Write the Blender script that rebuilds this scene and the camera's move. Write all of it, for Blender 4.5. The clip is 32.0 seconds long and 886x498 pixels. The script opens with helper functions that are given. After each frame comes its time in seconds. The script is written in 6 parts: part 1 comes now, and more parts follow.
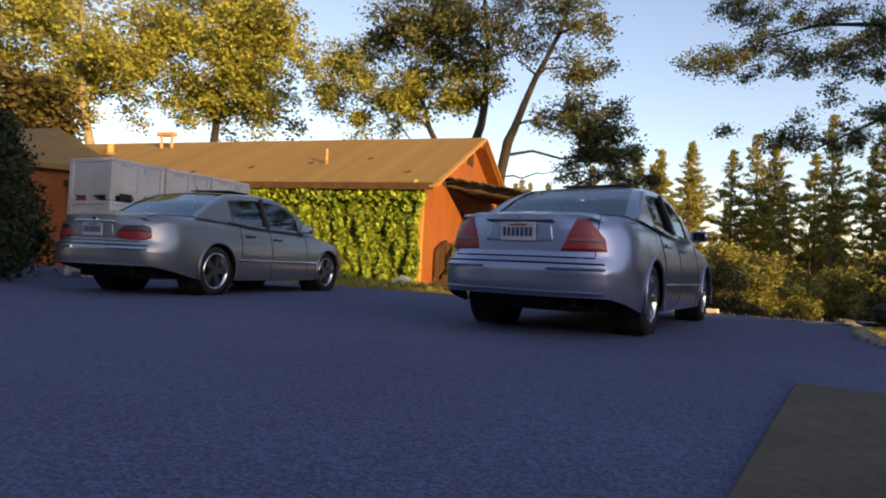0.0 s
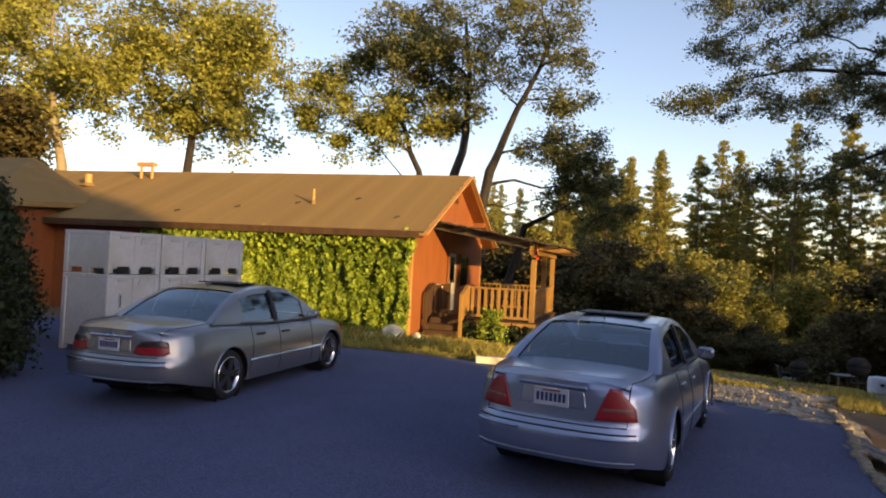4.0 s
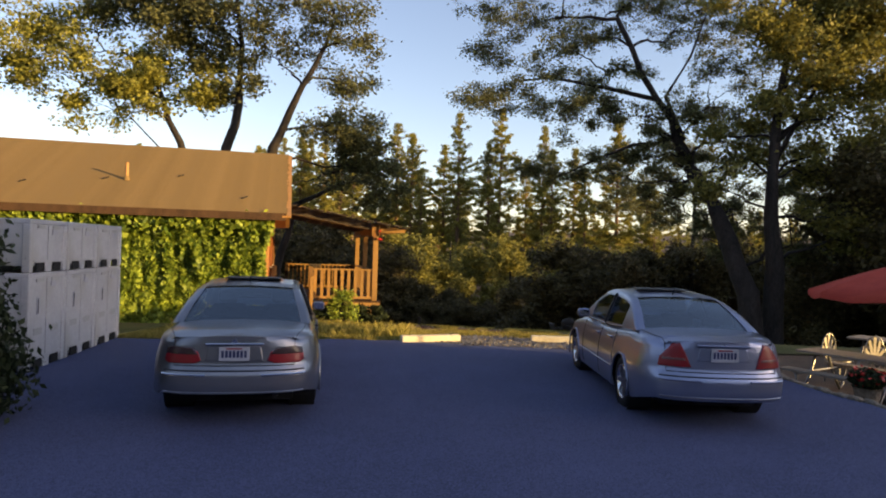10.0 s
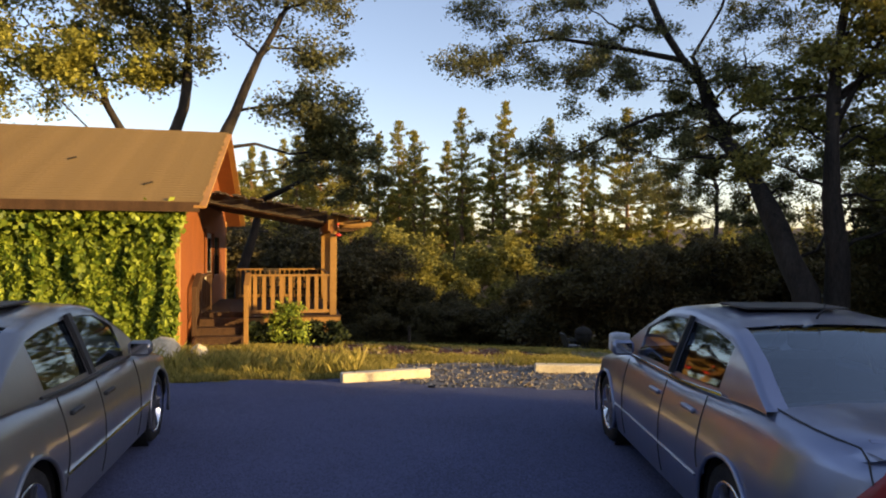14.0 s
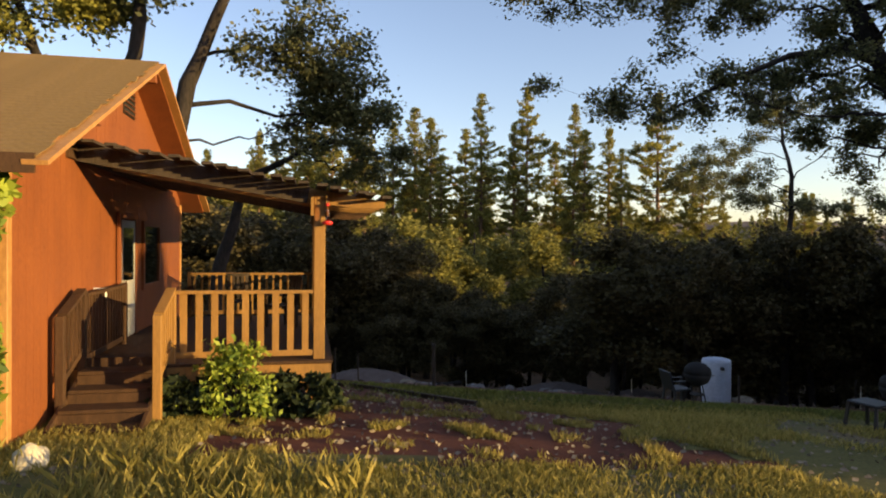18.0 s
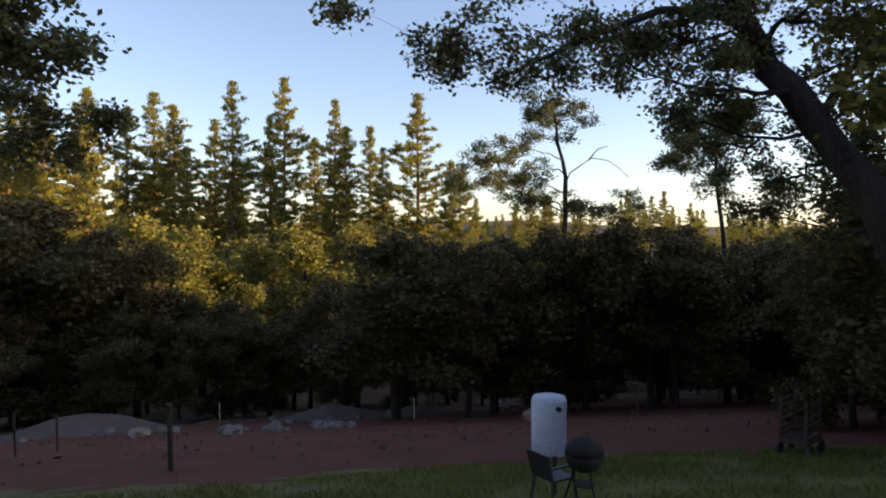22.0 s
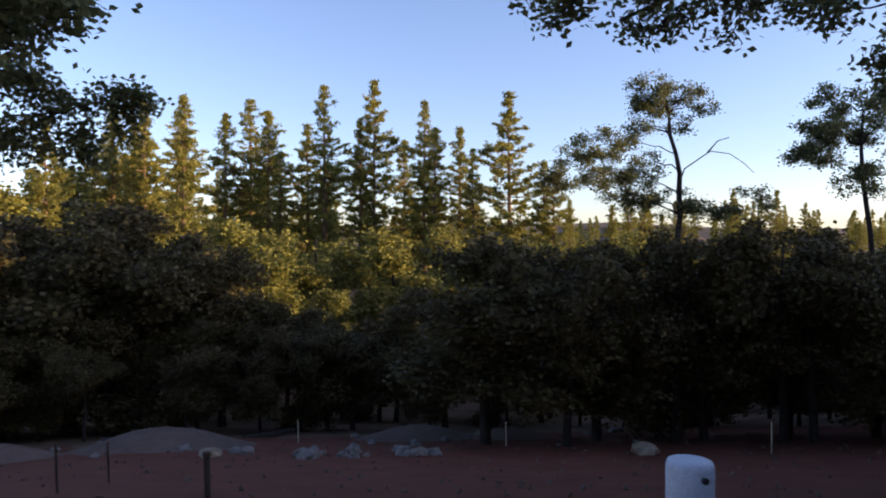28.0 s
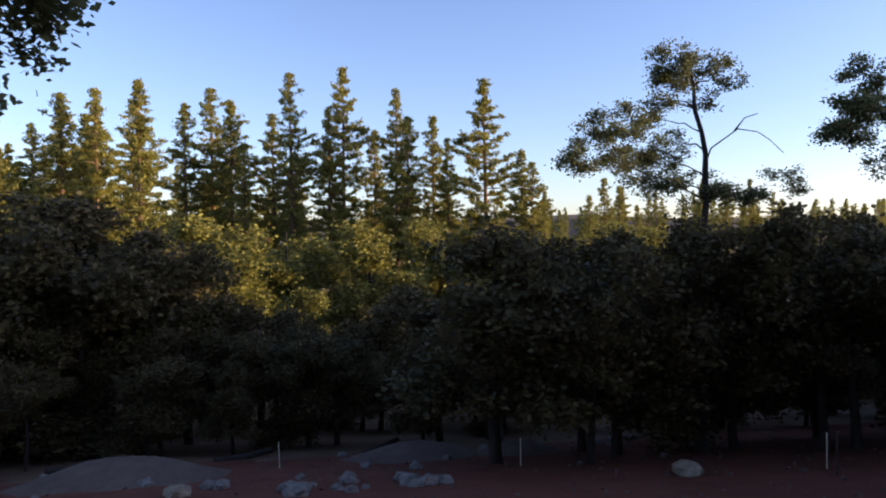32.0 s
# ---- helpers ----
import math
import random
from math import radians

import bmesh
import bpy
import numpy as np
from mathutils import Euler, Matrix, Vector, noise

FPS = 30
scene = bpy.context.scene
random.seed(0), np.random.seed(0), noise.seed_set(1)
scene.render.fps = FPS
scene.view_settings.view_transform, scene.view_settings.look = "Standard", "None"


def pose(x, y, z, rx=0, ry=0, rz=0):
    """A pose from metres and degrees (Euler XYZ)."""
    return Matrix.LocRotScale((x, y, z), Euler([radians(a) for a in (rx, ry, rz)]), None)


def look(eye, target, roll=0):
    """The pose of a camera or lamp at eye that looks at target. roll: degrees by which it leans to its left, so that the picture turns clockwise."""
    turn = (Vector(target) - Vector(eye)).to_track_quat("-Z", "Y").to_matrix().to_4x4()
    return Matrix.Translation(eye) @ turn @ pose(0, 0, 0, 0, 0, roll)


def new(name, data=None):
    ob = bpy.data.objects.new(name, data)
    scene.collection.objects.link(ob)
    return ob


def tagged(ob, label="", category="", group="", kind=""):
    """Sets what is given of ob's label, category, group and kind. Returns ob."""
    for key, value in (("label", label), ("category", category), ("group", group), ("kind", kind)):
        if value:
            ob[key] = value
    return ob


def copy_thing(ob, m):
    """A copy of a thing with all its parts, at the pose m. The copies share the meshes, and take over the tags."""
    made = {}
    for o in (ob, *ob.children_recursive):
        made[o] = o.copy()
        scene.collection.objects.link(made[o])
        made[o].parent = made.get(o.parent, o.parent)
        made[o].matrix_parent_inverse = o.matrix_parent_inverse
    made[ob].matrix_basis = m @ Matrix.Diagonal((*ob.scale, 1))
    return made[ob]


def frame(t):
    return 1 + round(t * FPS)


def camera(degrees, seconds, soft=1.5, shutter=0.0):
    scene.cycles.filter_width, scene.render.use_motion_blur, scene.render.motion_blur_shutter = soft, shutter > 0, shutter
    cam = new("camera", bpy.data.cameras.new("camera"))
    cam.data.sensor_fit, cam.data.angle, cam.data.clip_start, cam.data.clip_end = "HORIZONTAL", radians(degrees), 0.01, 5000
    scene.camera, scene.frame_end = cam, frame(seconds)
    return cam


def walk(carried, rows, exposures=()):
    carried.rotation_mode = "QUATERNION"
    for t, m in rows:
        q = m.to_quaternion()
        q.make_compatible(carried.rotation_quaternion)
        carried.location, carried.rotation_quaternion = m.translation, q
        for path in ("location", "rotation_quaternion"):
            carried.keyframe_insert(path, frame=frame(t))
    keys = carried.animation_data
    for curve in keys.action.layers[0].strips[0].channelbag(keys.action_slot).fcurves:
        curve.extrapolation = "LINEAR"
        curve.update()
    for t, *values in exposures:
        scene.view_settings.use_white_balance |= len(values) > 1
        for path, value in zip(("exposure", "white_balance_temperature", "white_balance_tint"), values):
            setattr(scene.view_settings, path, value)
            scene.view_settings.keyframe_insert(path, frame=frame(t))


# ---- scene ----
cam = camera(68.1, 32.0, 2.0)
PATH = [
    (0, (1.271, 2.408, 0.543), (0.324, 4.169, 0.591), 2.7),
    (1, (1.253, 2.29, 0.923), (0.309, 4.053, 0.968), 2.7),
    (2, (1.258, 2.182, 1.486), (0.317, 3.947, 1.526), 2.9),
    (2.5, (1.269, 2.171, 1.695), (0.327, 3.934, 1.737), 3.0),
    (4.5, (0.162, 1.639, 1.941), (-0.592, 3.491, 1.983), 2.7),
    (5, (-1.125, 1.18, 1.853), (-1.62, 3.117, 1.902), 1.4),
    (5.5, (-2.033, 0.662, 1.862), (-2.277, 2.647, 1.909), 1.6),
    (6, (-2.853, 0.19, 1.821), (-2.954, 2.186, 1.866), 2.0),
    (6.5, (-3.594, -0.405, 1.755), (-3.558, 1.594, 1.802), 2.0),
    (7, (-4.032, -0.675, 1.693), (-3.952, 1.323, 1.739), 2.1),
    (8, (-4.241, -0.721, 1.855), (-4.148, 1.276, 1.886), 2.0),
    (9, (-4.305, -0.538, 1.888), (-4.191, 1.459, 1.911), 2.0),
    (10, (-4.332, 0.273, 1.94), (-4.218, 2.269, 1.942), 1.7),
    (11, (-4.324, 1.786, 1.984), (-4.215, 3.783, 1.967), 1.1),
    (12, (-4.153, 3.194, 1.973), (-4.049, 5.191, 1.949), 0.9),
    (13, (-3.784, 4.028, 1.886), (-3.677, 6.025, 1.872), 0.5),
    (13.5, (-3.549, 4.438, 1.865), (-3.45, 6.435, 1.863), 0.4),
    (15.5, (-2.881, 6.428, 1.879), (-2.819, 8.427, 1.883), -0.1),
    (16, (-3.057, 7.097, 1.904), (-3.003, 9.096, 1.901), 0.2),
    (17, (-3.374, 9.123, 1.928), (-3.334, 11.122, 1.922), 0.3),
    (18, (-3.719, 11.59, 1.952), (-3.674, 13.589, 1.931), 0.5),
    (18.5, (-3.900, 13.000, 1.980), (-3.669, 14.987, 1.951), 0.4),
    (19, (-4.066, 14.512, 2.006), (-3.431, 16.408, 1.986), 0.7),
    (19.5, (-4.225, 15.556, 2.017), (-3.523, 17.429, 1.993), 0.6),
    (20, (-4.358, 16.096, 2.03), (-3.636, 17.961, 1.999), 0.6),
    (20.5, (-4.361, 16.595, 2.1), (-3.626, 18.455, 2.072), 0.6),
    (21, (-4.294, 17.101, 2.145), (-3.554, 18.959, 2.122), 0.4),
    (22, (-3.386, 17.598, 2.235), (-2.626, 19.448, 2.215), -0.1),
    (23, (-2.443, 17.817, 2.262), (-1.691, 19.67, 2.244), -0.5),
    (24, (-1.975, 17.94, 2.289), (-1.231, 19.797, 2.272), -0.8),
    (25, (-2.002, 18.12, 2.38), (-1.305, 19.995, 2.369), -0.7),
    (25.5, (-2.057, 18.155, 2.366), (-1.477, 20.069, 2.36), -0.5),
    (27.5, (-2.306, 19.823, 2.563), (-1.801, 21.758, 2.55), -0.3),
    (28, (-2.223, 21.038, 2.409), (-1.724, 22.975, 2.397), -0.1),
    (29, (-2.174, 23.264, 2.129), (-1.678, 25.201, 2.115), 0.2),
    (30, (-2.293, 24.979, 2.162), (-1.791, 26.915, 2.144), -0.2),
    (30.5, (-2.411, 25.664, 2.099), (-1.906, 27.599, 2.08), -0.4),
    (31, (-2.448, 26.156, 2.105), (-1.905, 28.081, 2.088), -0.2),
    (32, (-2.732, 25.688, 2.344), (-2.13, 27.595, 2.313), -0.9),
]
EXPOSURES = [(0, 0.98, 8000, 24), (13, 0.95, 7800, 24), (16, 0.95, 7800, 24), (18, 0.80, 7400, 22), (20, 0.92, 7200, 24), (25, 0.98, 7000, 24), (28, 0.82, 6300, 29), (32, 0.75, 6050, 29)]
walk(cam, [(t, look(eye, target, roll)) for t, eye, target, roll in PATH], EXPOSURES)

# ---- light ----
SUN_AZ, SUN_EL = radians(-25), radians(6)   # low evening sun behind the driveway, to the right
sun = new("sun", bpy.data.lights.new("sun", "SUN"))
sun.data.energy, sun.data.angle, sun.data.color = 5.0, radians(0.6), (1.0, 0.78, 0.34)
sun_from = Vector((math.cos(SUN_EL) * math.cos(SUN_AZ), math.cos(SUN_EL) * math.sin(SUN_AZ), math.sin(SUN_EL)))
sun.matrix_world = look(sun_from * 200, (0, 0, 0))
world = bpy.data.worlds.new("evening_sky")
world.use_nodes = True
scene.world = world
wn = world.node_tree
sky = wn.nodes.new("ShaderNodeTexSky")
sky.sky_type, sky.sun_disc = "NISHITA", False
sky.sun_elevation, sky.sun_rotation = radians(16), radians(90) - SUN_AZ
sky.air_density, sky.dust_density, sky.ozone_density = 1.0, 0.7, 2.2
wn.links.new(sky.outputs[0], wn.nodes["Background"].inputs[0])
wn.nodes["Background"].inputs[1].default_value = 0.15


# ---- materials ----
def material(name, rough=0.8, metal=0.0):
    m = bpy.data.materials.new(name)
    m.use_nodes = True
    b = m.node_tree.nodes["Principled BSDF"]
    b.inputs["Roughness"].default_value, b.inputs["Metallic"].default_value = rough, metal
    return m, m.node_tree, b


def node(nt, kind, **inputs):
    n = nt.nodes.new(kind)
    for k, v in inputs.items():
        n.inputs[k.replace("_", " ")].default_value = v
    return n


def ramp(nt, fac, stops):
    r = nt.nodes.new("ShaderNodeValToRGB")
    r.color_ramp.elements.remove(r.color_ramp.elements[0])
    for i, (at, col) in enumerate(stops):
        e = r.color_ramp.elements[0] if i == 0 else r.color_ramp.elements.new(at)
        e.position, e.color = at, (*col, 1)
    nt.links.new(fac, r.inputs[0])
    return r.outputs[0]


def mixed(nt, fac, a, b, mode="MIX"):
    m = nt.nodes.new("ShaderNodeMix")
    m.data_type, m.blend_type = "RGBA", mode
    for sock, v in ((0, fac), (6, a), (7, b)):
        if hasattr(v, "links"):
            nt.links.new(v, m.inputs[sock])
        else:
            m.inputs[sock].default_value = v if sock == 0 else (*v, 1)
    return m.outputs[2]


def coords(nt, scale=(1, 1, 1), which="Object"):
    c, mp = nt.nodes.new("ShaderNodeTexCoord"), nt.nodes.new("ShaderNodeMapping")
    mp.inputs["Scale"].default_value = scale
    nt.links.new(c.outputs[which], mp.inputs[0])
    return mp.outputs[0]


def noise_tex(nt, vec, scale, detail=4.0, rough=0.6):
    n = node(nt, "ShaderNodeTexNoise", Scale=scale, Detail=detail, Roughness=rough)
    nt.links.new(vec, n.inputs["Vector"])
    return n.outputs[0]


def bump(nt, b, height, strength=0.3, distance=0.01):
    n = node(nt, "ShaderNodeBump", Strength=strength, Distance=distance)
    nt.links.new(height, n.inputs["Height"])
    nt.links.new(n.outputs[0], b.inputs["Normal"])


def mottled(name, dark, light, scale=2.0, fine=40.0, rough=0.85, stretch=(1, 1, 1), strength=0.4, distance=0.01, metal=0.0, patch=None):
    """Two scales of variation between two colours, fine relief, and an optional third colour in large patches."""
    m, nt, b = material(name, rough, metal)
    v = coords(nt, stretch)
    big, small = noise_tex(nt, v, scale, 5), noise_tex(nt, v, fine, 3, 0.7)
    f = node(nt, "ShaderNodeMath")
    f.operation = "MULTIPLY_ADD"
    nt.links.new(small, f.inputs[0])
    f.inputs[1].default_value = 0.5
    half = node(nt, "ShaderNodeMath")
    half.operation = "MULTIPLY"
    half.inputs[1].default_value = 0.5
    nt.links.new(big, half.inputs[0])
    nt.links.new(half.outputs[0], f.inputs[2])
    c = ramp(nt, f.outputs[0], [(0.36, dark), (0.64, light)])
    if patch:
        c = mixed(nt, ramp(nt, noise_tex(nt, v, scale * 0.35, 4), [(0.5, (0, 0, 0)), (0.62, (1, 1, 1))]), c, patch)
    nt.links.new(c, b.inputs["Base Color"])
    b.inputs["Specular IOR Level"].default_value = 0.5 if rough < 0.8 else 0.2
    bump(nt, b, small, strength, distance)
    return m


def foliage(name, low, high, glow=0.35, rough=0.6):
    """Leaves that let some light through; each leaf has its own tone."""
    m, nt, b = material(name, rough)
    b.inputs["Specular IOR Level"].default_value = 0.22
    g = nt.nodes.new("ShaderNodeNewGeometry")
    v = coords(nt)
    f = mixed(nt, 0.5, g.outputs["Random Per Island"], noise_tex(nt, v, 0.35, 2))
    c = ramp(nt, f, [(0.25, low), (0.75, high)])
    nt.links.new(c, b.inputs["Base Color"])
    t, mx = nt.nodes.new("ShaderNodeBsdfTranslucent"), nt.nodes.new("ShaderNodeMixShader")
    nt.links.new(c, t.inputs[0])
    mx.inputs[0].default_value = glow
    nt.links.new(b.outputs[0], mx.inputs[1])
    nt.links.new(t.outputs[0], mx.inputs[2])
    nt.links.new(mx.outputs[0], nt.nodes["Material Output"].inputs[0])
    return m


def plain(name, colour, rough=0.5, metal=0.0, coat=0.0):
    m, nt, b = material(name, rough, metal)
    v = coords(nt)
    c = ramp(nt, noise_tex(nt, v, 9, 4), [(0.3, tuple(x * 0.86 for x in colour)), (0.7, tuple(min(1, x * 1.1) for x in colour))])
    nt.links.new(c, b.inputs["Base Color"])
    b.inputs["Coat Weight"].default_value = coat
    b.inputs["Coat Roughness"].default_value = 0.06
    return m


def gravel_like(name, dark, light, scale, strength):
    """Crushed stone: cells of differing tone with relief, over broad stains."""
    m, nt, b = material(name, 0.92)
    v = coords(nt)
    cell = node(nt, "ShaderNodeTexVoronoi", Scale=scale)
    nt.links.new(v, cell.inputs["Vector"])
    tone = node(nt, "ShaderNodeSeparateColor")
    nt.links.new(cell.outputs["Color"], tone.inputs[0])
    f = mixed(nt, 0.45, tone.outputs[0], noise_tex(nt, v, 0.6, 6, 0.65))
    nt.links.new(ramp(nt, f, [(0.25, dark), (0.75, light)]), b.inputs["Base Color"])
    bump(nt, b, cell.outputs["Distance"], strength, 0.02)
    return m


M = {}
# the blue cast of skylit shade is mixed into this gravel colour
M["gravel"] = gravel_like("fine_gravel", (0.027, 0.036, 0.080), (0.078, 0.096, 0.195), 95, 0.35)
M["stones"] = gravel_like("crushed_stone", (0.08, 0.072, 0.068), (0.26, 0.235, 0.21), 16, 0.9)
M["earth"] = mottled("dry_earth", (0.085, 0.055, 0.036), (0.19, 0.12, 0.075), 0.5, 14, 0.95, patch=(0.10, 0.075, 0.045))
M["dirt"] = mottled("red_dirt", (0.085, 0.028, 0.016), (0.15, 0.052, 0.031), 0.6, 18, 0.95)
M["turf"] = mottled("summer_turf", (0.06, 0.065, 0.02), (0.16, 0.14, 0.045), 0.8, 22, 0.95, patch=(0.15, 0.11, 0.055))
M["grass"] = foliage("grass_blades", (0.17, 0.16, 0.036), (0.48, 0.39, 0.115), 0.4)
M["greengrass"] = foliage("green_grass_blades", (0.07, 0.09, 0.02), (0.20, 0.21, 0.05), 0.35)
M["bark"] = mottled("oak_bark", (0.015, 0.012, 0.011), (0.052, 0.042, 0.036), 3, 18, 0.95, (1, 1, 0.25), 0.8, 0.03)
M["pinebark"] = mottled("pine_bark", (0.10, 0.06, 0.04), (0.26, 0.16, 0.10), 2, 14, 0.95, (1, 1, 0.2), 0.8, 0.03)
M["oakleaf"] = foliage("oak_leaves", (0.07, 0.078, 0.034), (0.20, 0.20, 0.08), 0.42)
# brighter copy of the oak leaves, evening sunlight put into the colour
M["sunleaf"] = foliage("sunlit_oak_leaves", (0.13, 0.135, 0.03), (0.40, 0.38, 0.09), 0.4)
M["pineneedle"] = foliage("pine_needles", (0.115, 0.12, 0.03), (0.38, 0.335, 0.08), 0.48)
# dark copy of the woodland leaves: shade is put into the colour
M["brush"] = foliage("shaded_wood_leaves", (0.047, 0.039, 0.018), (0.125, 0.10, 0.038), 0.3)
# paler copy for crowns in the sun, with the light in the colour
M["woodleaf"] = foliage("sunlit_wood_leaves", (0.10, 0.10, 0.026), (0.30, 0.27, 0.065), 0.35)
M["cedar"] = foliage("cedar_sprays", (0.012, 0.02, 0.008), (0.04, 0.055, 0.02), 0.15)
M["vine"] = foliage("ivy_leaves", (0.07, 0.125, 0.018), (0.42, 0.50, 0.085), 0.35, 0.45)
M["roof"] = mottled("roof_shingle", (0.18, 0.112, 0.042), (0.29, 0.182, 0.072), 1.2, 30, 0.9, patch=(0.23, 0.145, 0.058))
M["siding"] = mottled("red_stained_siding", (0.17, 0.046, 0.012), (0.27, 0.080, 0.020), 1.1, 24, 0.7, (1.4, 1.4, 0.6), 0.3)
M["trim"] = mottled("orange_stained_trim", (0.34, 0.16, 0.05), (0.52, 0.27, 0.09), 1.5, 24, 0.6, (1, 1, 0.4))
M["palebark"] = mottled("pale_oak_bark", (0.16, 0.13, 0.09), (0.34, 0.28, 0.2), 3, 18, 0.95, (1, 1, 0.25), 0.8, 0.03)
# dark redwood; on the inner porch parts this tone stands in for shade
M["dimwood"] = mottled("dark_and_shaded_redwood", (0.035, 0.019, 0.011), (0.09, 0.047, 0.024), 2, 26, 0.8, (3, 3, 0.6), 0.5)
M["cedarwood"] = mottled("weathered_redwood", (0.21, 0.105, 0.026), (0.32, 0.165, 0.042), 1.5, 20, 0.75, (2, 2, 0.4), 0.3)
M["darkwood"] = mottled("dark_wood", (0.03, 0.022, 0.017), (0.08, 0.06, 0.045), 3, 30, 0.85, (3, 3, 0.6))
M["greywood"] = mottled("weathered_grey_wood", (0.20, 0.16, 0.12), (0.36, 0.30, 0.24), 3, 30, 0.85, (0.6, 4, 4))
M["white"] = plain("white_plastic", (0.7, 0.7, 0.68), 0.45)
M["doorgrey"] = mottled("grey_door_paint", (0.34, 0.34, 0.33), (0.48, 0.48, 0.46), 2, 30, 0.5)
M["binwhite"] = mottled("weathered_white_plastic", (0.42, 0.42, 0.43), (0.53, 0.53, 0.53), 1.6, 16, 0.6, strength=0.1, patch=(0.42, 0.41, 0.385))
M["tankwhite"] = mottled("translucent_white_plastic", (0.40, 0.43, 0.50), (0.58, 0.62, 0.70), 2, 14, 0.5, strength=0.1)
M["palepaint"] = mottled("worn_cream_paint", (0.48, 0.40, 0.27), (0.72, 0.64, 0.46), 4, 30, 0.75)
M["edgestone"] = mottled("brown_stone", (0.14, 0.11, 0.08), (0.32, 0.26, 0.19), 3, 24, 0.9)
M["palestone"] = mottled("grey_stone", (0.08, 0.074, 0.07), (0.24, 0.22, 0.20), 3, 24, 0.9)
M["concrete"] = mottled("tan_concrete", (0.06, 0.05, 0.038), (0.11, 0.095, 0.07), 2, 30, 0.9)
M["heap"] = mottled("grey_brown_dirt", (0.08, 0.055, 0.045), (0.145, 0.105, 0.085), 1.2, 16, 0.95)
M["steel"] = plain("dull_steel_tube", (0.22, 0.21, 0.2), 0.35, 0.8)
M["umbrella"] = mottled("red_canvas", (0.42, 0.05, 0.035), (0.58, 0.085, 0.05), 3, 40, 0.85)
M["redplastic"] = plain("bright_red_plastic", (0.62, 0.03, 0.025), 0.3)
M["dark"] = plain("dark_void", (0.012, 0.011, 0.010), 0.9)


def car_paint(name, colour):
    """Metallic paint under clear lacquer, with a little dust."""
    m, nt, b = material(name, 0.3, 0.75)
    v = coords(nt)
    c = ramp(nt, noise_tex(nt, v, 2.5, 5), [(0.3, tuple(x * 0.95 for x in colour)), (0.7, colour)])
    nt.links.new(c, b.inputs["Base Color"])
    nt.links.new(ramp(nt, noise_tex(nt, v, 14, 4), [(0.3, (0.28,) * 3), (0.75, (0.36,) * 3)]), b.inputs["Roughness"])
    b.inputs["Coat Weight"].default_value, b.inputs["Coat Roughness"].default_value = 0.7, 0.09
    return m


def glass_mat(name, tint, gloss=0.04, ior=1.55):
    m, nt, b = material(name)
    tr, gl, mx, fr = (nt.nodes.new(k) for k in ("ShaderNodeBsdfTransparent", "ShaderNodeBsdfGlossy", "ShaderNodeMixShader", "ShaderNodeFresnel"))
    tr.inputs[0].default_value, gl.inputs["Roughness"].default_value, fr.inputs["IOR"].default_value = (*tint, 1), gloss, ior
    gl.inputs["Color"].default_value = (0.8, 0.92, 1.0, 1)
    nt.links.new(fr.outputs[0], mx.inputs[0])
    nt.links.new(tr.outputs[0], mx.inputs[1])
    nt.links.new(gl.outputs[0], mx.inputs[2])
    nt.links.new(mx.outputs[0], nt.nodes["Material Output"].inputs[0])
    return m


M["paint_a"], M["paint_b"] = car_paint("warm_silver_paint", (0.24, 0.245, 0.27)), car_paint("cool_silver_paint", (0.25, 0.285, 0.40))
M["glass"] = glass_mat("tinted_car_glass", (0.36, 0.42, 0.46), 0.03, 2.6)
M["bottle"] = glass_mat("clear_bottle_glass", (0.85, 0.72, 0.70))
M["redlamp"] = plain("red_lamp_lens", (0.27, 0.008, 0.014), 0.3, 0, 0.1)
M["darkalloy"] = plain("dusty_dark_alloy", (0.10, 0.10, 0.11), 0.4, 0.8)
M["smokedlamp"] = plain("smoked_lamp_lens", (0.045, 0.022, 0.026), 0.22, 0, 0.1)
M["clearlamp"] = plain("clear_lamp_lens", (0.15, 0.06, 0.06), 0.3, 0.0, 0.2)
M["tyre"] = mottled("tyre_rubber", (0.012, 0.012, 0.013), (0.03, 0.03, 0.032), 8, 50, 0.85)
M["alloy"] = plain("alloy_rim", (0.28, 0.28, 0.30), 0.3, 0.9)
M["chrome"] = plain("polished_chrome", (0.75, 0.75, 0.76), 0.12, 1.0)
M["blacktrim"] = plain("black_trim", (0.02, 0.02, 0.022), 0.5)
M["cloth"] = mottled("grey_upholstery", (0.03, 0.03, 0.033), (0.06, 0.06, 0.064), 6, 60, 0.9)
M["plate"] = plain("white_plate", (0.42, 0.43, 0.47), 0.4)
M["plateink"] = plain("dark_blue_ink", (0.02, 0.03, 0.10), 0.5)


# ---- builders ----
def smooth(me):
    me.polygons.foreach_set("use_smooth", [True] * len(me.polygons))
    return me


def mesh_object(name, me, mat, parent=None, label=""):
    if mat:
        me.materials.append(mat)
    ob = new(name, me)
    if parent:
        ob.parent = parent
    return tagged(ob, label)


def part(name, bm, mat, parent=None, label="", soft=False):
    """Links a bmesh as one mesh object under a thing or a part."""
    me = bpy.data.meshes.new(name)
    bm.to_mesh(me)
    bm.free()
    if soft:
        smooth(me)
    return mesh_object(name, me, mat, parent, label)


def thing(name, m, label, category, group="", kind=""):
    ob = new(name)
    ob.empty_display_size = 0.2
    ob.matrix_world = m
    return tagged(ob, label, category, group, kind)


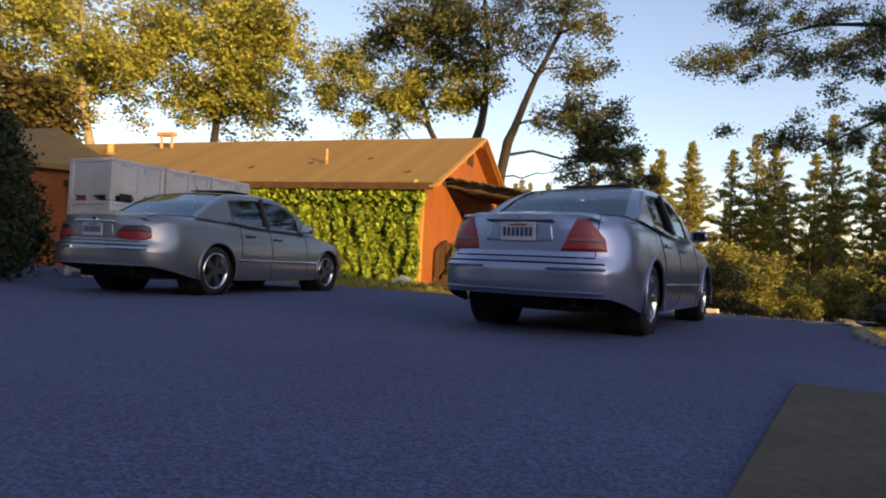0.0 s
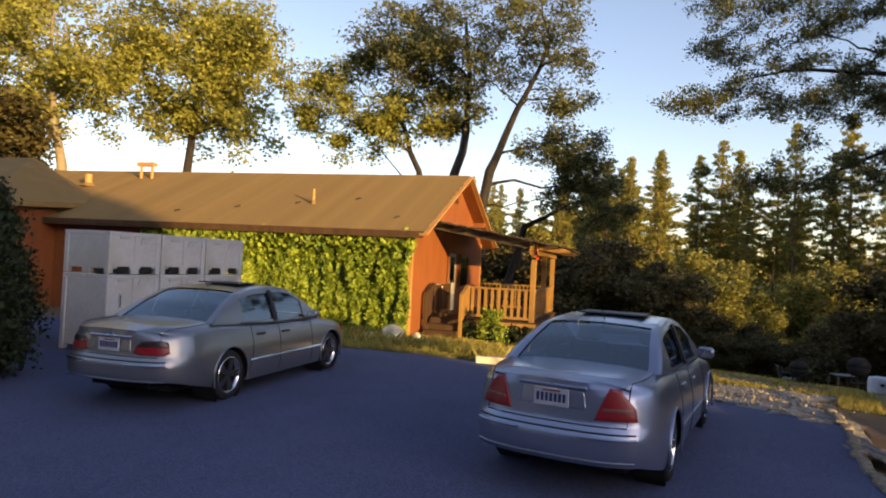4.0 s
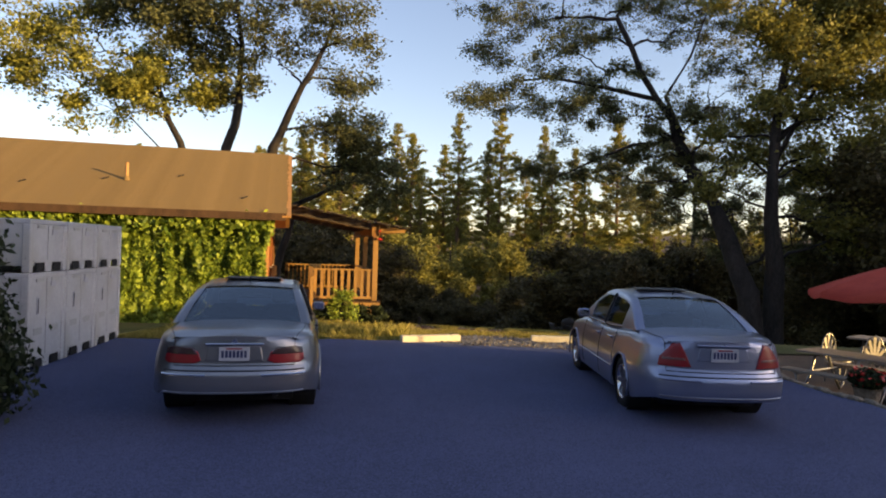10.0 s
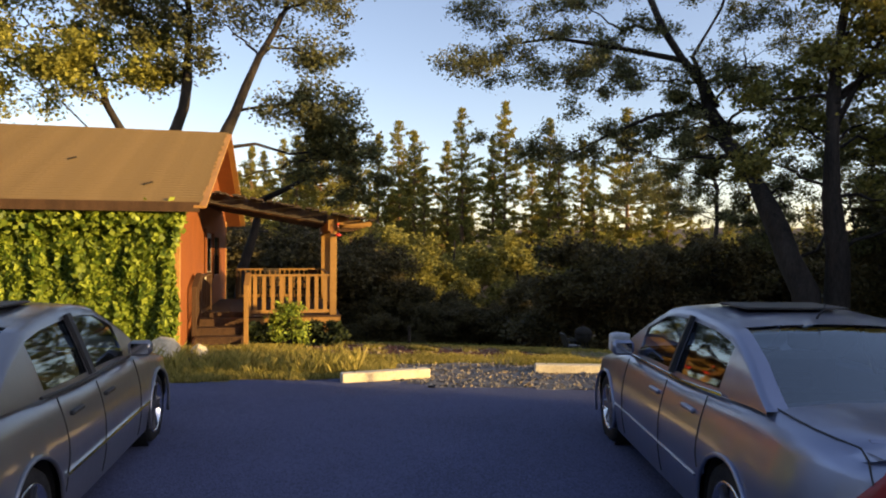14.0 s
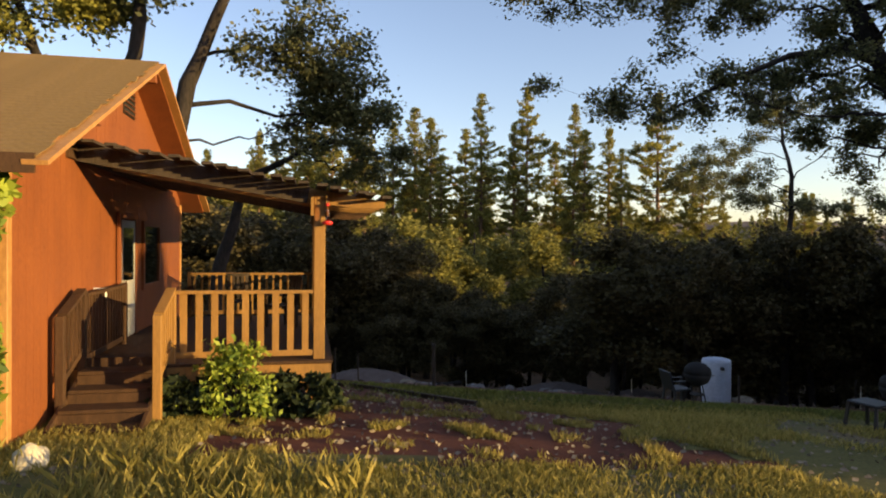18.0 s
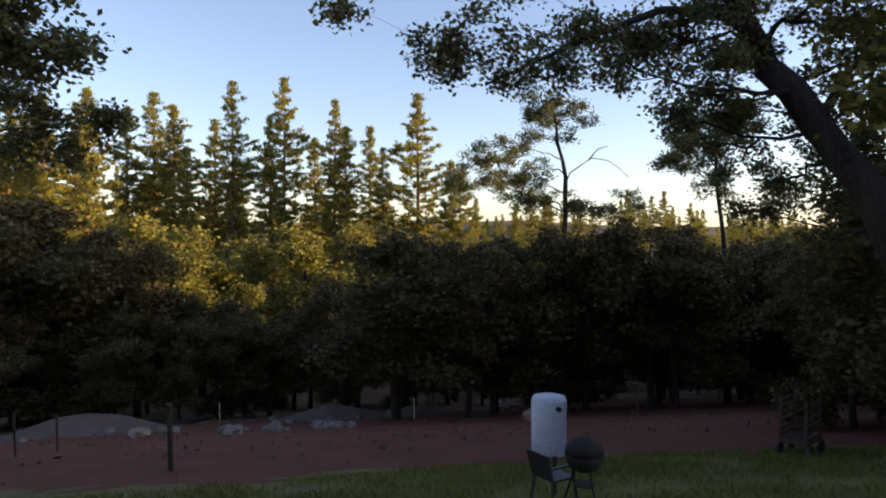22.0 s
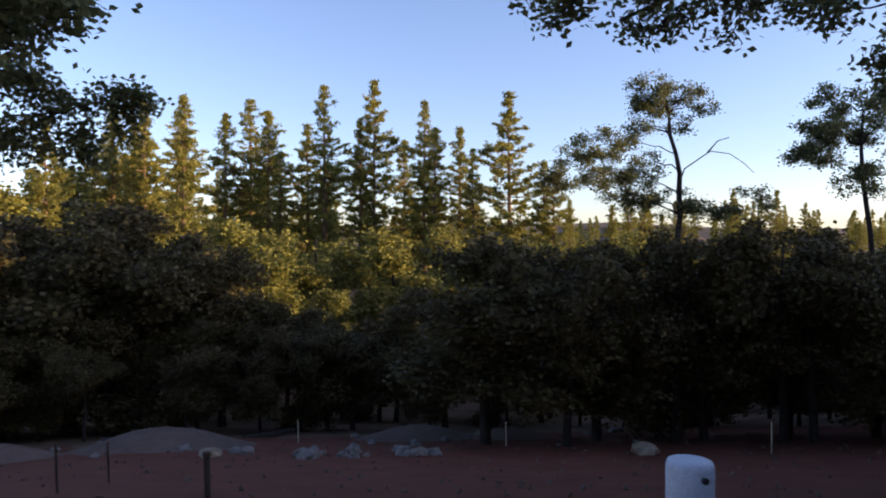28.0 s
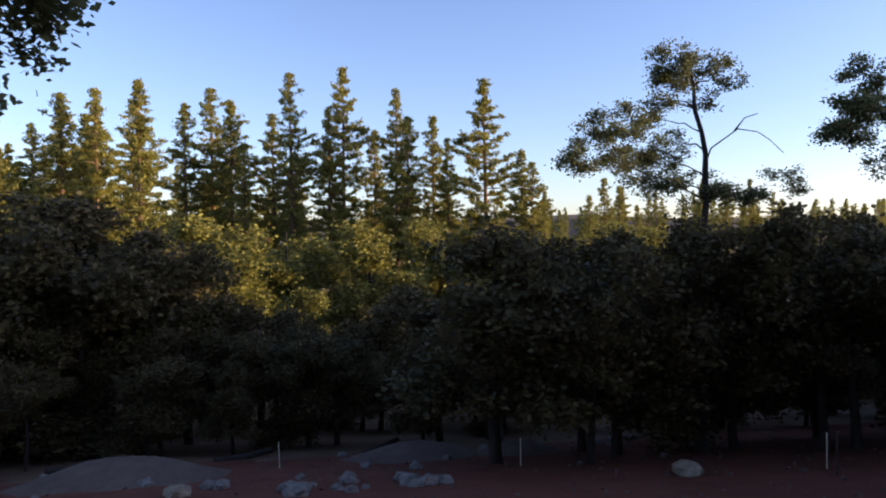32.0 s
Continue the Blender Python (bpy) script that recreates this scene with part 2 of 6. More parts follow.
def box(bm, x0, x1, y0, y1, z0, z1, bevel=0.0, m=None):
    r = bmesh.ops.create_cube(bm, size=1, matrix=Matrix.LocRotScale(((x0 + x1) / 2, (y0 + y1) / 2, (z0 + z1) / 2), None, (x1 - x0, y1 - y0, z1 - z0)))
    vs = r["verts"]
    if bevel:
        es = list({e for v in vs for e in v.link_edges})
        vs = list({v for f in bmesh.ops.bevel(bm, geom=es, offset=bevel, segments=1, affect="EDGES")["faces"] for v in f.verts} | {v for v in vs if v.is_valid})
    if m:
        bmesh.ops.transform(bm, matrix=m, verts=[v for v in vs if v.is_valid])
    return bm


def boxed(*a, **k):
    return box(bmesh.new(), *a, **k)


def bar(bm, a, b, w, h, up=(0, 0, 1)):
    """A straight timber from a to b, w wide and h high."""
    a, b = Vector(a), Vector(b)
    d = (b - a).normalized()
    s = d.cross(Vector(up)).normalized() * (w / 2)
    u = s.cross(d).normalized() * (h / 2)
    vs = [bm.verts.new(p + i * s + j * u) for p in (a, b) for i, j in ((-1, -1), (1, -1), (1, 1), (-1, 1))]
    for q in ((0, 1, 2, 3), (7, 6, 5, 4), (0, 4, 5, 1), (1, 5, 6, 2), (2, 6, 7, 3), (3, 7, 4, 0)):
        bm.faces.new([vs[i] for i in q])
    return bm


def rod(bm, pts, radii, sides=8):
    """A tube through points, with a radius at each."""
    rings, prev = [], None
    pts = [Vector(p) for p in pts]
    for i, p in enumerate(pts):
        d = (pts[min(i + 1, len(pts) - 1)] - pts[max(i - 1, 0)]).normalized()
        s = d.cross(Vector((0.13, 0.31, 0.94)))
        s = (s if s.length > 0.05 else d.cross(Vector((1, 0, 0)))).normalized()
        t = d.cross(s)
        r = radii[i] if hasattr(radii, "__len__") else radii
        ring = [bm.verts.new(p + (s * math.cos(a) + t * math.sin(a)) * r) for a in [2 * math.pi * k / sides for k in range(sides)]]
        if prev:
            for k in range(sides):
                bm.faces.new((prev[k], prev[(k + 1) % sides], ring[(k + 1) % sides], ring[k]))
        rings.append(ring)
        prev = ring
    bm.faces.new(rings[0][::-1])
    bm.faces.new(rings[-1])
    return bm


def quad_mesh(name, quads):
    """A mesh of loose four-cornered leaves from an array (n, 4, 3)."""
    n = len(quads)
    me = bpy.data.meshes.new(name)
    me.vertices.add(4 * n)
    me.vertices.foreach_set("co", np.asarray(quads, np.float32).ravel())
    me.loops.add(4 * n)
    me.loops.foreach_set("vertex_index", np.arange(4 * n, dtype=np.int32))
    me.polygons.add(n)
    me.polygons.foreach_set("loop_start", np.arange(0, 4 * n, 4, dtype=np.int32))
    me.update(calc_edges=True)
    return me


def leaves(rng, at, size, flat=0.5, long=1.5):
    """Pointed leaves of differing size and tilt at the places given."""
    n = len(at)
    a = rng.normal(size=(n, 3))
    a[:, 2] *= flat
    a /= np.linalg.norm(a, axis=1, keepdims=True)
    b = np.cross(a, rng.normal(size=(n, 3)))
    b /= np.linalg.norm(b, axis=1, keepdims=True)
    s = (size * rng.uniform(0.6, 1.3, n))[:, None]
    tip, side = a * s * long * 0.5, b * s * 0.5
    return np.stack([at - tip, at + side - tip * 0.1, at + tip, at - side - tip * 0.1], 1)


def ball(rng, n):
    d = rng.normal(size=(n, 3))
    return d / np.linalg.norm(d, axis=1, keepdims=True) * rng.uniform(0, 1, (n, 1)) ** 0.45


def curve(a, mid, b, n=7):
    return [a.lerp(mid, i / (n - 1)).lerp(mid.lerp(b, i / (n - 1)), i / (n - 1)) for i in range(n)]


def tree(name, trunk, girth, lobes, leaf, size, bark, label, seed, density=1.0, group="", bare=(), clump=30, category="tree", spray=0.5, twiggy=0.35):
    """A broadleaf tree: a tapered trunk through points, a limb to every lobe of the crown, twigs inside the lobe, sprays of leaves on the twigs."""
    rng = np.random.default_rng(seed)
    base = Vector(trunk[0])
    ob = thing(name, Matrix.Translation(base), label, category, group)
    pts = [Vector(p) - base for p in trunk]
    line = [pts[0]]
    for i in range(len(pts) - 1):
        for f in (0.5, 1.0):
            line.append(pts[i].lerp(pts[i + 1], f) + (Vector(rng.normal(size=3)) * girth * 0.25 if f < 1 else Vector()))
    bm, k = bmesh.new(), len(line)
    rod(bm, [Vector((0, 0, -0.5)), *line], [girth * 1.5, girth * 1.15] + [girth * (1 - 0.78 * i / (k - 1)) for i in range(1, k)], 12)
    for v in bm.verts:
        v.co += noise.noise_vector(v.co * 1.7) * girth * 0.2 + noise.noise_vector(v.co * 6) * girth * 0.06
    tips, hubs, counts, pts = [], [], [], line
    nodes = [(p, girth * (1 - 0.78 * i / (k - 1))) for i, p in enumerate(line)][2:]
    order = sorted(lobes, key=lambda l: min((Vector(l[:3]) - base - p).length for p, _ in nodes))
    for lx, ly, lz, r, *own in order:
        thick = density * (own[0] if own else 1.0)
        c = Vector((lx, ly, lz)) - base
        far = [(c - p).length + max(0, p.z - c.z) * 0.9 + 0.02 / g0 for p, g0 in nodes]
        a, g0 = nodes[int(np.argmin(far))]
        g = min(max(0.022, girth * 0.06 + 0.02 * r), g0 * 0.62)
        span = (c - a).length
        mid = a.lerp(c, 0.5) + Vector(rng.normal(size=3)) * 0.13 * span + Vector((0, 0, 0.12 * span))
        limb = curve(a, mid, c)
        limb = [limb[0]] + [p + Vector(rng.normal(size=3)) * 0.035 * span for p in limb[1:-1]] + [limb[-1]]
        girths = [g * (1.5 - 1.1 * j / 6) for j in range(7)]
        rod(bm, limb, girths, 6)
        nodes += [(limb[j], girths[j]) for j in (2, 3, 4, 5, 6)]
        for d in ball(rng, int(np.clip(7 * r ** 1.7 * thick + 3, 3, 60))) * (r * 1.12, r * 1.12, r * 0.85):
            hub = c + Vector(d)
            s = min((limb[3:] if rng.random() < 0.7 else [c, limb[5]]), key=lambda p: (p - hub).length)
            bend = s.lerp(hub, 0.5) + Vector(rng.normal(size=3)) * 0.16 * r
            rod(bm, [s, bend, hub], [max(0.008, g * 0.26), max(0.006, g * 0.18), 0.005], 4)
            reach = min(spray * rng.uniform(0.6, 1.5) * (0.75 + 0.3 * r), 0.16 + 0.8 * r)
            for e in ball(rng, int(rng.integers(5, 9))) * (reach, reach, reach * 0.6):
                tips.append(hub + Vector(e))
                hubs.append(hub)
                counts.append(max(3, int(clump * (own[1] if len(own) > 1 else 1.0))))
                if rng.random() < twiggy:
                    rod(bm, [hub, hub.lerp(tips[-1], 0.5) + Vector(rng.normal(size=3)) * 0.08, tips[-1]], [0.010, 0.007, 0.003], 3)
    for bl in bare:
        q = [Vector(p) - base for p in bl]
        rod(bm, q, [max(0.02, girth * (0.18 if girth < 0.3 else 0.27) * (1 - i / len(q))) for i in range(len(q))], 5)
    part("trunk", bm, bark, ob, soft=True)
    tips = np.array([tuple(t) for t in tips])
    roots = np.array([tuple(t) for t in hubs])
    along = rng.uniform(0.25, 1.08, (sum(counts), 1)) ** 0.7
    at = np.repeat(roots, counts, 0) * (1 - along) + np.repeat(tips, counts, 0) * along
    at = at + rng.normal(size=at.shape) * size * (2.0, 2.0, 1.5)
    mesh_object("crown", quad_mesh("crown", leaves(rng, at, size)), leaf, ob)
    return ob


def conifer(name, base, height, width, bark, leaf, label, seed, group="", full=0.75, rows=44):
    """A pine: straight tapered trunk, uneven whorls of limbs that shorten upwards, needle tufts along each limb."""
    rng = np.random.default_rng(seed)
    ob = thing(name, Matrix.Translation(base), label, "tree", group)
    bm = bmesh.new()
    rod(bm, [(0, 0, -0.5), (0.15, 0, height * 0.5), (0, 0.1, height * 0.985)], [height * 0.011, height * 0.008, 0.04], 6)
    at = []
    lean = [rng.uniform(0.7, 1.25) for _ in range(9)]
    for i in range(rows):
        f = (i + rng.uniform(-0.4, 0.4)) / rows
        f = min(max(f, 0), 1)
        z = height * (1 - full + full * 0.99 * f)
        body = min(1.0, (1.0 - f) * 1.9) ** 0.8 * (0.55 + 0.45 * min(1, f * 3 + 0.25)) * rng.uniform(0.4, 1.25)
        for j in range(int(rng.integers(2, 6))):
            a = rng.uniform(0, 6.283)
            r = width * body * rng.uniform(0.3, 1.1) * lean[int(a * 1.4) % 9] + 0.1 + 0.3 * (1 - f)
            tip = Vector((math.cos(a) * r, math.sin(a) * r, z + r * rng.uniform(-0.16, 0.34) + 0.25 * f))
            mid = Vector((tip.x * 0.55, tip.y * 0.55, z + (tip.z - z) * 0.3 - 0.06 * r))
            rod(bm, [(0, 0, z), mid, tip], [0.07, 0.05, 0.02], 3)
            n = max(4, int(r * 5))
            s = rng.uniform(0.3, 1.06, n)[:, None] ** 0.7
            p0, p1, p2 = (np.array([tuple(q)]) for q in (Vector((0, 0, z)), mid, tip))
            at.append(p0 * (1 - s) ** 2 + 2 * p1 * s * (1 - s) + p2 * s * s + rng.normal(size=(n, 3)) * (0.16, 0.16, 0.10))
    part("trunk", bm, bark, ob)
    at = np.repeat(np.concatenate(at), 6, 0)
    at = at + rng.normal(size=at.shape) * (0.20, 0.20, 0.13)
    mesh_object("crown", quad_mesh("crown", leaves(rng, at, 0.19, 1.0, 2.8)), leaf, ob)
    return ob


# ---- terrain ----
def lerp_table(x, xs, ys):
    return float(np.interp(x, xs, ys))


# unseen ridge towards the sun, with dips that let light onto chosen spots
def shade_ridge_height(v):
    return lerp_table(v, (-90, -14, 5, 8, 9.4, 10.6, 11.2, 16.9, 17.5, 19.6, 20.5, 21.4, 24, 36, 40.5, 42.1, 43.7, 53, 55, 64, 66, 67.8, 69.5, 80, 93, 101, 160),
                      (13, 13, 14, 11.5, 7.4, 7, 5.1, 5.1, 9.5, 9.5, 4.8, 8, 13, 14, 13, 2.3, 12, 15, 22, 22, 12, 6.5, 9, 10.5, 10.5, 9.5, 9.5))


def lot_side(y):
    return lerp_table(y, (-45, 0, 5, 8, 9.3, 10.6, 12, 13, 14.4, 15.4), (3.6, 3.6, 2.9, 2.28, 1.98, 1.87, 1.95, 1.9, 1.65, 1.0))


def land(x, y):
    """The height of the ground: a level drive, a lawn that falls away behind it, a wooded hollow, and an added unseen
    ridge that shapes the sunlight.
    """
    w = min(max((y - 12) / 6, 0), 1)
    p = y + 0.25 * max(-9, min(x, 60)) * w
    z = lerp_table(p, (13, 15, 19.5, 24, 33, 38, 50, 90, 120, 170, 320, 900), (0, -0.16, -0.42, -1.1, -3.1, -4.0, -6.8, -15, -16, -15, -2, 30))
    side = lot_side(y) + 0.08
    if x > side:
        z -= 0.42 * min((x - side) / 1.0, 1) * min(max((17.5 - y) / 4.5, 0), 1) * min(max((y + 12) / 8, 0), 1)
    u, v = -(x * math.cos(SUN_AZ) + y * math.sin(SUN_AZ)), y * math.cos(SUN_AZ) - x * math.sin(SUN_AZ)
    return z + max(0.0, shade_ridge_height(v) + (0.2 if 2 < v < 22 or 40 < v < 44 else 0.8) * (math.sin(v * 0.55) + 0.9 * math.sin(v * 1.3 + 1))) * math.exp(-((u + 48) / 13) ** 2)


def sheet(name, xs, ys, lift, mat, keep=None, label="", rough=0.0):
    """A sheet of ground that follows the land, with the cells for which keep(x, y) holds."""
    rng = np.random.default_rng(7)
    vs = [(x, y, land(x, y) + lift + rough * rng.uniform(-1, 1)) for y in ys for x in xs]
    n = len(xs)
    fs = [(j * n + i, j * n + i + 1, (j + 1) * n + i + 1, (j + 1) * n + i) for j in range(len(ys) - 1) for i in range(n - 1)
          if keep is None or keep((xs[i] + xs[i + 1]) / 2, (ys[j] + ys[j + 1]) / 2)]
    me = bpy.data.meshes.new(name)
    me.from_pydata(vs, [], fs)
    bm = bmesh.new()
    bm.from_mesh(me)
    bmesh.ops.delete(bm, geom=[v for v in bm.verts if not v.link_faces], context="VERTS")
    bm.to_mesh(me)
    bm.free()
    ob = mesh_object(name, smooth(me), mat)
    return tagged(ob, label, name.replace("_", " "), kind="structure")


def spaced(*spans):
    out = []
    for a, b, step in spans:
        out += list(np.arange(a, b, step))
    return [float(v) for v in out] + [float(spans[-1][1])]


def wave(x, y, s=0.35):
    return noise.noise((x * s, y * s, 3.1))


def lot_edge(x):
    return lerp_table(x, (-40, -12, -8, -6, -4.1, -2.8, -0.7, 0.6, 1.8), (13.0, 13.2, 13.9, 14.7, 15.05, 14.1, 13.8, 12.9, 12.4))


def in_lot(x, y):
    return x < lot_side(y) and -45 < y < lot_edge(x) + 0.35 * wave(x, y, 0.9)


def in_stones(x, y):
    return not in_lot(x, y) and -3.6 < x < 3.0 and y < 16.9 + 0.6 * wave(x, y, 0.8) and y > 11 and x + 0.6 * wave(y, x) < 2.4


def on_path(x, y):
    return y > 18.3 + 0.5 * wave(x, y, 0.6) and 0.81 * (x + 3.0) + 0.58 * (y - 22.4) < 0.3 * wave(x, y, 0.8) - 0.9 * max(0, wave(x, y, 0.5)) and x > -6.2


def in_lawn(x, y):
    p = y + 0.25 * x
    return not on_path(x, y) and not in_lot(x, y) and not in_stones(x, y) and y > 12.5 and p < 31.5 + 1.5 * wave(x, y, 0.2) and (x < -1 or y > 16) and math.hypot((x + 2.6) / 1.6, (y - 20.2) / 1.3) > 1 + 0.5 * wave(x, y, 0.7)


sheet("ground", spaced((-1500, -300, 200), (-300, -60, 12), (-60, 40, 1.5), (40, 72, 0.75), (72, 96, 1.5), (96, 300, 12), (300, 1500, 200)),
      spaced((-1500, -300, 200), (-300, -80, 12), (-80, -25, 1.5), (-25, 30, 0.75), (30, 130, 1.5), (130, 340, 10), (340, 1500, 200)), -0.03, M["earth"], None, "bare brown earth under the trees")
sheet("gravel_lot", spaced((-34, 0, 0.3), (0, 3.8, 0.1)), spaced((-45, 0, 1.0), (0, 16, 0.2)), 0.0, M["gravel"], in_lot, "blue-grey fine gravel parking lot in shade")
sheet("stone_strip", spaced((-4, 3.2, 0.2)), spaced((11, 18, 0.2)), 0.005, M["stones"], in_stones, "loose crushed stone beside the parking stops", 0.012)
sheet("lawn", spaced((-12, 26, 0.4)), spaced((12.5, 36, 0.4)), 0.004, M["turf"], in_lawn, "uneven lawn of half-dry summer grass")
sheet("worn_patch", spaced((-8.0, 0.4, 0.3)), spaced((17.4, 27, 0.3)), -0.004, M["dirt"], None, "worn bare dirt patch in the lawn")
sheet("dirt_yard", spaced((-40, 45, 1.0)), spaced((28, 62, 1.0)), 0.0, M["dirt"], lambda x, y: y + 0.25 * x > 31 + 1.2 * wave(x, y, 0.2) and y < 60 + 3 * wave(x, y), "graded bare red dirt", 0.02)

# ---- house ----
HOUSE = pose(-7.57, 18.07, 0, 0, 0, 10.2)
EAVE, RIDGE, SPAN, LONG = 2.79, 5.08, 5.19, 26.0
W0, W1, GX = 0.5, 2 * SPAN - 0.5, -0.45
SLOPE = (RIDGE - EAVE) / SPAN
house = thing("house", HOUSE, "single-storey red-stained wooden house with a brown shingle roof", "house")
bm = bmesh.new()
for y0 in (0.0, 2 * SPAN):
    vs = [bm.verts.new(v) for v in ((-LONG, y0, EAVE - 0.03), (0, y0, EAVE - 0.03), (0, SPAN, RIDGE - 0.03), (-LONG, SPAN, RIDGE - 0.03))]
    lo = [bm.verts.new(v.co - Vector((0, 0, 0.12))) for v in vs]
    for q in ((vs[0], vs[1], vs[2], vs[3]), (lo[3], lo[2], lo[1], lo[0]), (vs[0], lo[0], lo[1], vs[1]), (vs[1], lo[1], lo[2], vs[2]), (vs[3], lo[3], lo[0], vs[0])):
        bm.faces.new(q)
roof = part("roof", bm, M["siding"], house, "brown asphalt shingle roof on boards")
part("front_wall", boxed(-LONG + 0.5, GX - 0.16, W0, W0 + 0.16, -0.5, EAVE - 0.02), M["siding"], house)
part("back_wall", boxed(-LONG + 0.5, GX - 0.16, W1 - 0.16, W1, -0.5, EAVE - 0.02), M["siding"], house)
part("end_wall", boxed(-LONG + 0.34, -LONG + 0.5, W0, W1, -0.5, EAVE), M["siding"], house)
bm = bmesh.new()
pts = [(W0, -0.5), (W1, -0.5), (W1, EAVE + 0.05), (SPAN, RIDGE - 0.16), (W0, EAVE + 0.05)]
a = [bm.verts.new((GX - 0.02, y, z)) for y, z in pts]
b = [bm.verts.new((GX - 0.16, y, z)) for y, z in pts]
bm.faces.new(a), bm.faces.new(b[::-1])
for i in range(5):
    j = (i + 1) % 5
    bm.faces.new((a[j], a[i], b[i], b[j]))
bmesh.ops.recalc_face_normals(bm, faces=bm.faces)
gable = part("gable_wall", bm, M["siding"], house, "rust-red vertical board gable wall")
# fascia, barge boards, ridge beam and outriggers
part("fascia", boxed(-LONG, 0.02, -0.04, -0.003, EAVE - 0.20, EAVE - 0.005), M["dimwood"], house, "dark red eave board")
for s in (-1, 1):
    bm = bmesh.new()
    bar(bm, (0.03, SPAN - s * (SPAN + 0.05), EAVE - 0.10), (0.03, SPAN + 0.0, RIDGE - 0.075), 0.05, 0.24, (1, 0, 0.0001))
    part("barge_board", bm, M["trim"], house, "orange-stained barge board")
for y, z in ((SPAN, RIDGE - 0.30), (SPAN - 3.1, EAVE + 0.72), (SPAN + 3.1, EAVE + 0.72)):
    part("outrigger", boxed(GX, 0.0, y - 0.06, y + 0.06, z - 0.10, z + 0.10, 0.008), M["siding"], house)
for y in (W0 - 0.012, W1 - 0.1):
    part("corner_board", boxed(GX - 0.12, GX + 0.025, y, y + 0.11, -0.45, EAVE + 0.0, 0.006), M["trim"], house, "pale orange corner trim")
part("attic_vent", boxed(GX - 0.004, GX + 0.02, SPAN - 0.35, SPAN + 0.35, RIDGE - 1.0, RIDGE - 0.55), M["dark"], house, "dark louvred attic vent")
for k in range(5):
    part("louvre", bar(bmesh.new(), (GX + 0.028, SPAN - 0.33, RIDGE - 0.96 + 0.09 * k), (GX + 0.028, SPAN + 0.33, RIDGE - 0.96 + 0.09 * k), 0.05, 0.012, (0.6, 0, 1)), M["siding"], house)
# door in the gable wall with its frame, and a small light beside it
door = part("door", boxed(GX - 0.01, GX + 0.035, 4.62, 5.52, 0.28, 2.28, 0.005), M["doorgrey"], house, "pale grey half-glazed porch door")
part("door_glass", boxed(GX + 0.036, GX + 0.042, 4.76, 5.38, 1.25, 2.15), M["glass"], door)
part("door_knob", rod(bmesh.new(), [(GX + 0.035, 4.70, 1.25), (GX + 0.10, 4.70, 1.25)], [0.02, 0.032], 10), M["chrome"], door)
for y0, y1, z0, z1 in ((4.50, 4.615, 0.26, 2.40), (5.525, 5.64, 0.26, 2.40), (4.615, 5.525, 2.285, 2.40)):
    part("door_trim", boxed(GX, GX + 0.05, y0, y1, z0, z1, 0.004), M["siding"], house)
win = part("porch_window", boxed(GX + 0.001, GX + 0.02, 6.2, 7.4, 1.1, 2.2), M["glass"], house)
for y0, y1, z0, z1 in ((6.1, 6.2, 1.0, 2.3), (7.4, 7.5, 1.0, 2.3), (6.2, 7.4, 2.2, 2.3), (6.2, 7.4, 1.0, 1.1)):
    part("window_frame", boxed(GX, GX + 0.05, y0, y1, z0, z1, 0.004), M["siding"], win)
part("wall_bracket", rod(bmesh.new(), [(GX, 3.35, 1.22), (GX + 0.16, 3.35, 1.22), (GX + 0.16, 3.35, 1.10)], 0.02, 6), M["white"], house, "white pipe bracket")
# vent pipes on the roof
def roof_z(y):
    return EAVE + SLOPE * y


for x, y, h, r in ((-4.39, 2.0, 0.46, 0.045), (-14.6, 3.3, 0.42, 0.13)):
    p = part("vent_pipe", rod(bmesh.new(), [(x, y, roof_z(y) - 0.1), (x, y, roof_z(y) + h)], r, 12), M["trim"], house, "tan painted roof vent pipe", soft=False)
    part("flashing", rod(bmesh.new(), [(x, y, roof_z(y) - 0.05), (x, y, roof_z(y) + 0.09)], [r * 2.4, r * 1.1], 12), M["roof"], p)
bm = bmesh.new()
for x in (-13.05, -12.55):
    rod(bm, [(x, 4.3, roof_z(4.3) - 0.1), (x, 4.3, roof_z(4.3) + 0.62)], 0.06, 8)
box(bm, -13.2, -12.4, 4.18, 4.42, roof_z(4.3) + 0.45, roof_z(4.3) + 0.60, 0.01)
part("roof_vent", bm, M["trim"], house, "tan metal roof exhaust on two stubs")
for i in range(5):
    part("debris", rod(bmesh.new(), [(-1.2 - 1.9 * i, 0.9 + 0.5 * ((i * 7) % 4), roof_z(0.9 + 0.5 * ((i * 7) % 4)) + 0.01), (-1.05 - 1.9 * i, 1.0 + 0.5 * ((i * 7) % 4), roof_z(1.0 + 0.5 * ((i * 7) % 4)) + 0.03)], 0.02, 4), M["bark"], house)

# the wing further along, set forward, with a hipped roof end
bm = bmesh.new()
hip = [(-16.3, 2.4, 5.14), (-LONG, 2.4, 5.14), (-LONG, -2.7, 3.1), (-12.8, -2.7, 3.1), (-12.8, 2.4, 3.45)]
up, dn = [bm.verts.new(p) for p in hip], [bm.verts.new((x, y, z - 0.16)) for x, y, z in hip]
for q in ((0, 1, 2, 3), (0, 3, 4)):
    bm.faces.new([up[i] for i in q])
    bm.faces.new([dn[i] for i in reversed(q)])
for i in (1, 2, 3):
    bm.faces.new((up[i], dn[i], dn[(i + 1) % 5], up[(i + 1) % 5]))
bmesh.ops.recalc_face_normals(bm, faces=bm.faces)
part("wing_roof", bm, M["roof"], house, "brown shingle roof with a hipped end")
part("wing_fascia", boxed(-LONG, -12.78, -2.745, -2.705, 2.92, 3.09), M["dimwood"], house)
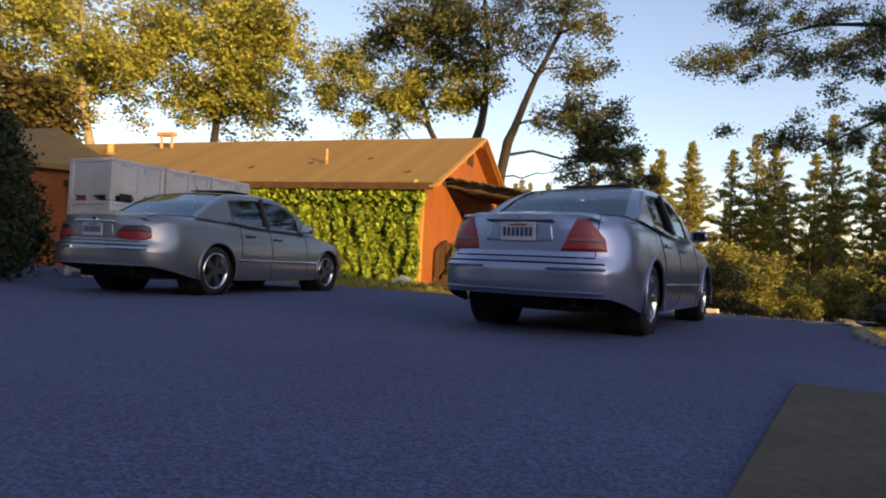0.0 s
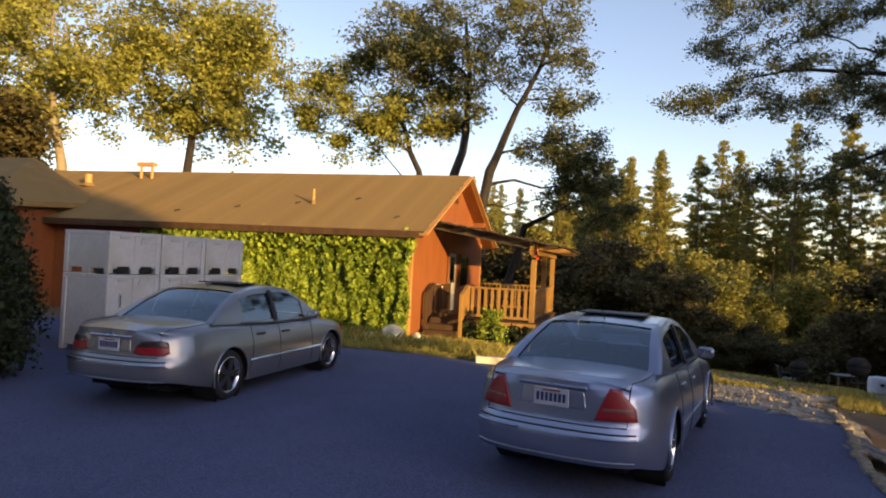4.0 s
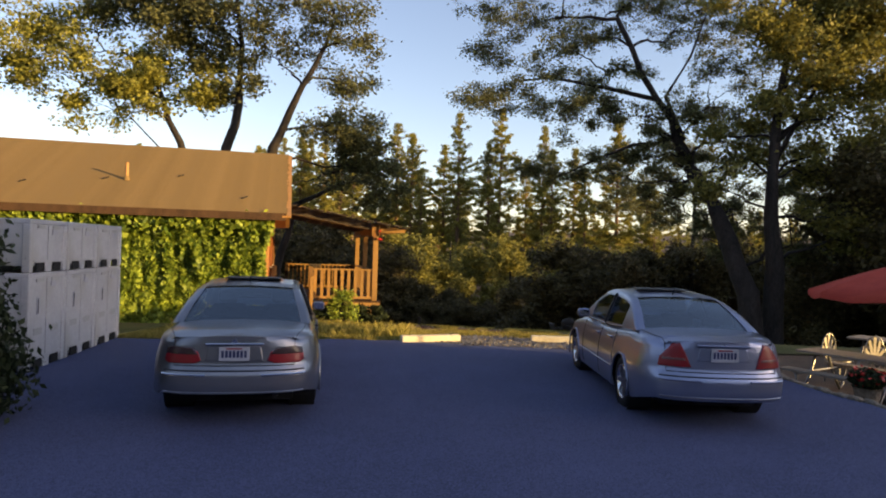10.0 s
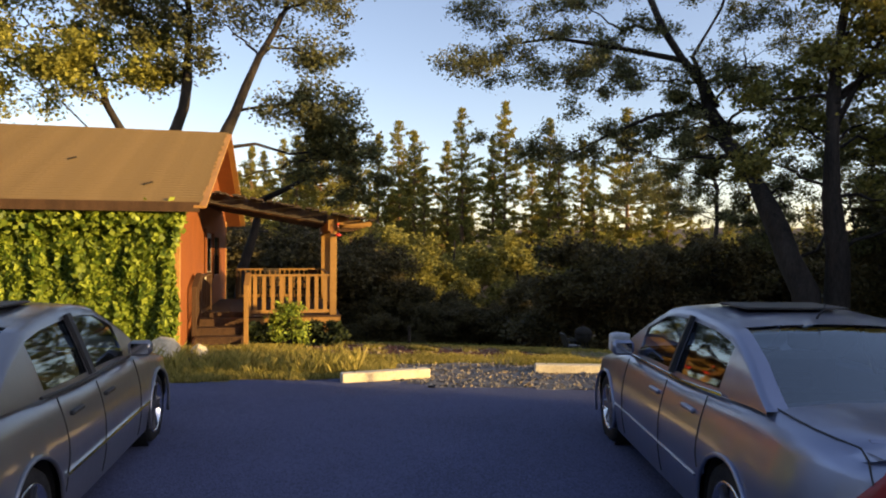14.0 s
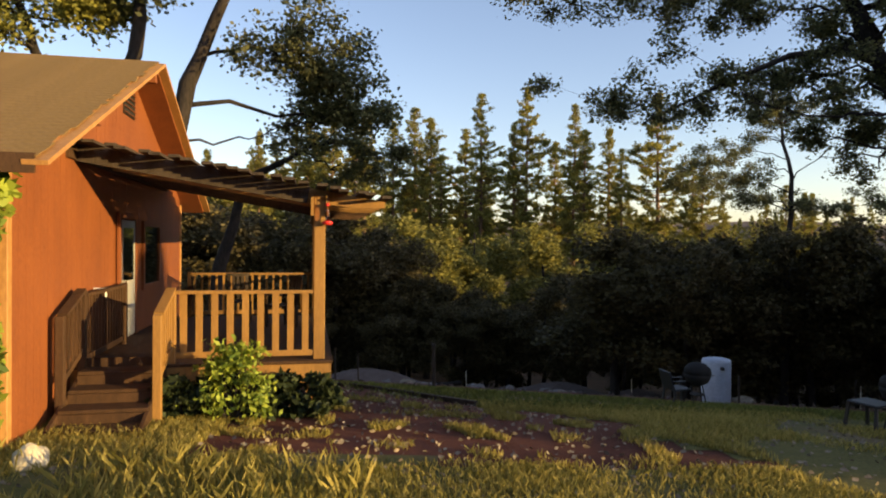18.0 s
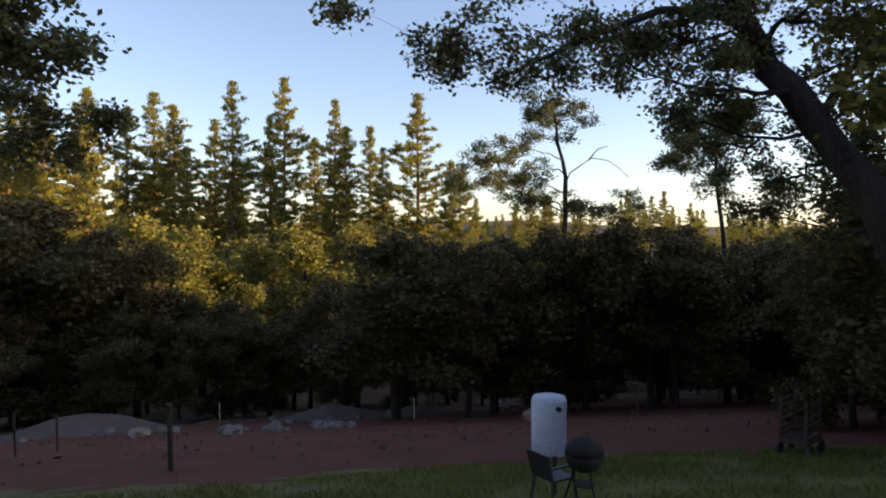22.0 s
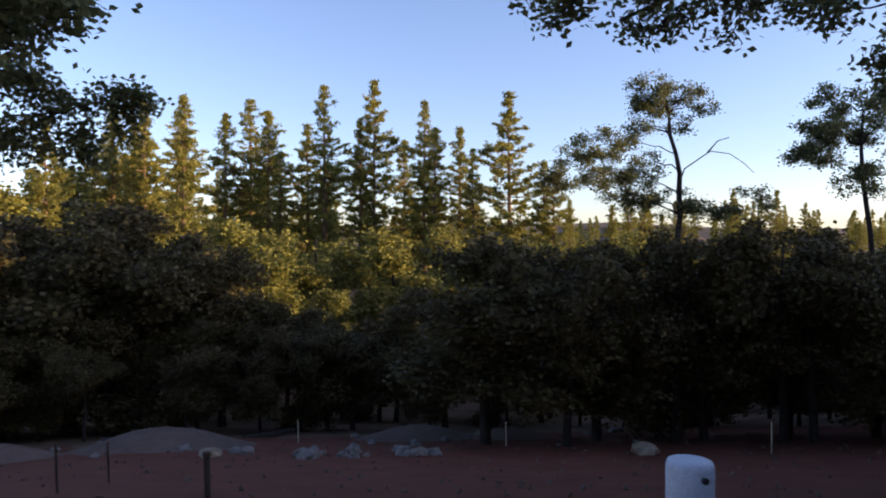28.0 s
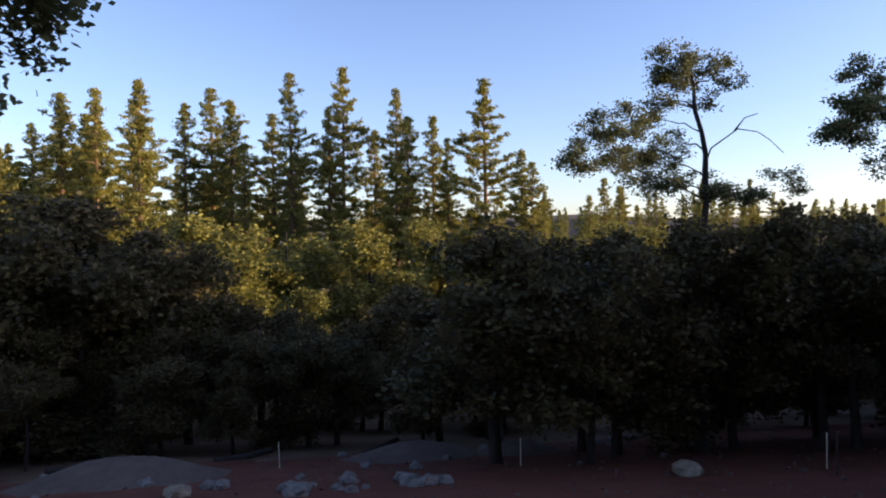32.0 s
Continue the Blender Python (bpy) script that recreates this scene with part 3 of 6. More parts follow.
part("wing_wall", boxed(-LONG + 0.4, -13.3, -2.2, -2.04, -0.5, 3.05), M["siding"], house)
part("wing_wall", boxed(-13.29, -13.13, -2.2, W0 - 0.01, -0.5, 3.05), M["siding"], house)

# climbing vine over the front wall
rng = np.random.default_rng(33)
vine = thing("climbing_vine", HOUSE, "thick sunlit green vine covering the front wall", "vine")
bm = bmesh.new()
for k in range(26):
    x = -0.7 - 8.6 * k / 25
    line = [Vector((x + 0.25 * noise.noise((k, z * 1.3, 0)), W0 - 0.03, z)) for z in np.linspace(-0.35, 2.55, 8)]
    rod(bm, line, [0.022 - 0.002 * i for i in range(8)], 5)
part("stems", bm, M["bark"], vine)
n = 36000
gx, gz = rng.uniform(-9.4, -0.42, n), rng.uniform(-0.35, 2.68, n)
thick = np.array([0.18 + 0.18 * noise.noise((x * 1.3, z * 0.6, 5)) + 0.26 * noise.noise((x * 4.2, z * 1.3, 9)) for x, z in zip(gx, gz)]).clip(0.03, 0.5)
keep = (gx < -0.47 + 0.06 * np.sin(gz * 3)) | (gz > 1.9)
at = np.stack([gx, W0 - 0.02 - thick * rng.uniform(0.35, 1.0, n), gz], 1)[keep]
q = leaves(rng, at, 0.115, 0.9, 1.5)
mesh_object("leaves", quad_mesh("leaves", q), M["vine"], vine)
at = np.stack([rng.uniform(-8.5, -0.3, 2600), rng.uniform(0.02, 0.45, 2600), 2.45 + 0.12 * rng.normal(size=2600)], 1)
mesh_object("top_leaves", quad_mesh("top_leaves", leaves(rng, at, 0.12, 0.9, 1.3)), M["vine"], vine)

# ---- porch ----
porch = thing("porch", HOUSE, "redwood porch with slatted railings, steps and a pergola", "porch")
DECK = 0.26
part("rim_joist", boxed(GX + 0.01, 2.95, 2.37, 2.42, -0.06, DECK - 0.045), M["cedarwood"], porch)
part("rim_joist", boxed(2.90, 2.95, 2.425, 8.2, -0.06, DECK - 0.045), M["dimwood"], porch)
for x in (0.9, 2.7):
    for y in (2.6, 5.3, 8.0):
        part("pier", boxed(x - 0.1, x + 0.1, y - 0.1, y + 0.1, -1.7, DECK - 0.05), M["cedarwood"], porch)
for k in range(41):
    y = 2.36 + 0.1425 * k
    part("deck_board", boxed(GX + 0.012, 2.97, y, y + 0.136, DECK - 0.04, DECK, 0.004), M["dimwood"], porch)
for y in (2.48, 5.2, 7.9):
    part("post", boxed(2.70, 2.86, y, y + 0.14, DECK, 2.62, 0.008), M["cedarwood"], porch)
pz = lambda x: 3.28 - 0.165 * (x + 0.4)
def rafter(y, tip):
    """A rafter whose outer end tapers upwards."""
    bm = bmesh.new()
    z0, z1, z2 = pz(GX) - 0.16, pz(tip - 0.75) - 0.16, pz(tip) - 0.16
    prof = [(GX + 0.03, z0 - 0.095), (tip - 0.75, z1 - 0.095), (tip - 0.35, (z1 + z2) / 2 - 0.07), (tip, z2 + 0.0), (tip, z2 + 0.09), (GX + 0.03, z0 + 0.095)]
    vs = [[bm.verts.new((x, y + d, z)) for x, z in prof] for d in (-0.022, 0.022)]
    bm.faces.new(vs[0])
    bm.faces.new(vs[1][::-1])
    for i in range(6):
        bm.faces.new((vs[0][i], vs[1][i], vs[1][(i + 1) % 6], vs[0][(i + 1) % 6]))
    bmesh.ops.recalc_face_normals(bm, faces=bm.faces)
    # front rafters take the sunlit tone, those behind the shaded one
    part("rafter", bm, M["cedarwood"] if y < 4.6 else M["dimwood"], porch, "rafter in a sunlit gold tone with a tapered tail" if y < 4.6 else "")


for y in (2.56, 3.3, 4.1, 5.0, 5.9, 6.8, 7.7):
    rafter(y, 3.72)
# added dark board that gives the front rafter's face its shade
part("fascia", bar(bmesh.new(), (GX + 0.03, 2.512, pz(GX) - 0.17), (2.62, 2.512, pz(2.62) - 0.17), 0.03, 0.24), M["darkwood"], porch, "dark board added for the shade on the front rafter")
part("ledger", boxed(GX + 0.002, GX + 0.045, 2.2, 8.3, pz(GX) - 0.28, pz(GX) - 0.05), M["dimwood"], porch)
for x in (2.675, 2.885):
    part("header", boxed(x - 0.02, x + 0.02, 2.42, 8.2, pz(2.8) - 0.44, pz(2.8) - 0.075), M["cedarwood"], porch)
rr = random.Random(4)
# slats in dark wood, the pergola's shade put into their colour
for k in range(22):
    x = -0.28 + 0.19 * k
    tilt = rr.uniform(-0.06, 0.06)
    part("slat", bar(bmesh.new(), (x + tilt, 2.05 + rr.uniform(-0.08, 0.08), pz(x) - 0.04 + rr.uniform(0, 0.02)), (x - tilt, 8.3 + rr.uniform(-0.1, 0.1), pz(x) - 0.04), 0.14, 0.038), M["darkwood"], porch)
# railings
def railing(p, q, step, wide, top, low, parent, wood="cedarwood"):
    p, q = Vector(p), Vector(q)
    d = q - p
    n = max(1, int(d.length / step))
    part("top_rail", bar(bmesh.new(), p + Vector((0, 0, top)), q + Vector((0, 0, top)), 0.12, 0.045), M[wood], parent)
    part("bottom_rail", bar(bmesh.new(), p + Vector((0, 0, low)), q + Vector((0, 0, low)), 0.045, 0.08), M[wood], parent)
    for i in range(n):
        c = p + d * ((i + 0.5) / n)
        s = d.normalized() * (wide / 2)
        part("baluster", bar(bmesh.new(), c + Vector((0, 0, low)), c + Vector((0, 0, top - 0.02)), 0.03, wide, d), M[wood], parent)


railing((0.84, 2.50, DECK), (2.69, 2.50, DECK), 0.195, 0.09, 0.97, 0.10, porch)
railing((0.80, 1.66, 0.02), (0.80, 2.42, DECK + 0.02), 0.13, 0.045, 1.0, 0.22, porch)
# wall-side railing in the dark tone, coloured as if in shade
railing((-0.30, 1.66, 0.02), (-0.30, 2.35, DECK + 0.02), 0.13, 0.035, 1.0, 0.2, porch, "dimwood")
railing((-0.30, 2.40, DECK), (-0.30, 4.3, DECK), 0.13, 0.035, 0.95, 0.1, porch, "dimwood")
railing((0.1, 8.1, DECK), (2.69, 8.1, DECK), 0.15, 0.045, 0.95, 0.1, porch)
railing((2.78, 2.7, DECK), (2.78, 5.15, DECK), 0.15, 0.045, 0.95, 0.1, porch)
railing((2.78, 5.4, DECK), (2.78, 7.85, DECK), 0.15, 0.045, 0.95, 0.1, porch)
for x, y, z0, z1 in ((0.80, 1.60, -0.35, 1.02), (0.80, 2.46, 0.0, 1.26), (-0.30, 1.60, -0.35, 1.02), (-0.30, 2.38, 0.0, 1.27), (-0.30, 4.34, DECK, 1.25), (0.08, 8.1, DECK, 1.25)):
    part("newel", boxed(x - 0.05, x + 0.05, y - 0.05, y + 0.05, z0, z1, 0.006), M["cedarwood" if x > 0.5 else "dimwood"], porch)
# steps in the dark tone too, their shade is in the colour
for k in range(4):
    y, z = 1.02 + 0.34 * k, -0.24 + 0.165 * k
    part("tread", boxed(-0.25, 0.75, y, y + 0.36, z - 0.045, z, 0.006), M["dimwood"], porch)
    part("riser", boxed(-0.25, 0.75, y + 0.33, y + 0.35, z + 0.002, z + 0.118), M["dimwood"], porch)
for x in (-0.27, 0.735):
    bm = bmesh.new()
    bar(bm, (x, 0.95, -0.40), (x, 2.36, 0.10), 0.04, 0.26)
    part("stringer", bm, M["dimwood"], porch)


def hung(name, lx, ly, lz, label, category):
    return thing(name, HOUSE @ Matrix.Translation((lx, ly, lz)), label, category)


f = hung("hummingbird_feeder", 2.885, 2.38, 2.20, "small red glass feeder hanging from the pergola", "feeder")
part("bottle", rod(bmesh.new(), [(0, 0, 0.04), (0, 0, 0.1), (0, 0, 0.22), (0, 0, 0.26)], [0.025, 0.034, 0.03, 0.012], 12), M["bottle"], f, soft=True)
part("dish", rod(bmesh.new(), [(0, 0, -0.02), (0, 0, 0.01), (0, 0, 0.04)], [0.05, 0.085, 0.05], 14), M["redplastic"], f, "bright red feeding dish", soft=True)
part("cap", rod(bmesh.new(), [(0, 0, 0.25), (0, 0, 0.29)], 0.028, 10), M["redplastic"], f)
part("wire", rod(bmesh.new(), [(0, 0, 0.28), (0, 0, 0.42)], 0.004, 5), M["blacktrim"], f)
# seats in the porch's shade
def porch_chair(x, y, turn):
    c = thing("porch_chair", HOUSE @ pose(x, y, DECK, 0, 0, turn), "dark wooden slatted chair on the porch", "chair", "porch chairs")
    part("seat", boxed(-0.24, 0.24, -0.24, 0.24, 0.40, 0.44, 0.01), M["darkwood"], c)
    for k in range(5):
        part("back_slat", bar(bmesh.new(), (-0.18 + 0.09 * k, 0.24, 0.44), (-0.18 + 0.09 * k, 0.33, 0.95), 0.06, 0.018, (0, 1, 0)), M["darkwood"], c)
    part("back_rail", boxed(-0.24, 0.24, 0.315, 0.35, 0.93, 0.99), M["darkwood"], c)
    for sx in (-0.21, 0.21):
        for sy in (-0.21, 0.21):
            part("leg", boxed(sx - 0.025, sx + 0.025, sy - 0.025, sy + 0.025, 0, 0.40), M["darkwood"], c)
        part("arm", boxed(sx - 0.04, sx + 0.04, -0.26, 0.28, 0.62, 0.645, 0.006), M["darkwood"], c)


porch_chair(1.2, 7.2, 10)
porch_chair(2.1, 6.2, -60)

# ---- cars ----
def sedan(m, spec, paint, label):
    """A four-door saloon: lofted body with wheel openings, cabin shell with panes, lamps, wheels, seats and fittings. y ahead, z up, origin midway between the axles."""
    S, H, P = spec["rear"], spec["nose"], spec
    car = thing("car", m, label, "car", "parked cars")
    hw, axle = P["width"] / 2, P["base"] / 2
    top = lambda y: lerp_table(y, [a for a, _ in P["deck"]], [z for _, z in P["deck"]])

    def half(y):
        e = min((y - S) / 0.62, (H - y) / 0.85)
        return hw * (0.835 + 0.165 * (1 - (1 - min(max(e, 0), 1)) ** 3))

    swell = lambda z: 1 - 0.11 * max(0, (z - 0.58) / 0.4) ** 1.6 - 0.05 * max(0, (0.42 - z) / 0.25) ** 1.5
    tuck = lambda z, k: k * (0.0 if z < 0.60 else 0.055 + 0.10 * (z - 0.60)) + k * max(0, 0.40 - z) * 0.35
    zb = lambda y: 0.19 + 0.17 * max(0, (abs(y) - 1.65) / 0.8)
    rows = [0.0, 0.10, 0.2, 0.3, 0.4, 0.5, 0.6, 0.7, 0.8, 0.88, 0.95, 1.0]
    ys = [float(v) for v in np.linspace(S, H, 76)]
    arches = [(-axle, 0.325), (axle, 0.325)]
    R = P["arch"]
    bm = bmesh.new()
    grid = []
    for y in ys:
        w, t, z0 = half(y), top(y), zb(y)
        sh = t - 0.045
        ring = []
        for f in rows:
            z = z0 + (sh - z0) * f
            bulge = 1 - 0.11 * max(0, (z - 0.58) / 0.4) ** 1.6 - 0.05 * max(0, (0.42 - z) / 0.25) ** 1.5 - (0.03 if f == 1.0 else 0)
            ring.append([w * bulge, y + tuck(z, 1.0) * max(0, 1 - (y - S) / 0.35) - tuck(z, 1.6) * max(0, 1 - (H - y) / 0.45), z])
        ring.append([w * 0.80, y, t - 0.008])
        ring.append([w * 0.45, y, t + 0.018])
        ring.append([0.0, y, t + 0.026])
        for q in ring[:12]:
            for ya, za in arches:
                d = math.hypot(q[1] - ya, q[2] - za)
                if abs(d - R) < 0.045 and d > 0:
                    q[1], q[2] = ya + (q[1] - ya) * R / d, za + (q[2] - za) * R / d
        full = [bm.verts.new((-x, yy, z)) for x, yy, z in ring[:-1]] + [bm.verts.new(tuple(ring[-1]))] + [bm.verts.new((x, yy, z)) for x, yy, z in reversed(ring[:-1])]
        grid.append(full)
    n = len(grid[0])
    for a, b in zip(grid, grid[1:]):
        for k in range(n - 1):
            q = (a[k], b[k], b[k + 1], a[k + 1])
            c = sum((v.co for v in q), Vector()) / 4
            if abs(c.x) > hw * 0.7 and any(math.hypot(c.y - ya, c.z - za) < R - 0.012 for ya, za in arches):
                continue
            if P["cab"][0] + 0.1 < c.y < P["cab"][-1] - 0.15 and abs(c.x) < hw * 0.72:
                continue
            bm.faces.new(q)
    # rounded rear and front faces
    def face_y(end, x, z, w):
        k = 1 if end < 0 else -1
        return (S if end < 0 else H) + k * (0.13 * abs(x / w) ** 2.6 + 0.06 * abs(x / w) ** 9 - 0.02) + tuck(z, k * (1.0 if end < 0 else 1.6)) - k * 0.17

    for end in (-1, 1):
        y = S if end < 0 else H
        w, t, z0 = half(y), top(y), zb(y)
        sh = t - 0.045
        cap = []
        for f in rows + [1.1]:
            z = z0 + (sh - z0) * f if f <= 1 else t + 0.005
            ww = w * (swell(z) - (0.03 if f >= 1 else 0))
            crown = lambda f2: z if f <= 1 else t + lerp_table(abs(f2), (0, 0.45, 0.7, 0.88, 0.96, 1), (0.012, 0.006, -0.006, -0.02, -0.033, -0.043))
            cap.append([bm.verts.new((ww * f2, face_y(end, ww * f2, z, ww), crown(f2))) for f2 in (-1, -0.96, -0.88, -0.7, -0.45, -0.2, 0, 0.2, 0.45, 0.7, 0.88, 0.96, 1)])
        for a, b in zip(cap, cap[1:]):
            for k in range(12):
                bm.faces.new((a[k], a[k + 1], b[k + 1], b[k]) if end < 0 else (a[k], b[k], b[k + 1], a[k + 1]))
        ring = grid[0 if end < 0 else -1]
        for side in (0, -1):
            edge = [r[side] for r in cap]
            flank = ring[:12] if side == 0 else ring[-1:-13:-1]
            for i in range(11):
                lo, hi = edge[min(i, len(edge) - 1)], edge[min(i + 1, len(edge) - 1)]
                if lo is hi:
                    continue
                q = (flank[i], flank[i + 1], hi, lo)
                bm.faces.new(q if (side == 0) == (end < 0) else q[::-1])
        strip = cap[-1]
        deck = ring[11:-11]
        for i in range(len(deck) - 1):
            j0, j1 = round(i * 12 / (len(deck) - 1)), round((i + 1) * 12 / (len(deck) - 1))
            vs = [deck[i], deck[i + 1]] + [strip[j] for j in range(j1, j0 - 1, -1)]
            bm.faces.new(vs if end > 0 else vs[::-1])
    bmesh.ops.remove_doubles(bm, verts=bm.verts, dist=0.003)
    bmesh.ops.recalc_face_normals(bm, faces=bm.faces)
    body = part("body", bm, paint, car, soft=True)
    body.modifiers.new("edges", "EDGE_SPLIT").split_angle = radians(56)
    rear = lambda x, z: face_y(-1, x, z, half(S) * swell(z))

    # cabin: a shell of painted pillars and roof, and panes between them
    cab, hts = P["cab"], P["cabz"]
    cys = sorted({*[float(v) for v in np.linspace(cab[0], cab[-1], 41)], *P["panes"]})
    sill = lambda y: top(y) - 0.03
    shell, glass = bmesh.new(), {k: bmesh.new() for k in ("rear_window", "windscreen", "side_window")}
    sides = {}
    sect = []
    for y in cys:
        t, s = lerp_table(y, cab, hts), sill(y)
        t = max(t, s + 0.012)
        wb = min(hw * 0.885, half(y) * 0.885)
        wt = hw * 0.66
        fr = (t - s) / 0.5
        xs = lambda z: wb + (wt - wb) * min(1.0, (z - s) / 0.5) ** 1.15
        pts = [(xs(z), z) for z in (s, s + 0.10 * (t - s), s + 0.50 * (t - s), s + 0.84 * (t - s), s + 0.95 * (t - s))]
        xe = pts[-1][0]
        pts += [(xe * 0.93, s + 0.995 * (t - s)), (xe * 0.84, t + 0.004), (xe * 0.5, t + 0.02), (0.0, t + 0.028)]
        sect.append([(x, y, z) for x, z in pts] + [(-x, y, z) for x, z in pts[-2::-1]])
    used = {}

    def vert(b_, p):
        key = (id(b_), tuple(round(c, 4) for c in p))
        if key not in used:
            used[key] = b_.verts.new(p)
        return used[key]

    P0 = P["panes"]
    for (ya, a), (yb, b) in zip(zip(cys, sect), zip(cys[1:], sect[1:])):
        ym = (ya + yb) / 2
        for k in range(16):
            q = (b[k], b[k + 1], a[k + 1], a[k])
            tgt = shell
            if k in (1, 2, 13, 14) and (P0[1] < ym < P0[2] or P0[3] < ym < P0[4]):
                key = ("r" if ym < P0[2] else "f") + ("R" if k < 8 else "L")
                tgt = sides.setdefault(key, bmesh.new())
            elif 6 <= k <= 9 and cab[0] + 0.03 < ym < P0[0]:
                tgt = glass["rear_window"]
            elif 6 <= k <= 9 and P0[5] < ym < cab[-1] - 0.03:
                tgt = glass["windscreen"]
            inset = 0.0 if tgt is shell else 0.012
            vs = []
            for x, y, z in q:
                vs.append(vert(tgt, (x - math.copysign(inset, x) * (k < 5 or k > 10), y, z - inset * (5 <= k <= 10))))
            if len({id(v) for v in vs}) == 4:
                tgt.faces.new(vs)
    part("cabin_shell", shell, paint, car, soft=True)
    for key, b_ in list(glass.items()):
        if key == "side_window":
            b_.free()
            continue
        ob = part(key, b_, M["glass"], car, "tinted curved window glass", soft=True)
        ob.visible_shadow = False
    for b_ in sides.values():
        ob = part("side_window", b_, M["glass"], car, soft=True)
        ob.visible_shadow = False
    # black seals around the side panes and pillar between the doors
    for sgn in (-1, 1):
        b_ = bmesh.new()
        for y0 in ((P0[2] + P0[3]) / 2,):
            t, s = lerp_table(y0, cab, hts), sill(y0)
            rod(b_, [(sgn * (hw * 0.889), y0, s + 0.03), (sgn * (hw * 0.79), y0, s + 0.5 * (t - s)), (sgn * (hw * 0.695), y0, s + 0.9 * (t - s))], 0.035, 4)
        part("door_pillar", b_, M["blacktrim"], car)
        b_ = bmesh.new()
        rod(b_, [(sgn * (half(y) * 0.897), y, sill(y) + 0.012) for y in np.linspace(P0[1] - 0.1, P0[4] + 0.1, 9)], 0.012, 5)
        part("window_trim", b_, M["blacktrim"] if P["kind"] == "a" else M["chrome"], car)
        # doors: thin gaps and handles
        for y0, lean in ((P0[1] + 0.10, -0.25), ((P0[2] + P0[3]) / 2, 0.0), (P0[4] + 0.12, 0.05)):
            b_ = bmesh.new()
            zt = top(y0) - 0.05
            line = []
            for i in range(9):
                z = 0.24 + (zt - 0.24) * i / 8
                y = y0 + (lean * max(0, 0.62 - z) if y0 < 0 else 0.0)
                bulge = 1 - 0.11 * max(0, (z - 0.58) / 0.4) ** 1.6 - 0.05 * max(0, (0.42 - z) / 0.25) ** 1.5
                if all(math.hypot(y - ya, z - za) > R + 0.02 for ya, za in arches):
                    line.append((sgn * (half(y) * bulge + 0.002), y, z))
            if len(line) > 1:
                rod(b_, line, 0.005, 4)
                part("door_gap", b_, M["blacktrim"], car)
            else:
                b_.free()
        for y0 in (P0[1] + 0.30, P0[3] + 0.12):
            z = top(y0) - 0.16
            x = half(y0) * (1 - 0.11 * ((z - 0.58) / 0.4) ** 1.6) + 0.012
            part("door_handle", box(bmesh.new(), sgn * x - 0.018, sgn * x + 0.018, y0 - 0.1, y0 + 0.1, z - 0.015, z + 0.015, 0.008), paint if P["kind"] == "b" else M["blacktrim"], car)
        b_ = bmesh.new()
        rod(b_, [(sgn * (half(y) + 0.004), y, P["strip"]) for y in np.linspace(-axle + R + 0.04, axle - R - 0.04, 8)], 0.018 if P["kind"] == "a" else 0.010, 6)
        part("side_moulding", b_, M["chrome"] if P["kind"] == "a" else paint, car)
        b_ = bmesh.new()
        box(b_, sgn * (hw * 0.90) - 0.0, sgn * (hw * 0.90) + sgn * 0.19, P0[4] + 0.02, P0[4] + 0.14, sill(0.6) + 0.02, sill(0.6) + 0.15, 0.03)
        bmesh.ops.recalc_face_normals(b_, faces=b_.faces)
        mir = part("mirror", b_, paint, car, soft=True)
        part("mirror_glass", boxed(sgn * (hw * 0.90 + 0.1) - 0.07, sgn * (hw * 0.90 + 0.1) + 0.07, P0[4] + 0.012, P0[4] + 0.018, sill(0.6) + 0.04, sill(0.6) + 0.13), M["chrome"], mir)
        for ya in (-axle, axle):
            b_ = bmesh.new()
            rod(b_, [(sgn * (half(ya) + 0.004 - 0.11 * hw * max(0, (0.325 + R * math.sin(a) - 0.58) / 0.4) ** 1.6), ya + R * math.cos(a), 0.325 + R * math.sin(a)) for a in np.linspace(-0.32, math.pi + 0.32, 19)], 0.016, 5)
            part("wheel_arch", b_, paint, car, soft=True)
    # underside, with the wheel wells
    b_ = bmesh.new()
    box(b_, -hw + 0.30, hw - 0.30, S + 0.25, H - 0.3, 0.20, 0.62)
    box(b_, -hw + 0.07, hw - 0.07, -axle + 0.42, axle - 0.42, 0.185, 0.3)
    part("underbody", b_, M["dark"], car)
    for ya in (-axle, axle):
        for sgn in (-1, 1):
            b_ = bmesh.new()
            rod(b_, [(sgn * 0.55, ya, 0.325), (sgn * (hw - 0.045), ya, 0.325)], R + 0.012, 24)
            bmesh.ops.delete(b_, geom=[f for f in b_.faces if len(f.verts) > 4 and f.calc_center_median().x * sgn > 0.7], context="FACES")
            part("wheel_well", b_, M["dark"], car)
    # wheels
    def wheel_at(x, y, sgn):
        r = 0.322
        b_ = bmesh.new()
        prof = [(-0.10, 0.215), (-0.108, 0.25), (-0.10, 0.305), (-0.07, r), (0.07, r), (0.10, 0.305), (0.108, 0.25), (0.10, P["rim"])]
        rings = [[b_.verts.new((sgn * dx, rr * math.cos(a), rr * math.sin(a))) for a in np.linspace(0, 2 * math.pi, 32, endpoint=False)] for dx, rr in prof]
        for p_, q_ in zip(rings, rings[1:]):
            for k in range(32):
                b_.faces.new((p_[k], q_[k], q_[(k + 1) % 32], p_[(k + 1) % 32]))
        bmesh.ops.recalc_face_normals(b_, faces=b_.faces)
        wh = part("wheel", b_, M["tyre"], car, "black rubber tyre", soft=True)
        wh.location = (x, y, r)
        b_ = bmesh.new()
        rim = P["rim"]
        lip = [(0.098, rim + 0.004), (0.108, rim), (0.10, rim - 0.018), (0.03, rim - 0.03)]
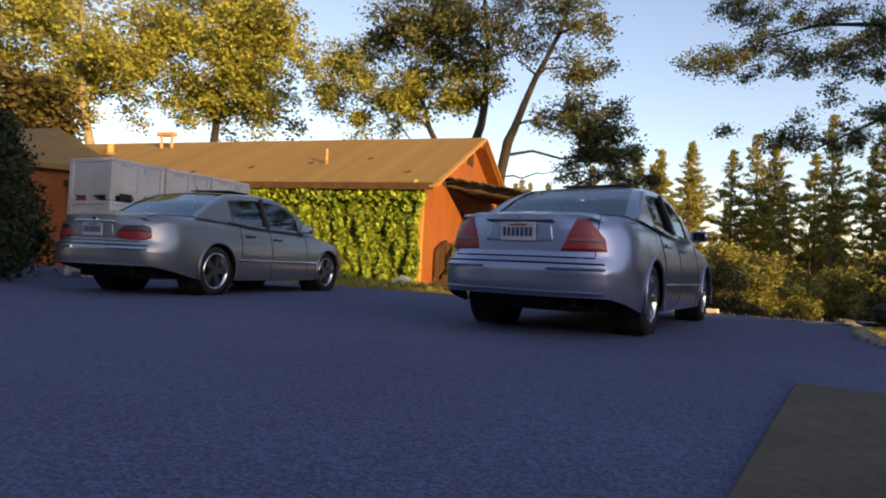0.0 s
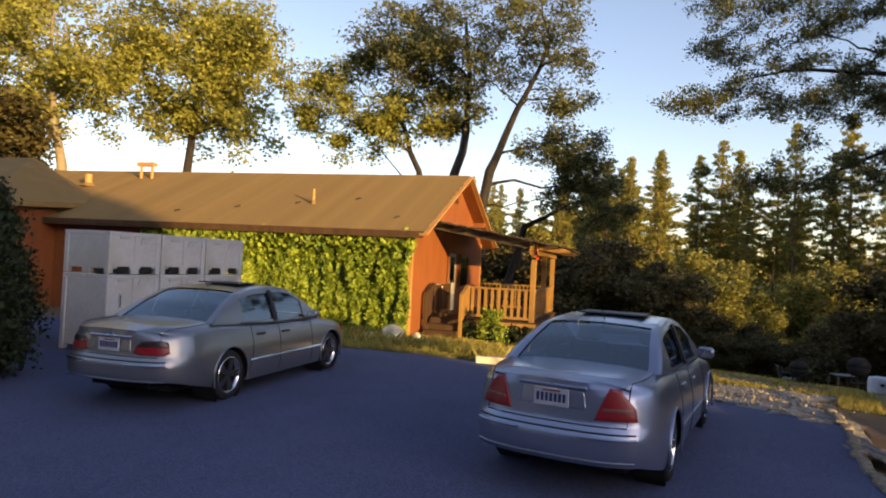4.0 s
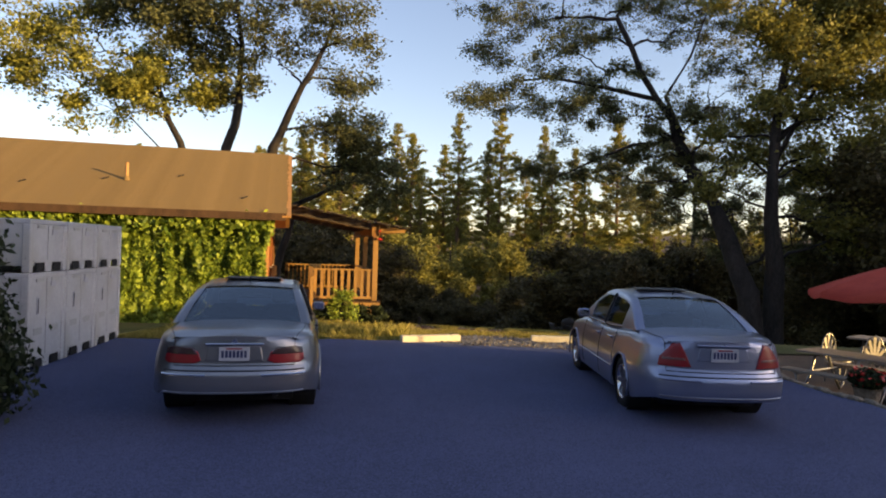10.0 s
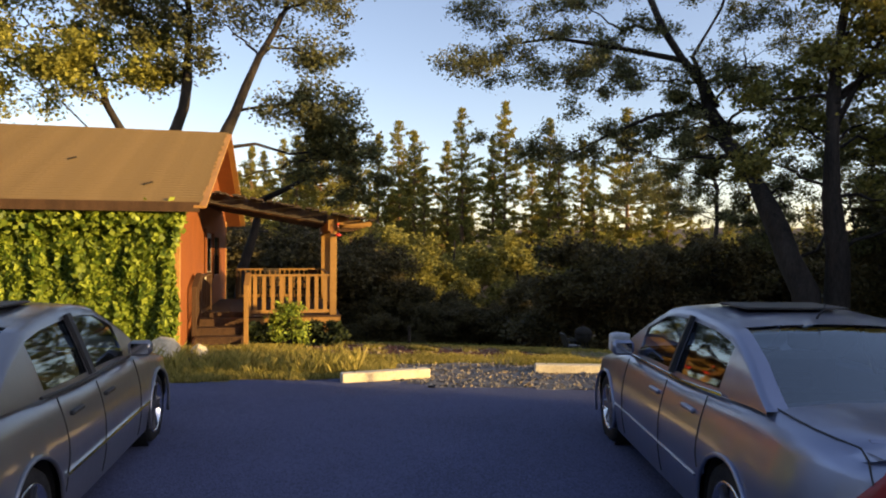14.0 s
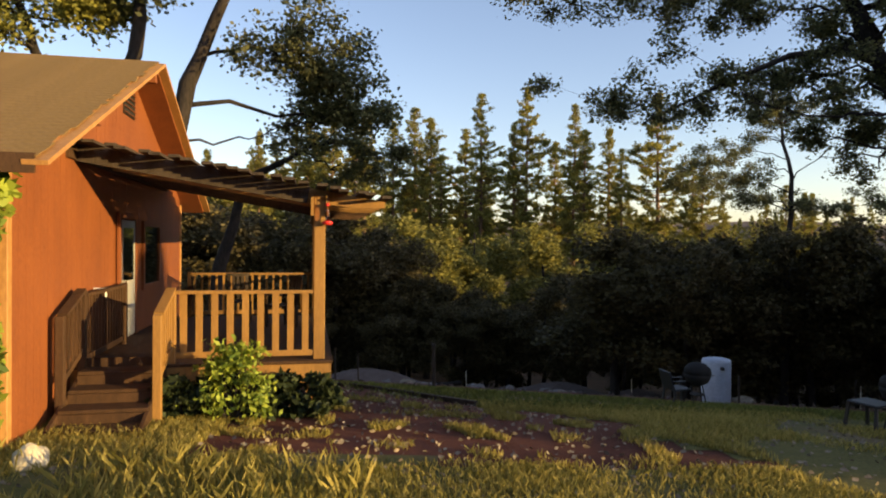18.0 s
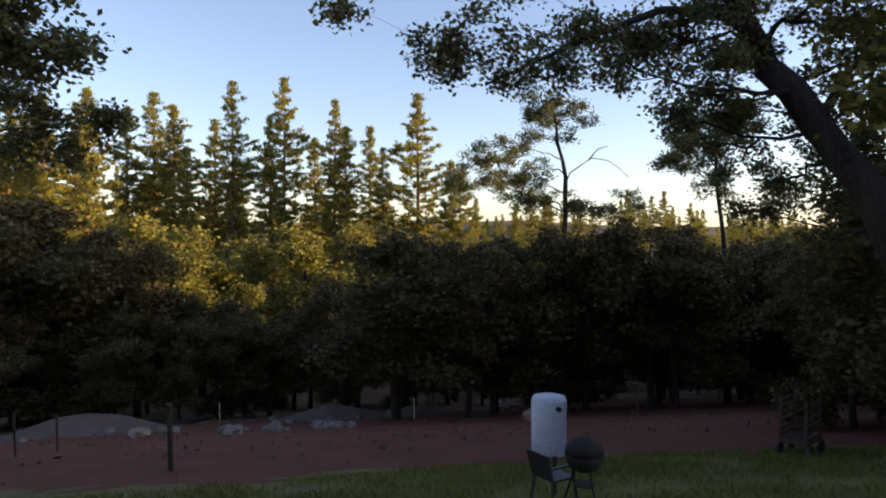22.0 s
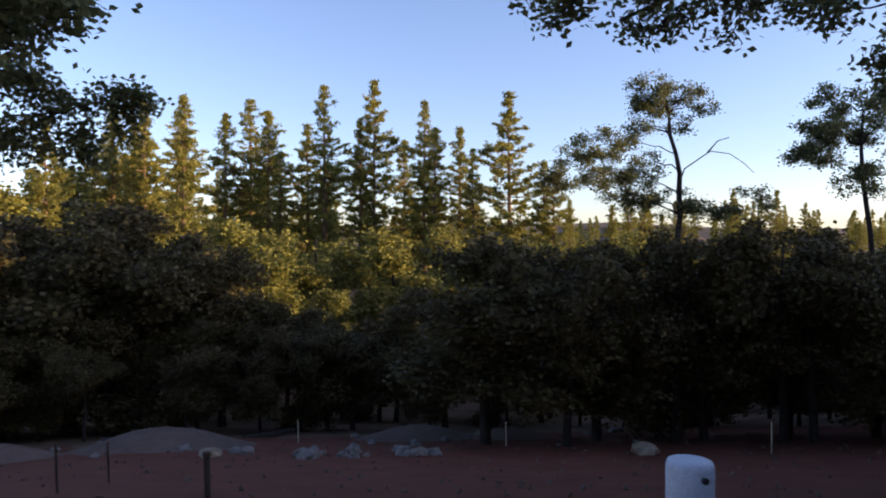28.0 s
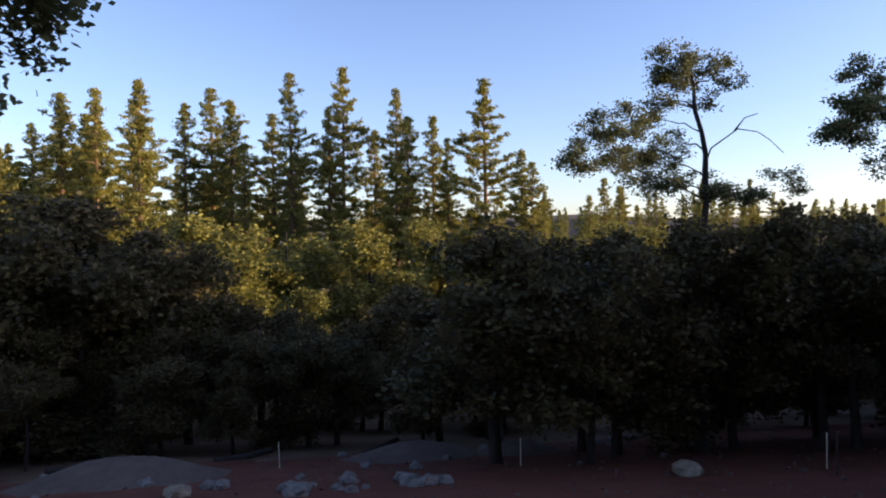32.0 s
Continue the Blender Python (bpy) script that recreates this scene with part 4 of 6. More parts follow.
        rings = [[b_.verts.new((sgn * dx, rr * math.cos(a), rr * math.sin(a))) for a in np.linspace(0, 2 * math.pi, 32, endpoint=False)] for dx, rr in lip]
        for p_, q_ in zip(rings, rings[1:]):
            for k in range(32):
                b_.faces.new((p_[k], q_[k], q_[(k + 1) % 32], p_[(k + 1) % 32]))
        bmesh.ops.recalc_face_normals(b_, faces=b_.faces)
        part("rim", b_, M["chrome"], wh, "polished rim lip", soft=True)
        b_ = bmesh.new()
        rod(b_, [(sgn * 0.0, 0, 0), (sgn * 0.02, 0, 0)], rim - 0.03, 20)
        part("brake_disc", b_, M["dark"], wh)
        b_ = bmesh.new()
        rod(b_, [(sgn * 0.03, 0, 0), (sgn * 0.09, 0, 0)], [0.07, 0.055], 12)
        for k in range(P["spokes"]):
            for off in P["split"]:
                a0, a1 = 2 * math.pi * k / P["spokes"] + off * 1.4, 2 * math.pi * k / P["spokes"] + off
                bar(b_, (sgn * 0.075, 0.04 * math.cos(a0), 0.04 * math.sin(a0)), (sgn * 0.082, (rim - 0.02) * math.cos(a1), (rim - 0.02) * math.sin(a1)), P["spoke_w"], 0.03, (1, 0, 0))
        part("spokes", b_, M["darkalloy" if P["kind"] == "a" else "alloy"], wh, "alloy wheel spokes")

    for ya in (-axle, axle):
        for sgn in (-1, 1):
            wheel_at(sgn * (hw - 0.135), ya, sgn)

    # rear fittings
    def panel(name, outline, mat, out=0.012, label="", parent=car):
        b_ = bmesh.new()
        c = (sum(p[0] for p in outline) / len(outline), sum(p[1] for p in outline) / len(outline))
        mids = []
        for i, p in enumerate(outline):
            q = outline[(i + 1) % len(outline)]
            mids += [(p[0] + (q[0] - p[0]) * f, p[1] + (q[1] - p[1]) * f) for f in (0, 0.2, 0.4, 0.6, 0.8)]
        k, prev = len(mids), None
        for f, o in ((1.0, -0.012), (0.985, out * 0.8), (0.94, out), (0.78, out), (0.6, out), (0.4, out), (0.2, out)):
            ring = [b_.verts.new((c[0] + (x - c[0]) * f, rear(c[0] + (x - c[0]) * f, c[1] + (z - c[1]) * f) - o, c[1] + (z - c[1]) * f)) for x, z in mids]
            if prev:
                for i in range(k):
                    b_.faces.new((prev[i], prev[(i + 1) % k], ring[(i + 1) % k], ring[i]))
            prev = ring
        b_.faces.new(prev)
        bmesh.ops.recalc_face_normals(b_, faces=b_.faces)
        return part(name, b_, mat, parent, label, soft=True)

    wr = half(S) * 0.985
    for sgn in (-1, 1):
        fl = lambda pts: [(sgn * x * wr * swell(z), z) for x, z in pts]
        if P["kind"] == "a":
            lamp = panel("tail_lamp", fl([(0.995, 0.70), (0.995, 0.795), (0.9, 0.815), (0.52, 0.795), (0.46, 0.70), (0.56, 0.672), (0.93, 0.668)]), M["redlamp"], 0.014, "red tail lamp with a smoked upper band")
            panel("smoked_band", fl([(0.993, 0.765), (0.985, 0.825), (0.9, 0.845), (0.6, 0.832), (0.51, 0.765)]), M["smokedlamp"], 0.019, "dark smoked lens", parent=lamp)
        else:
            lamp = panel("tail_lamp", fl([(0.995, 0.70), (0.99, 0.80), (0.86, 0.95), (0.74, 0.965), (0.62, 0.84), (0.52, 0.70)]), M["redlamp"], 0.014, "triangular red tail lamp with a clear band")
            panel("clear_band", fl([(0.97, 0.775), (0.96, 0.80), (0.64, 0.80), (0.615, 0.775)]), M["clearlamp"], 0.021, parent=lamp)
        part("exhaust", rod(bmesh.new(), [(0.42 * sgn, S + 0.3, 0.27), (0.42 * sgn, S + 0.08, 0.275)], 0.026, 10), M["blacktrim"], car) if sgn > 0 else None
        part("bumper_strip", rod(bmesh.new(), [(sgn * x, rear(x, 0.56) - 0.009, 0.56) for x in np.linspace(0.28, wr * 0.99, 8)], 0.014, 6), M["chrome"] if P["kind"] == "a" else paint, car)
    part("bumper_lip", rod(bmesh.new(), [(x, rear(x, 0.37) - 0.004, 0.37) for x in np.linspace(-wr * 0.97, wr * 0.97, 13)], 0.012, 6), M["alloy"], car, "pale lower bumper lip")
    pz = P["plate_z"]
    panel("plate_recess", [(-0.30, pz - 0.075), (-0.27, pz + 0.075), (0.27, pz + 0.075), (0.30, pz - 0.075)], paint, 0.004)
    yp = rear(0, pz) - 0.02
    pl = part("number_plate", boxed(-0.155, 0.155, yp - 0.006, yp + 0.006, pz - 0.076, pz + 0.076, 0.004), M["plate"], car, "white number plate with dark bars")
    for k in range(7):
        part("plate_bar", boxed(-0.13 + 0.0385 * k, -0.105 + 0.0385 * k, yp - 0.009, yp - 0.0055, pz - 0.038, pz + 0.034), M["plateink"], pl)
    part("plate_band", boxed(-0.08, 0.08, yp - 0.009, yp - 0.0055, pz + 0.048, pz + 0.062), M["redlamp"], pl)
    zt = top(S) + 0.005
    part("boot_grip", boxed(-0.30, 0.30, rear(0, pz + 0.10) - 0.03, rear(0, pz + 0.1) + 0.02, pz + 0.088, pz + 0.112, 0.008), M["chrome"] if P["kind"] == "a" else paint, car)
    part("badge", rod(bmesh.new(), [(0, rear(0, zt - 0.07) - 0.012, zt - 0.06), (0, rear(0, zt - 0.07) + 0.01, zt - 0.06)], 0.035, 16), M["chrome"], car)
    # boot-lid gap
    b_ = bmesh.new()
    for sgn in (-1, 1):
        rod(b_, [(sgn * half(y) * 0.80, y, top(y) - 0.006) for y in np.linspace(cab[0] + 0.05, S + 0.1, 6)] + [(sgn * 0.62, rear(0.62, z), z) for z in np.linspace(top(S) - 0.03, 0.66, 5)], 0.005, 4)
    rod(b_, [(x, rear(x, 0.648) - 0.001, 0.648) for x in np.linspace(-0.62, 0.62, 9)], 0.006, 4)
    part("boot_gap", b_, M["blacktrim"], car)
    b_ = bmesh.new()
    rod(b_, [(half(S) * f, rear(half(S) * f, 0.59) + 0.016, 0.601) for f in (-0.96, -0.88, -0.7, -0.45, -0.2, 0, 0.2, 0.45, 0.7, 0.88, 0.96)], 0.008, 4)
    part("bumper_gap", b_, M["blacktrim"], car)
    if P["kind"] == "b":
        part("spoiler_lip", rod(bmesh.new(), [(x, S + 0.07 + 0.1 * (x / 0.6) ** 2, top(S) + 0.022) for x in np.linspace(-0.55, 0.55, 9)], 0.018, 6), paint, car)
        part("brake_light", rod(bmesh.new(), [(x, S + 0.055 + 0.1 * (x / 0.6) ** 2, top(S) + 0.01) for x in np.linspace(-0.3, 0.3, 7)], 0.012, 5), M["redlamp"], car)
    part("aerial", rod(bmesh.new(), [(0.0, P0[0] + 0.12, hts[3] + 0.02), (0.0, P0[0] + 0.02, hts[3] + 0.12)], [0.008, 0.003], 5), M["blacktrim"], car)
    part("sunroof", boxed(-0.36, 0.36, P0[0] + 0.35, P0[0] + 0.82, hts[4] + 0.026, hts[4] + 0.042, 0.012), M["blacktrim"], car, "dark raised sunroof")
    # seats
    for x, y in ((-0.36, 0.15), (0.36, 0.15)):
        b_ = bmesh.new()
        box(b_, x - 0.25, x + 0.25, y - 0.18, y - 0.02, 0.5, 1.08, 0.05)
        box(b_, x - 0.14, x + 0.14, y - 0.20, y - 0.10, 1.10, 1.27, 0.04)
        part("front_seat", b_, M["cloth"], car)
    b_ = bmesh.new()
    box(b_, -0.62, 0.62, cab[0] + 0.42, cab[0] + 0.58, 0.5, 1.02, 0.05)
    for x in (-0.38, 0.38):
        box(b_, x - 0.13, x + 0.13, cab[0] + 0.42, cab[0] + 0.52, 1.03, 1.14, 0.03)
    part("rear_bench", b_, M["cloth"], car)
    part("parcel_shelf", boxed(-0.62, 0.62, cab[0] + 0.04, cab[0] + 0.44, 0.94, 0.965), M["cloth"], car)
    part("dashboard", boxed(-0.64, 0.64, 0.62, 1.0, 0.72, 0.93, 0.05), M["blacktrim"], car)
    part("floor_pan", boxed(-0.7, 0.7, -1.2, 1.0, 0.3, 0.5), M["dark"], car)
    for sgn in (-1, 1):
        b_ = bmesh.new()
        rod(b_, [(sgn * hw * 0.62, H - 0.09, 0.62), (sgn * hw * 0.62, H + 0.005, 0.62)], [0.09, 0.075], 14)
        part("headlamp", b_, M["clearlamp"], car)
    part("grille", boxed(-0.30, 0.30, H - 0.06, H + 0.01, 0.52, 0.72, 0.02), M["chrome"], car)
    return car


SALOON_A = dict(kind="a", width=1.80, base=2.83, rear=-2.45, nose=2.17, arch=0.372, rim=0.235, spokes=5, split=(-0.13, 0.13), spoke_w=0.035, strip=0.47, plate_z=0.775,
                deck=((-2.45, 0.945), (-2.3, 0.985), (-1.6, 1.02), (-0.5, 0.955), (0.9, 0.945), (1.1, 0.93), (1.9, 0.80), (2.17, 0.66)),
                cab=(-1.72, -1.35, -1.0, -0.7, -0.2, 0.1, 0.35, 0.75, 1.12), cabz=(1.0, 1.215, 1.36, 1.41, 1.44, 1.435, 1.40, 1.20, 0.95),
                panes=(-0.93, -1.02, -0.26, -0.18, 0.62, 0.30))
SALOON_B = dict(kind="b", width=1.73, base=2.715, rear=-2.32, nose=2.05, arch=0.36, rim=0.215, spokes=7, split=(0.0,), spoke_w=0.05, strip=0.45, plate_z=0.845,
                deck=((-2.32, 0.985), (-2.2, 1.01), (-1.55, 1.04), (-0.5, 0.965), (0.9, 0.95), (1.1, 0.93), (1.8, 0.80), (2.05, 0.66)),
                cab=(-1.66, -1.3, -0.98, -0.7, -0.2, 0.1, 0.3, 0.7, 1.15), cabz=(1.02, 1.225, 1.355, 1.40, 1.43, 1.425, 1.395, 1.21, 0.95),
                panes=(-0.90, -1.05, -0.28, -0.20, 0.62, 0.28))
sedan(pose(-6.47, 9.86, 0, 0, 0, 8.2), SALOON_A, M["paint_a"], "warm silver saloon car with red tail lamps parked on gravel")
sedan(pose(-0.62, 9.86, 0, 0, 0, -2.6), SALOON_B, M["paint_b"], "cool silver saloon car with triangular tail lamps parked on gravel")

# ---- harvest bins ----
def harvest_bin(m, h, label):
    """A moulded plastic field bin: four ribbed walls with a rim, corner posts, pallet feet with fork openings."""
    ob = thing("harvest_bin", m, label, "bin", "stacked harvest bins")
    w, d = 0.56, 0.61
    part("rim", box(box(box(box(bmesh.new(), -w, w, -d, -d + 0.06, h - 0.07, h, 0.008), -w, w, d - 0.06, d, h - 0.07, h, 0.008), -w, -w + 0.06, -d + 0.061, d - 0.061, h - 0.07, h, 0.008), w - 0.06, w, -d + 0.061, d - 0.061, h - 0.07, h, 0.008), M["binwhite"], ob)
    for x0, x1, y0, y1 in ((-w + 0.015, w - 0.015, -d + 0.015, -d + 0.04), (-w + 0.015, w - 0.015, d - 0.04, d - 0.015), (-w + 0.015, -w + 0.04, -d + 0.041, d - 0.041), (w - 0.04, w - 0.015, -d + 0.041, d - 0.041)):
        part("wall_panel", boxed(x0, x1, y0, y1, 0.13, h - 0.071), M["binwhite"], ob)
    for sx in (-1, 1):
        for sy in (-1, 1):
            part("corner_post", boxed(sx * w - (0.11 if sx > 0 else -0.004), sx * w + (0.004 if sx < 0 else 0) + (0.11 if sx < 0 else 0.004) - (0.004 if sx < 0 else 0), sy * d - (0.11 if sy > 0 else 0.004), sy * d + (0.004 if sy > 0 else 0.11), 0.0, h - 0.072, 0.012), M["binwhite"], ob)
    part("floor", boxed(-w + 0.02, w - 0.02, -d + 0.02, d - 0.02, 0.10, 0.13), M["binwhite"], ob)
    part("runner", boxed(-w + 0.02, w - 0.005, -0.09, 0.09, 0.0, 0.10), M["binwhite"], ob)
    part("runner", boxed(-0.09, 0.09, -d + 0.01, -0.1, 0.0, 0.10), M["binwhite"], ob)
    # dark plates: the shade inside the fork openings is their colour
    for k in (-1, 1):
        part("fork_slot", boxed(w - 0.012, w + 0.001, k * 0.27 - 0.13, k * 0.27 + 0.13, 0.012, 0.140), M["dark"], ob, "dark fork opening")
    if h > 1:
        slot = part("drain_slot", boxed(w - 0.014, w - 0.003, -0.33, -0.27, 0.80, 1.06), M["plate"], ob, "vertical slot with a pale frame")
        part("slot_opening", boxed(w - 0.010, w + 0.001, -0.31, -0.29, 0.82, 1.04), M["dark"], slot)
        # grey plates toned like the shade of moulded recesses
        for k in (-1, 1):
            part("moulded_recess", boxed(w - 0.020, w - 0.010, k * 0.27 - 0.13, k * 0.27 + 0.13, 0.50, 0.60), M["doorgrey"], ob)
    part("waist_band", boxed(w - 0.012, w + 0.002, -d + 0.115, d - 0.115, 0.15, 0.18), M["binwhite"], ob)
    part("centre_rib", boxed(w - 0.016, w - 0.002, -0.03, 0.03, 0.181, h - 0.08), M["binwhite"], ob)
    # flush grey plates with the hand recesses' shade as colour
    for k in (-1, 1):
        part("hand_slot", boxed(w - 0.013, w + 0.001, k * 0.25 - 0.12, k * 0.25 + 0.12, h - 0.135, h - 0.085), M["doorgrey"], ob, "grey plate toned as a shaded hand recess")
    part("panel_label", boxed(w - 0.014, w - 0.0005, 0.11, 0.27, h - 0.22, h - 0.14), M["plate"], ob)
    return ob


for k in range(3):
    for tier, (z, h) in enumerate(((0.0, 1.42), (1.43, 0.78))):
        harvest_bin(pose(-10.31 - 0.098 * k, 10.55 + 1.25 * k, z, 0, 0, 4.6), h, "tall white plastic harvest bin standing on gravel" if tier == 0 else "shallow white plastic harvest bin stacked on another")

# ---- parking stops ----
for x0, y0, ya, ln in ((-3.72, 14.76, 17, 0.68), (-0.62, 15.72, -6, 0.66)):
    s = thing("parking_stop", pose(x0, y0, land(x0, y0) + 0.004, 0, 0, ya), "pale painted timber parking stop lit by the sun", "parking stop", "parking stops")
    part("beam", boxed(-ln, ln, -0.085, 0.085, 0, 0.15, 0.018), M["palepaint"], s)
    for x in (-ln * 0.7, ln * 0.7):
        part("spike_head", rod(bmesh.new(), [(x, 0, 0.14), (x, 0, 0.158)], 0.018, 8), M["blacktrim"], s)

# edging along the patio
rr = random.Random(8)
edge = thing("patio_edging", pose(0, 0, 0), "row of small rough brown edging stones beside the gravel", "edging")
for k in range(44):
    y = 4.2 + 0.215 * k
    x = lot_side(y) + 0.03
    turn = math.degrees(math.atan2(lot_side(y - 0.2) - lot_side(y + 0.2), 0.4))
    st = boxed(-0.045 - rr.uniform(0, 0.03), 0.045 + rr.uniform(0, 0.03), -0.10, 0.095, -0.12, 0.028 + rr.uniform(-0.012, 0.022), 0.02)
    o = part("stone", st, M["edgestone"], edge)
    o.matrix_basis = pose(x + rr.uniform(-0.03, 0.03), y, 0.0, rr.uniform(-4, 4), rr.uniform(-5, 5), turn + rr.uniform(-9, 9))
slab = thing("concrete_slab", pose(1.62, 5.0, 0.0, 0, 0, -4), "tan concrete landing slab at the edge of the gravel", "slab")
part("slab", boxed(-0.42, 0.9, -2.6, 1.25, -0.02, 0.022, 0.01), M["concrete"], slab)

# ---- picnic place ----
PZ = land(4, 11)
def picnic_table(m):
    t = thing("picnic_table", m, "weathered metal-legged picnic table with two benches", "picnic table", "picnic tables")
    for k in range(5):
        part("top_board", boxed(-0.9, 0.9, -0.36 + 0.146 * k, -0.22 + 0.146 * k, 0.70, 0.74, 0.006), M["greywood"], t)
    for s in (-1, 1):
        for k in range(2):
            part("bench_board", boxed(-0.9, 0.9, s * 0.72 - 0.14 + 0.146 * k, s * 0.72 + 0.146 * k, 0.41, 0.45, 0.006), M["greywood"], t)
    for x in (-0.62, 0.62):
        bm = bmesh.new()
        rod(bm, [(x, -0.82, 0.40), (x, -0.72, 0.05), (x, -0.62, 0.0), (x, -0.35, 0.34), (x, -0.20, 0.69), (x, 0.20, 0.69), (x, 0.35, 0.34), (x, 0.62, 0.0), (x, 0.72, 0.05), (x, 0.82, 0.40)], 0.024, 7)
        part("leg_frame", bm, M["steel"], t, "curved steel tube leg frame", soft=True)
        part("cross_tube", rod(bmesh.new(), [(x, -0.85, 0.395), (x, 0.85, 0.395)], 0.02, 6), M["steel"], t)


picnic_table(pose(3.55, 11.2, PZ, 0, 0, -62))
picnic_table(pose(6.2, 13.6, land(6.2, 13.6), 0, 0, -55))
u = thing("patio_umbrella", pose(4.0, 10.9, PZ), "open red and orange market umbrella over the table", "umbrella")
part("pole", rod(bmesh.new(), [(0, 0, 0), (0, 0, 2.38)], 0.022, 10), M["palepaint"], u, "pale wooden pole")
part("base", rod(bmesh.new(), [(0, 0, 0), (0, 0, 0.08), (0, 0, 0.14)], [0.24, 0.22, 0.05], 18), M["blacktrim"], u)
can = []
for k in range(8):
    a0, a1 = 2 * math.pi * k / 8, 2 * math.pi * (k + 1) / 8
    bm = bmesh.new()
    r0 = [Vector((0, 0, 2.34))]
    g = []
    for i in range(5):
        f = i / 4
        z = 2.34 - 0.50 * f ** 1.15
        p, q = Vector((1.36 * f * math.cos(a0), 1.36 * f * math.sin(a0), z)), Vector((1.36 * f * math.cos(a1), 1.36 * f * math.sin(a1), z))
        g.append([p, p.lerp(q, 0.5) - Vector((0, 0, 0.05 * f)), q])
    vv = [[bm.verts.new(p) for p in row] for row in g]
    for p, q in zip(vv, vv[1:]):
        for j in range(2):
            bm.faces.new((p[j], q[j], q[j + 1], p[j + 1]))
    lo = [bm.verts.new(v.co - Vector((0, 0, 0.10))) for v in vv[-1]]
    for j in range(2):
        bm.faces.new((vv[-1][j], lo[j], lo[j + 1], vv[-1][j + 1]))
    part("canopy_panel", bm, M["umbrella"], u, soft=True)
    part("rib", rod(bmesh.new(), [(0.02 * math.cos(a0), 0.02 * math.sin(a0), 2.30), (1.3 * math.cos(a0), 1.3 * math.sin(a0), 1.84)], 0.008, 4), M["palepaint"], u)
part("finial", rod(bmesh.new(), [(0, 0, 2.34), (0, 0, 2.38), (0, 0, 2.45)], [0.03, 0.025, 0.005], 8), M["palepaint"], u)


def metal_chair(m):
    c = thing("patio_chair", m, "dark metal patio chair with a fan-ribbed back", "chair", "patio chairs")
    part("seat", rod(bmesh.new(), [(0, 0, 0.42), (0, 0, 0.45)], 0.23, 18), M["steel"], c)
    for k in range(4):
        a = math.pi / 4 + k * math.pi / 2
        part("leg", rod(bmesh.new(), [(0.17 * math.cos(a), 0.17 * math.sin(a), 0.43), (0.22 * math.cos(a), 0.22 * math.sin(a), 0)], 0.013, 6), M["steel"], c)
    part("back_hoop", rod(bmesh.new(), [(0.22 * math.cos(a), 0.2, 0.45 + 0.48 * math.sin(a)) for a in np.linspace(0, math.pi, 13)], 0.014, 6), M["steel"], c, soft=True)
    for k in range(5):
        a = math.pi * (k + 1) / 6
        part("back_rib", bar(bmesh.new(), (0.05 * math.cos(a), 0.2, 0.47), (0.21 * math.cos(a), 0.2, 0.45 + 0.46 * math.sin(a)), 0.05, 0.01, (0, 1, 0)), M["palepaint"], c)


metal_chair(pose(4.15, 12.6, PZ, 0, 0, 20))
metal_chair(pose(4.8, 12.3, PZ, 0, 0, -5))
pot = thing("flower_pot", pose(2.55, 9.6, land(2.55, 9.6)), "dark clay pot with reddish flowers", "pot")
part("pot", rod(bmesh.new(), [(0, 0, 0), (0, 0, 0.28), (0, 0, 0.30)], [0.13, 0.19, 0.21], 16), M["edgestone"], pot)
rng = np.random.default_rng(5)
mesh_object("plant", quad_mesh("plant", leaves(rng, ball(rng, 700) * (0.24, 0.24, 0.16) + (0, 0, 0.42), 0.06)), M["cedar"], pot)
mesh_object("flowers", quad_mesh("flowers", leaves(rng, ball(rng, 160) * (0.25, 0.25, 0.17) + (0, 0, 0.46), 0.05)), M["redplastic"], pot)

# ---- kettle barbecues and chairs on the lawn ----
def barbecue(x, y, turn, size=1.0):
    bq = thing("kettle_barbecue", pose(x, y, land(x, y), 0, 0, turn) @ Matrix.Scale(size, 4), "dark kettle barbecue on thin splayed legs on the lawn", "barbecue", "barbecues")
    part("bowl", rod(bmesh.new(), [(0, 0, 0.52), (0, 0, 0.60), (0, 0, 0.72), (0, 0, 0.80)], [0.10, 0.24, 0.30, 0.31], 20), M["dark"], bq, soft=True)
    part("lid", rod(bmesh.new(), [(0, 0, 0.805), (0, 0, 0.93), (0, 0, 1.03), (0, 0, 1.07)], [0.315, 0.29, 0.18, 0.04], 20), M["dark"], bq, "dark domed lid", soft=True)
    part("lid_handle", rod(bmesh.new(), [(-0.07, 0, 1.05), (-0.06, 0, 1.12), (0.06, 0, 1.12), (0.07, 0, 1.05)], 0.012, 6), M["darkwood"], bq)
    part("side_handle", rod(bmesh.new(), [(0.30, -0.09, 0.76), (0.37, -0.07, 0.76), (0.37, 0.07, 0.76), (0.30, 0.09, 0.76)], 0.012, 6), M["steel"], bq)
    for k in range(3):
        a = 0.5 + k * 2.094
        part("leg", rod(bmesh.new(), [(0.15 * math.cos(a), 0.15 * math.sin(a), 0.58), (0.33 * math.cos(a), 0.33 * math.sin(a), 0.0)], 0.016, 6), M["dark"], bq)
    part("ash_pan", rod(bmesh.new(), [(0, 0, 0.30), (0, 0, 0.32)], [0.16, 0.18], 16), M["dark"], bq)


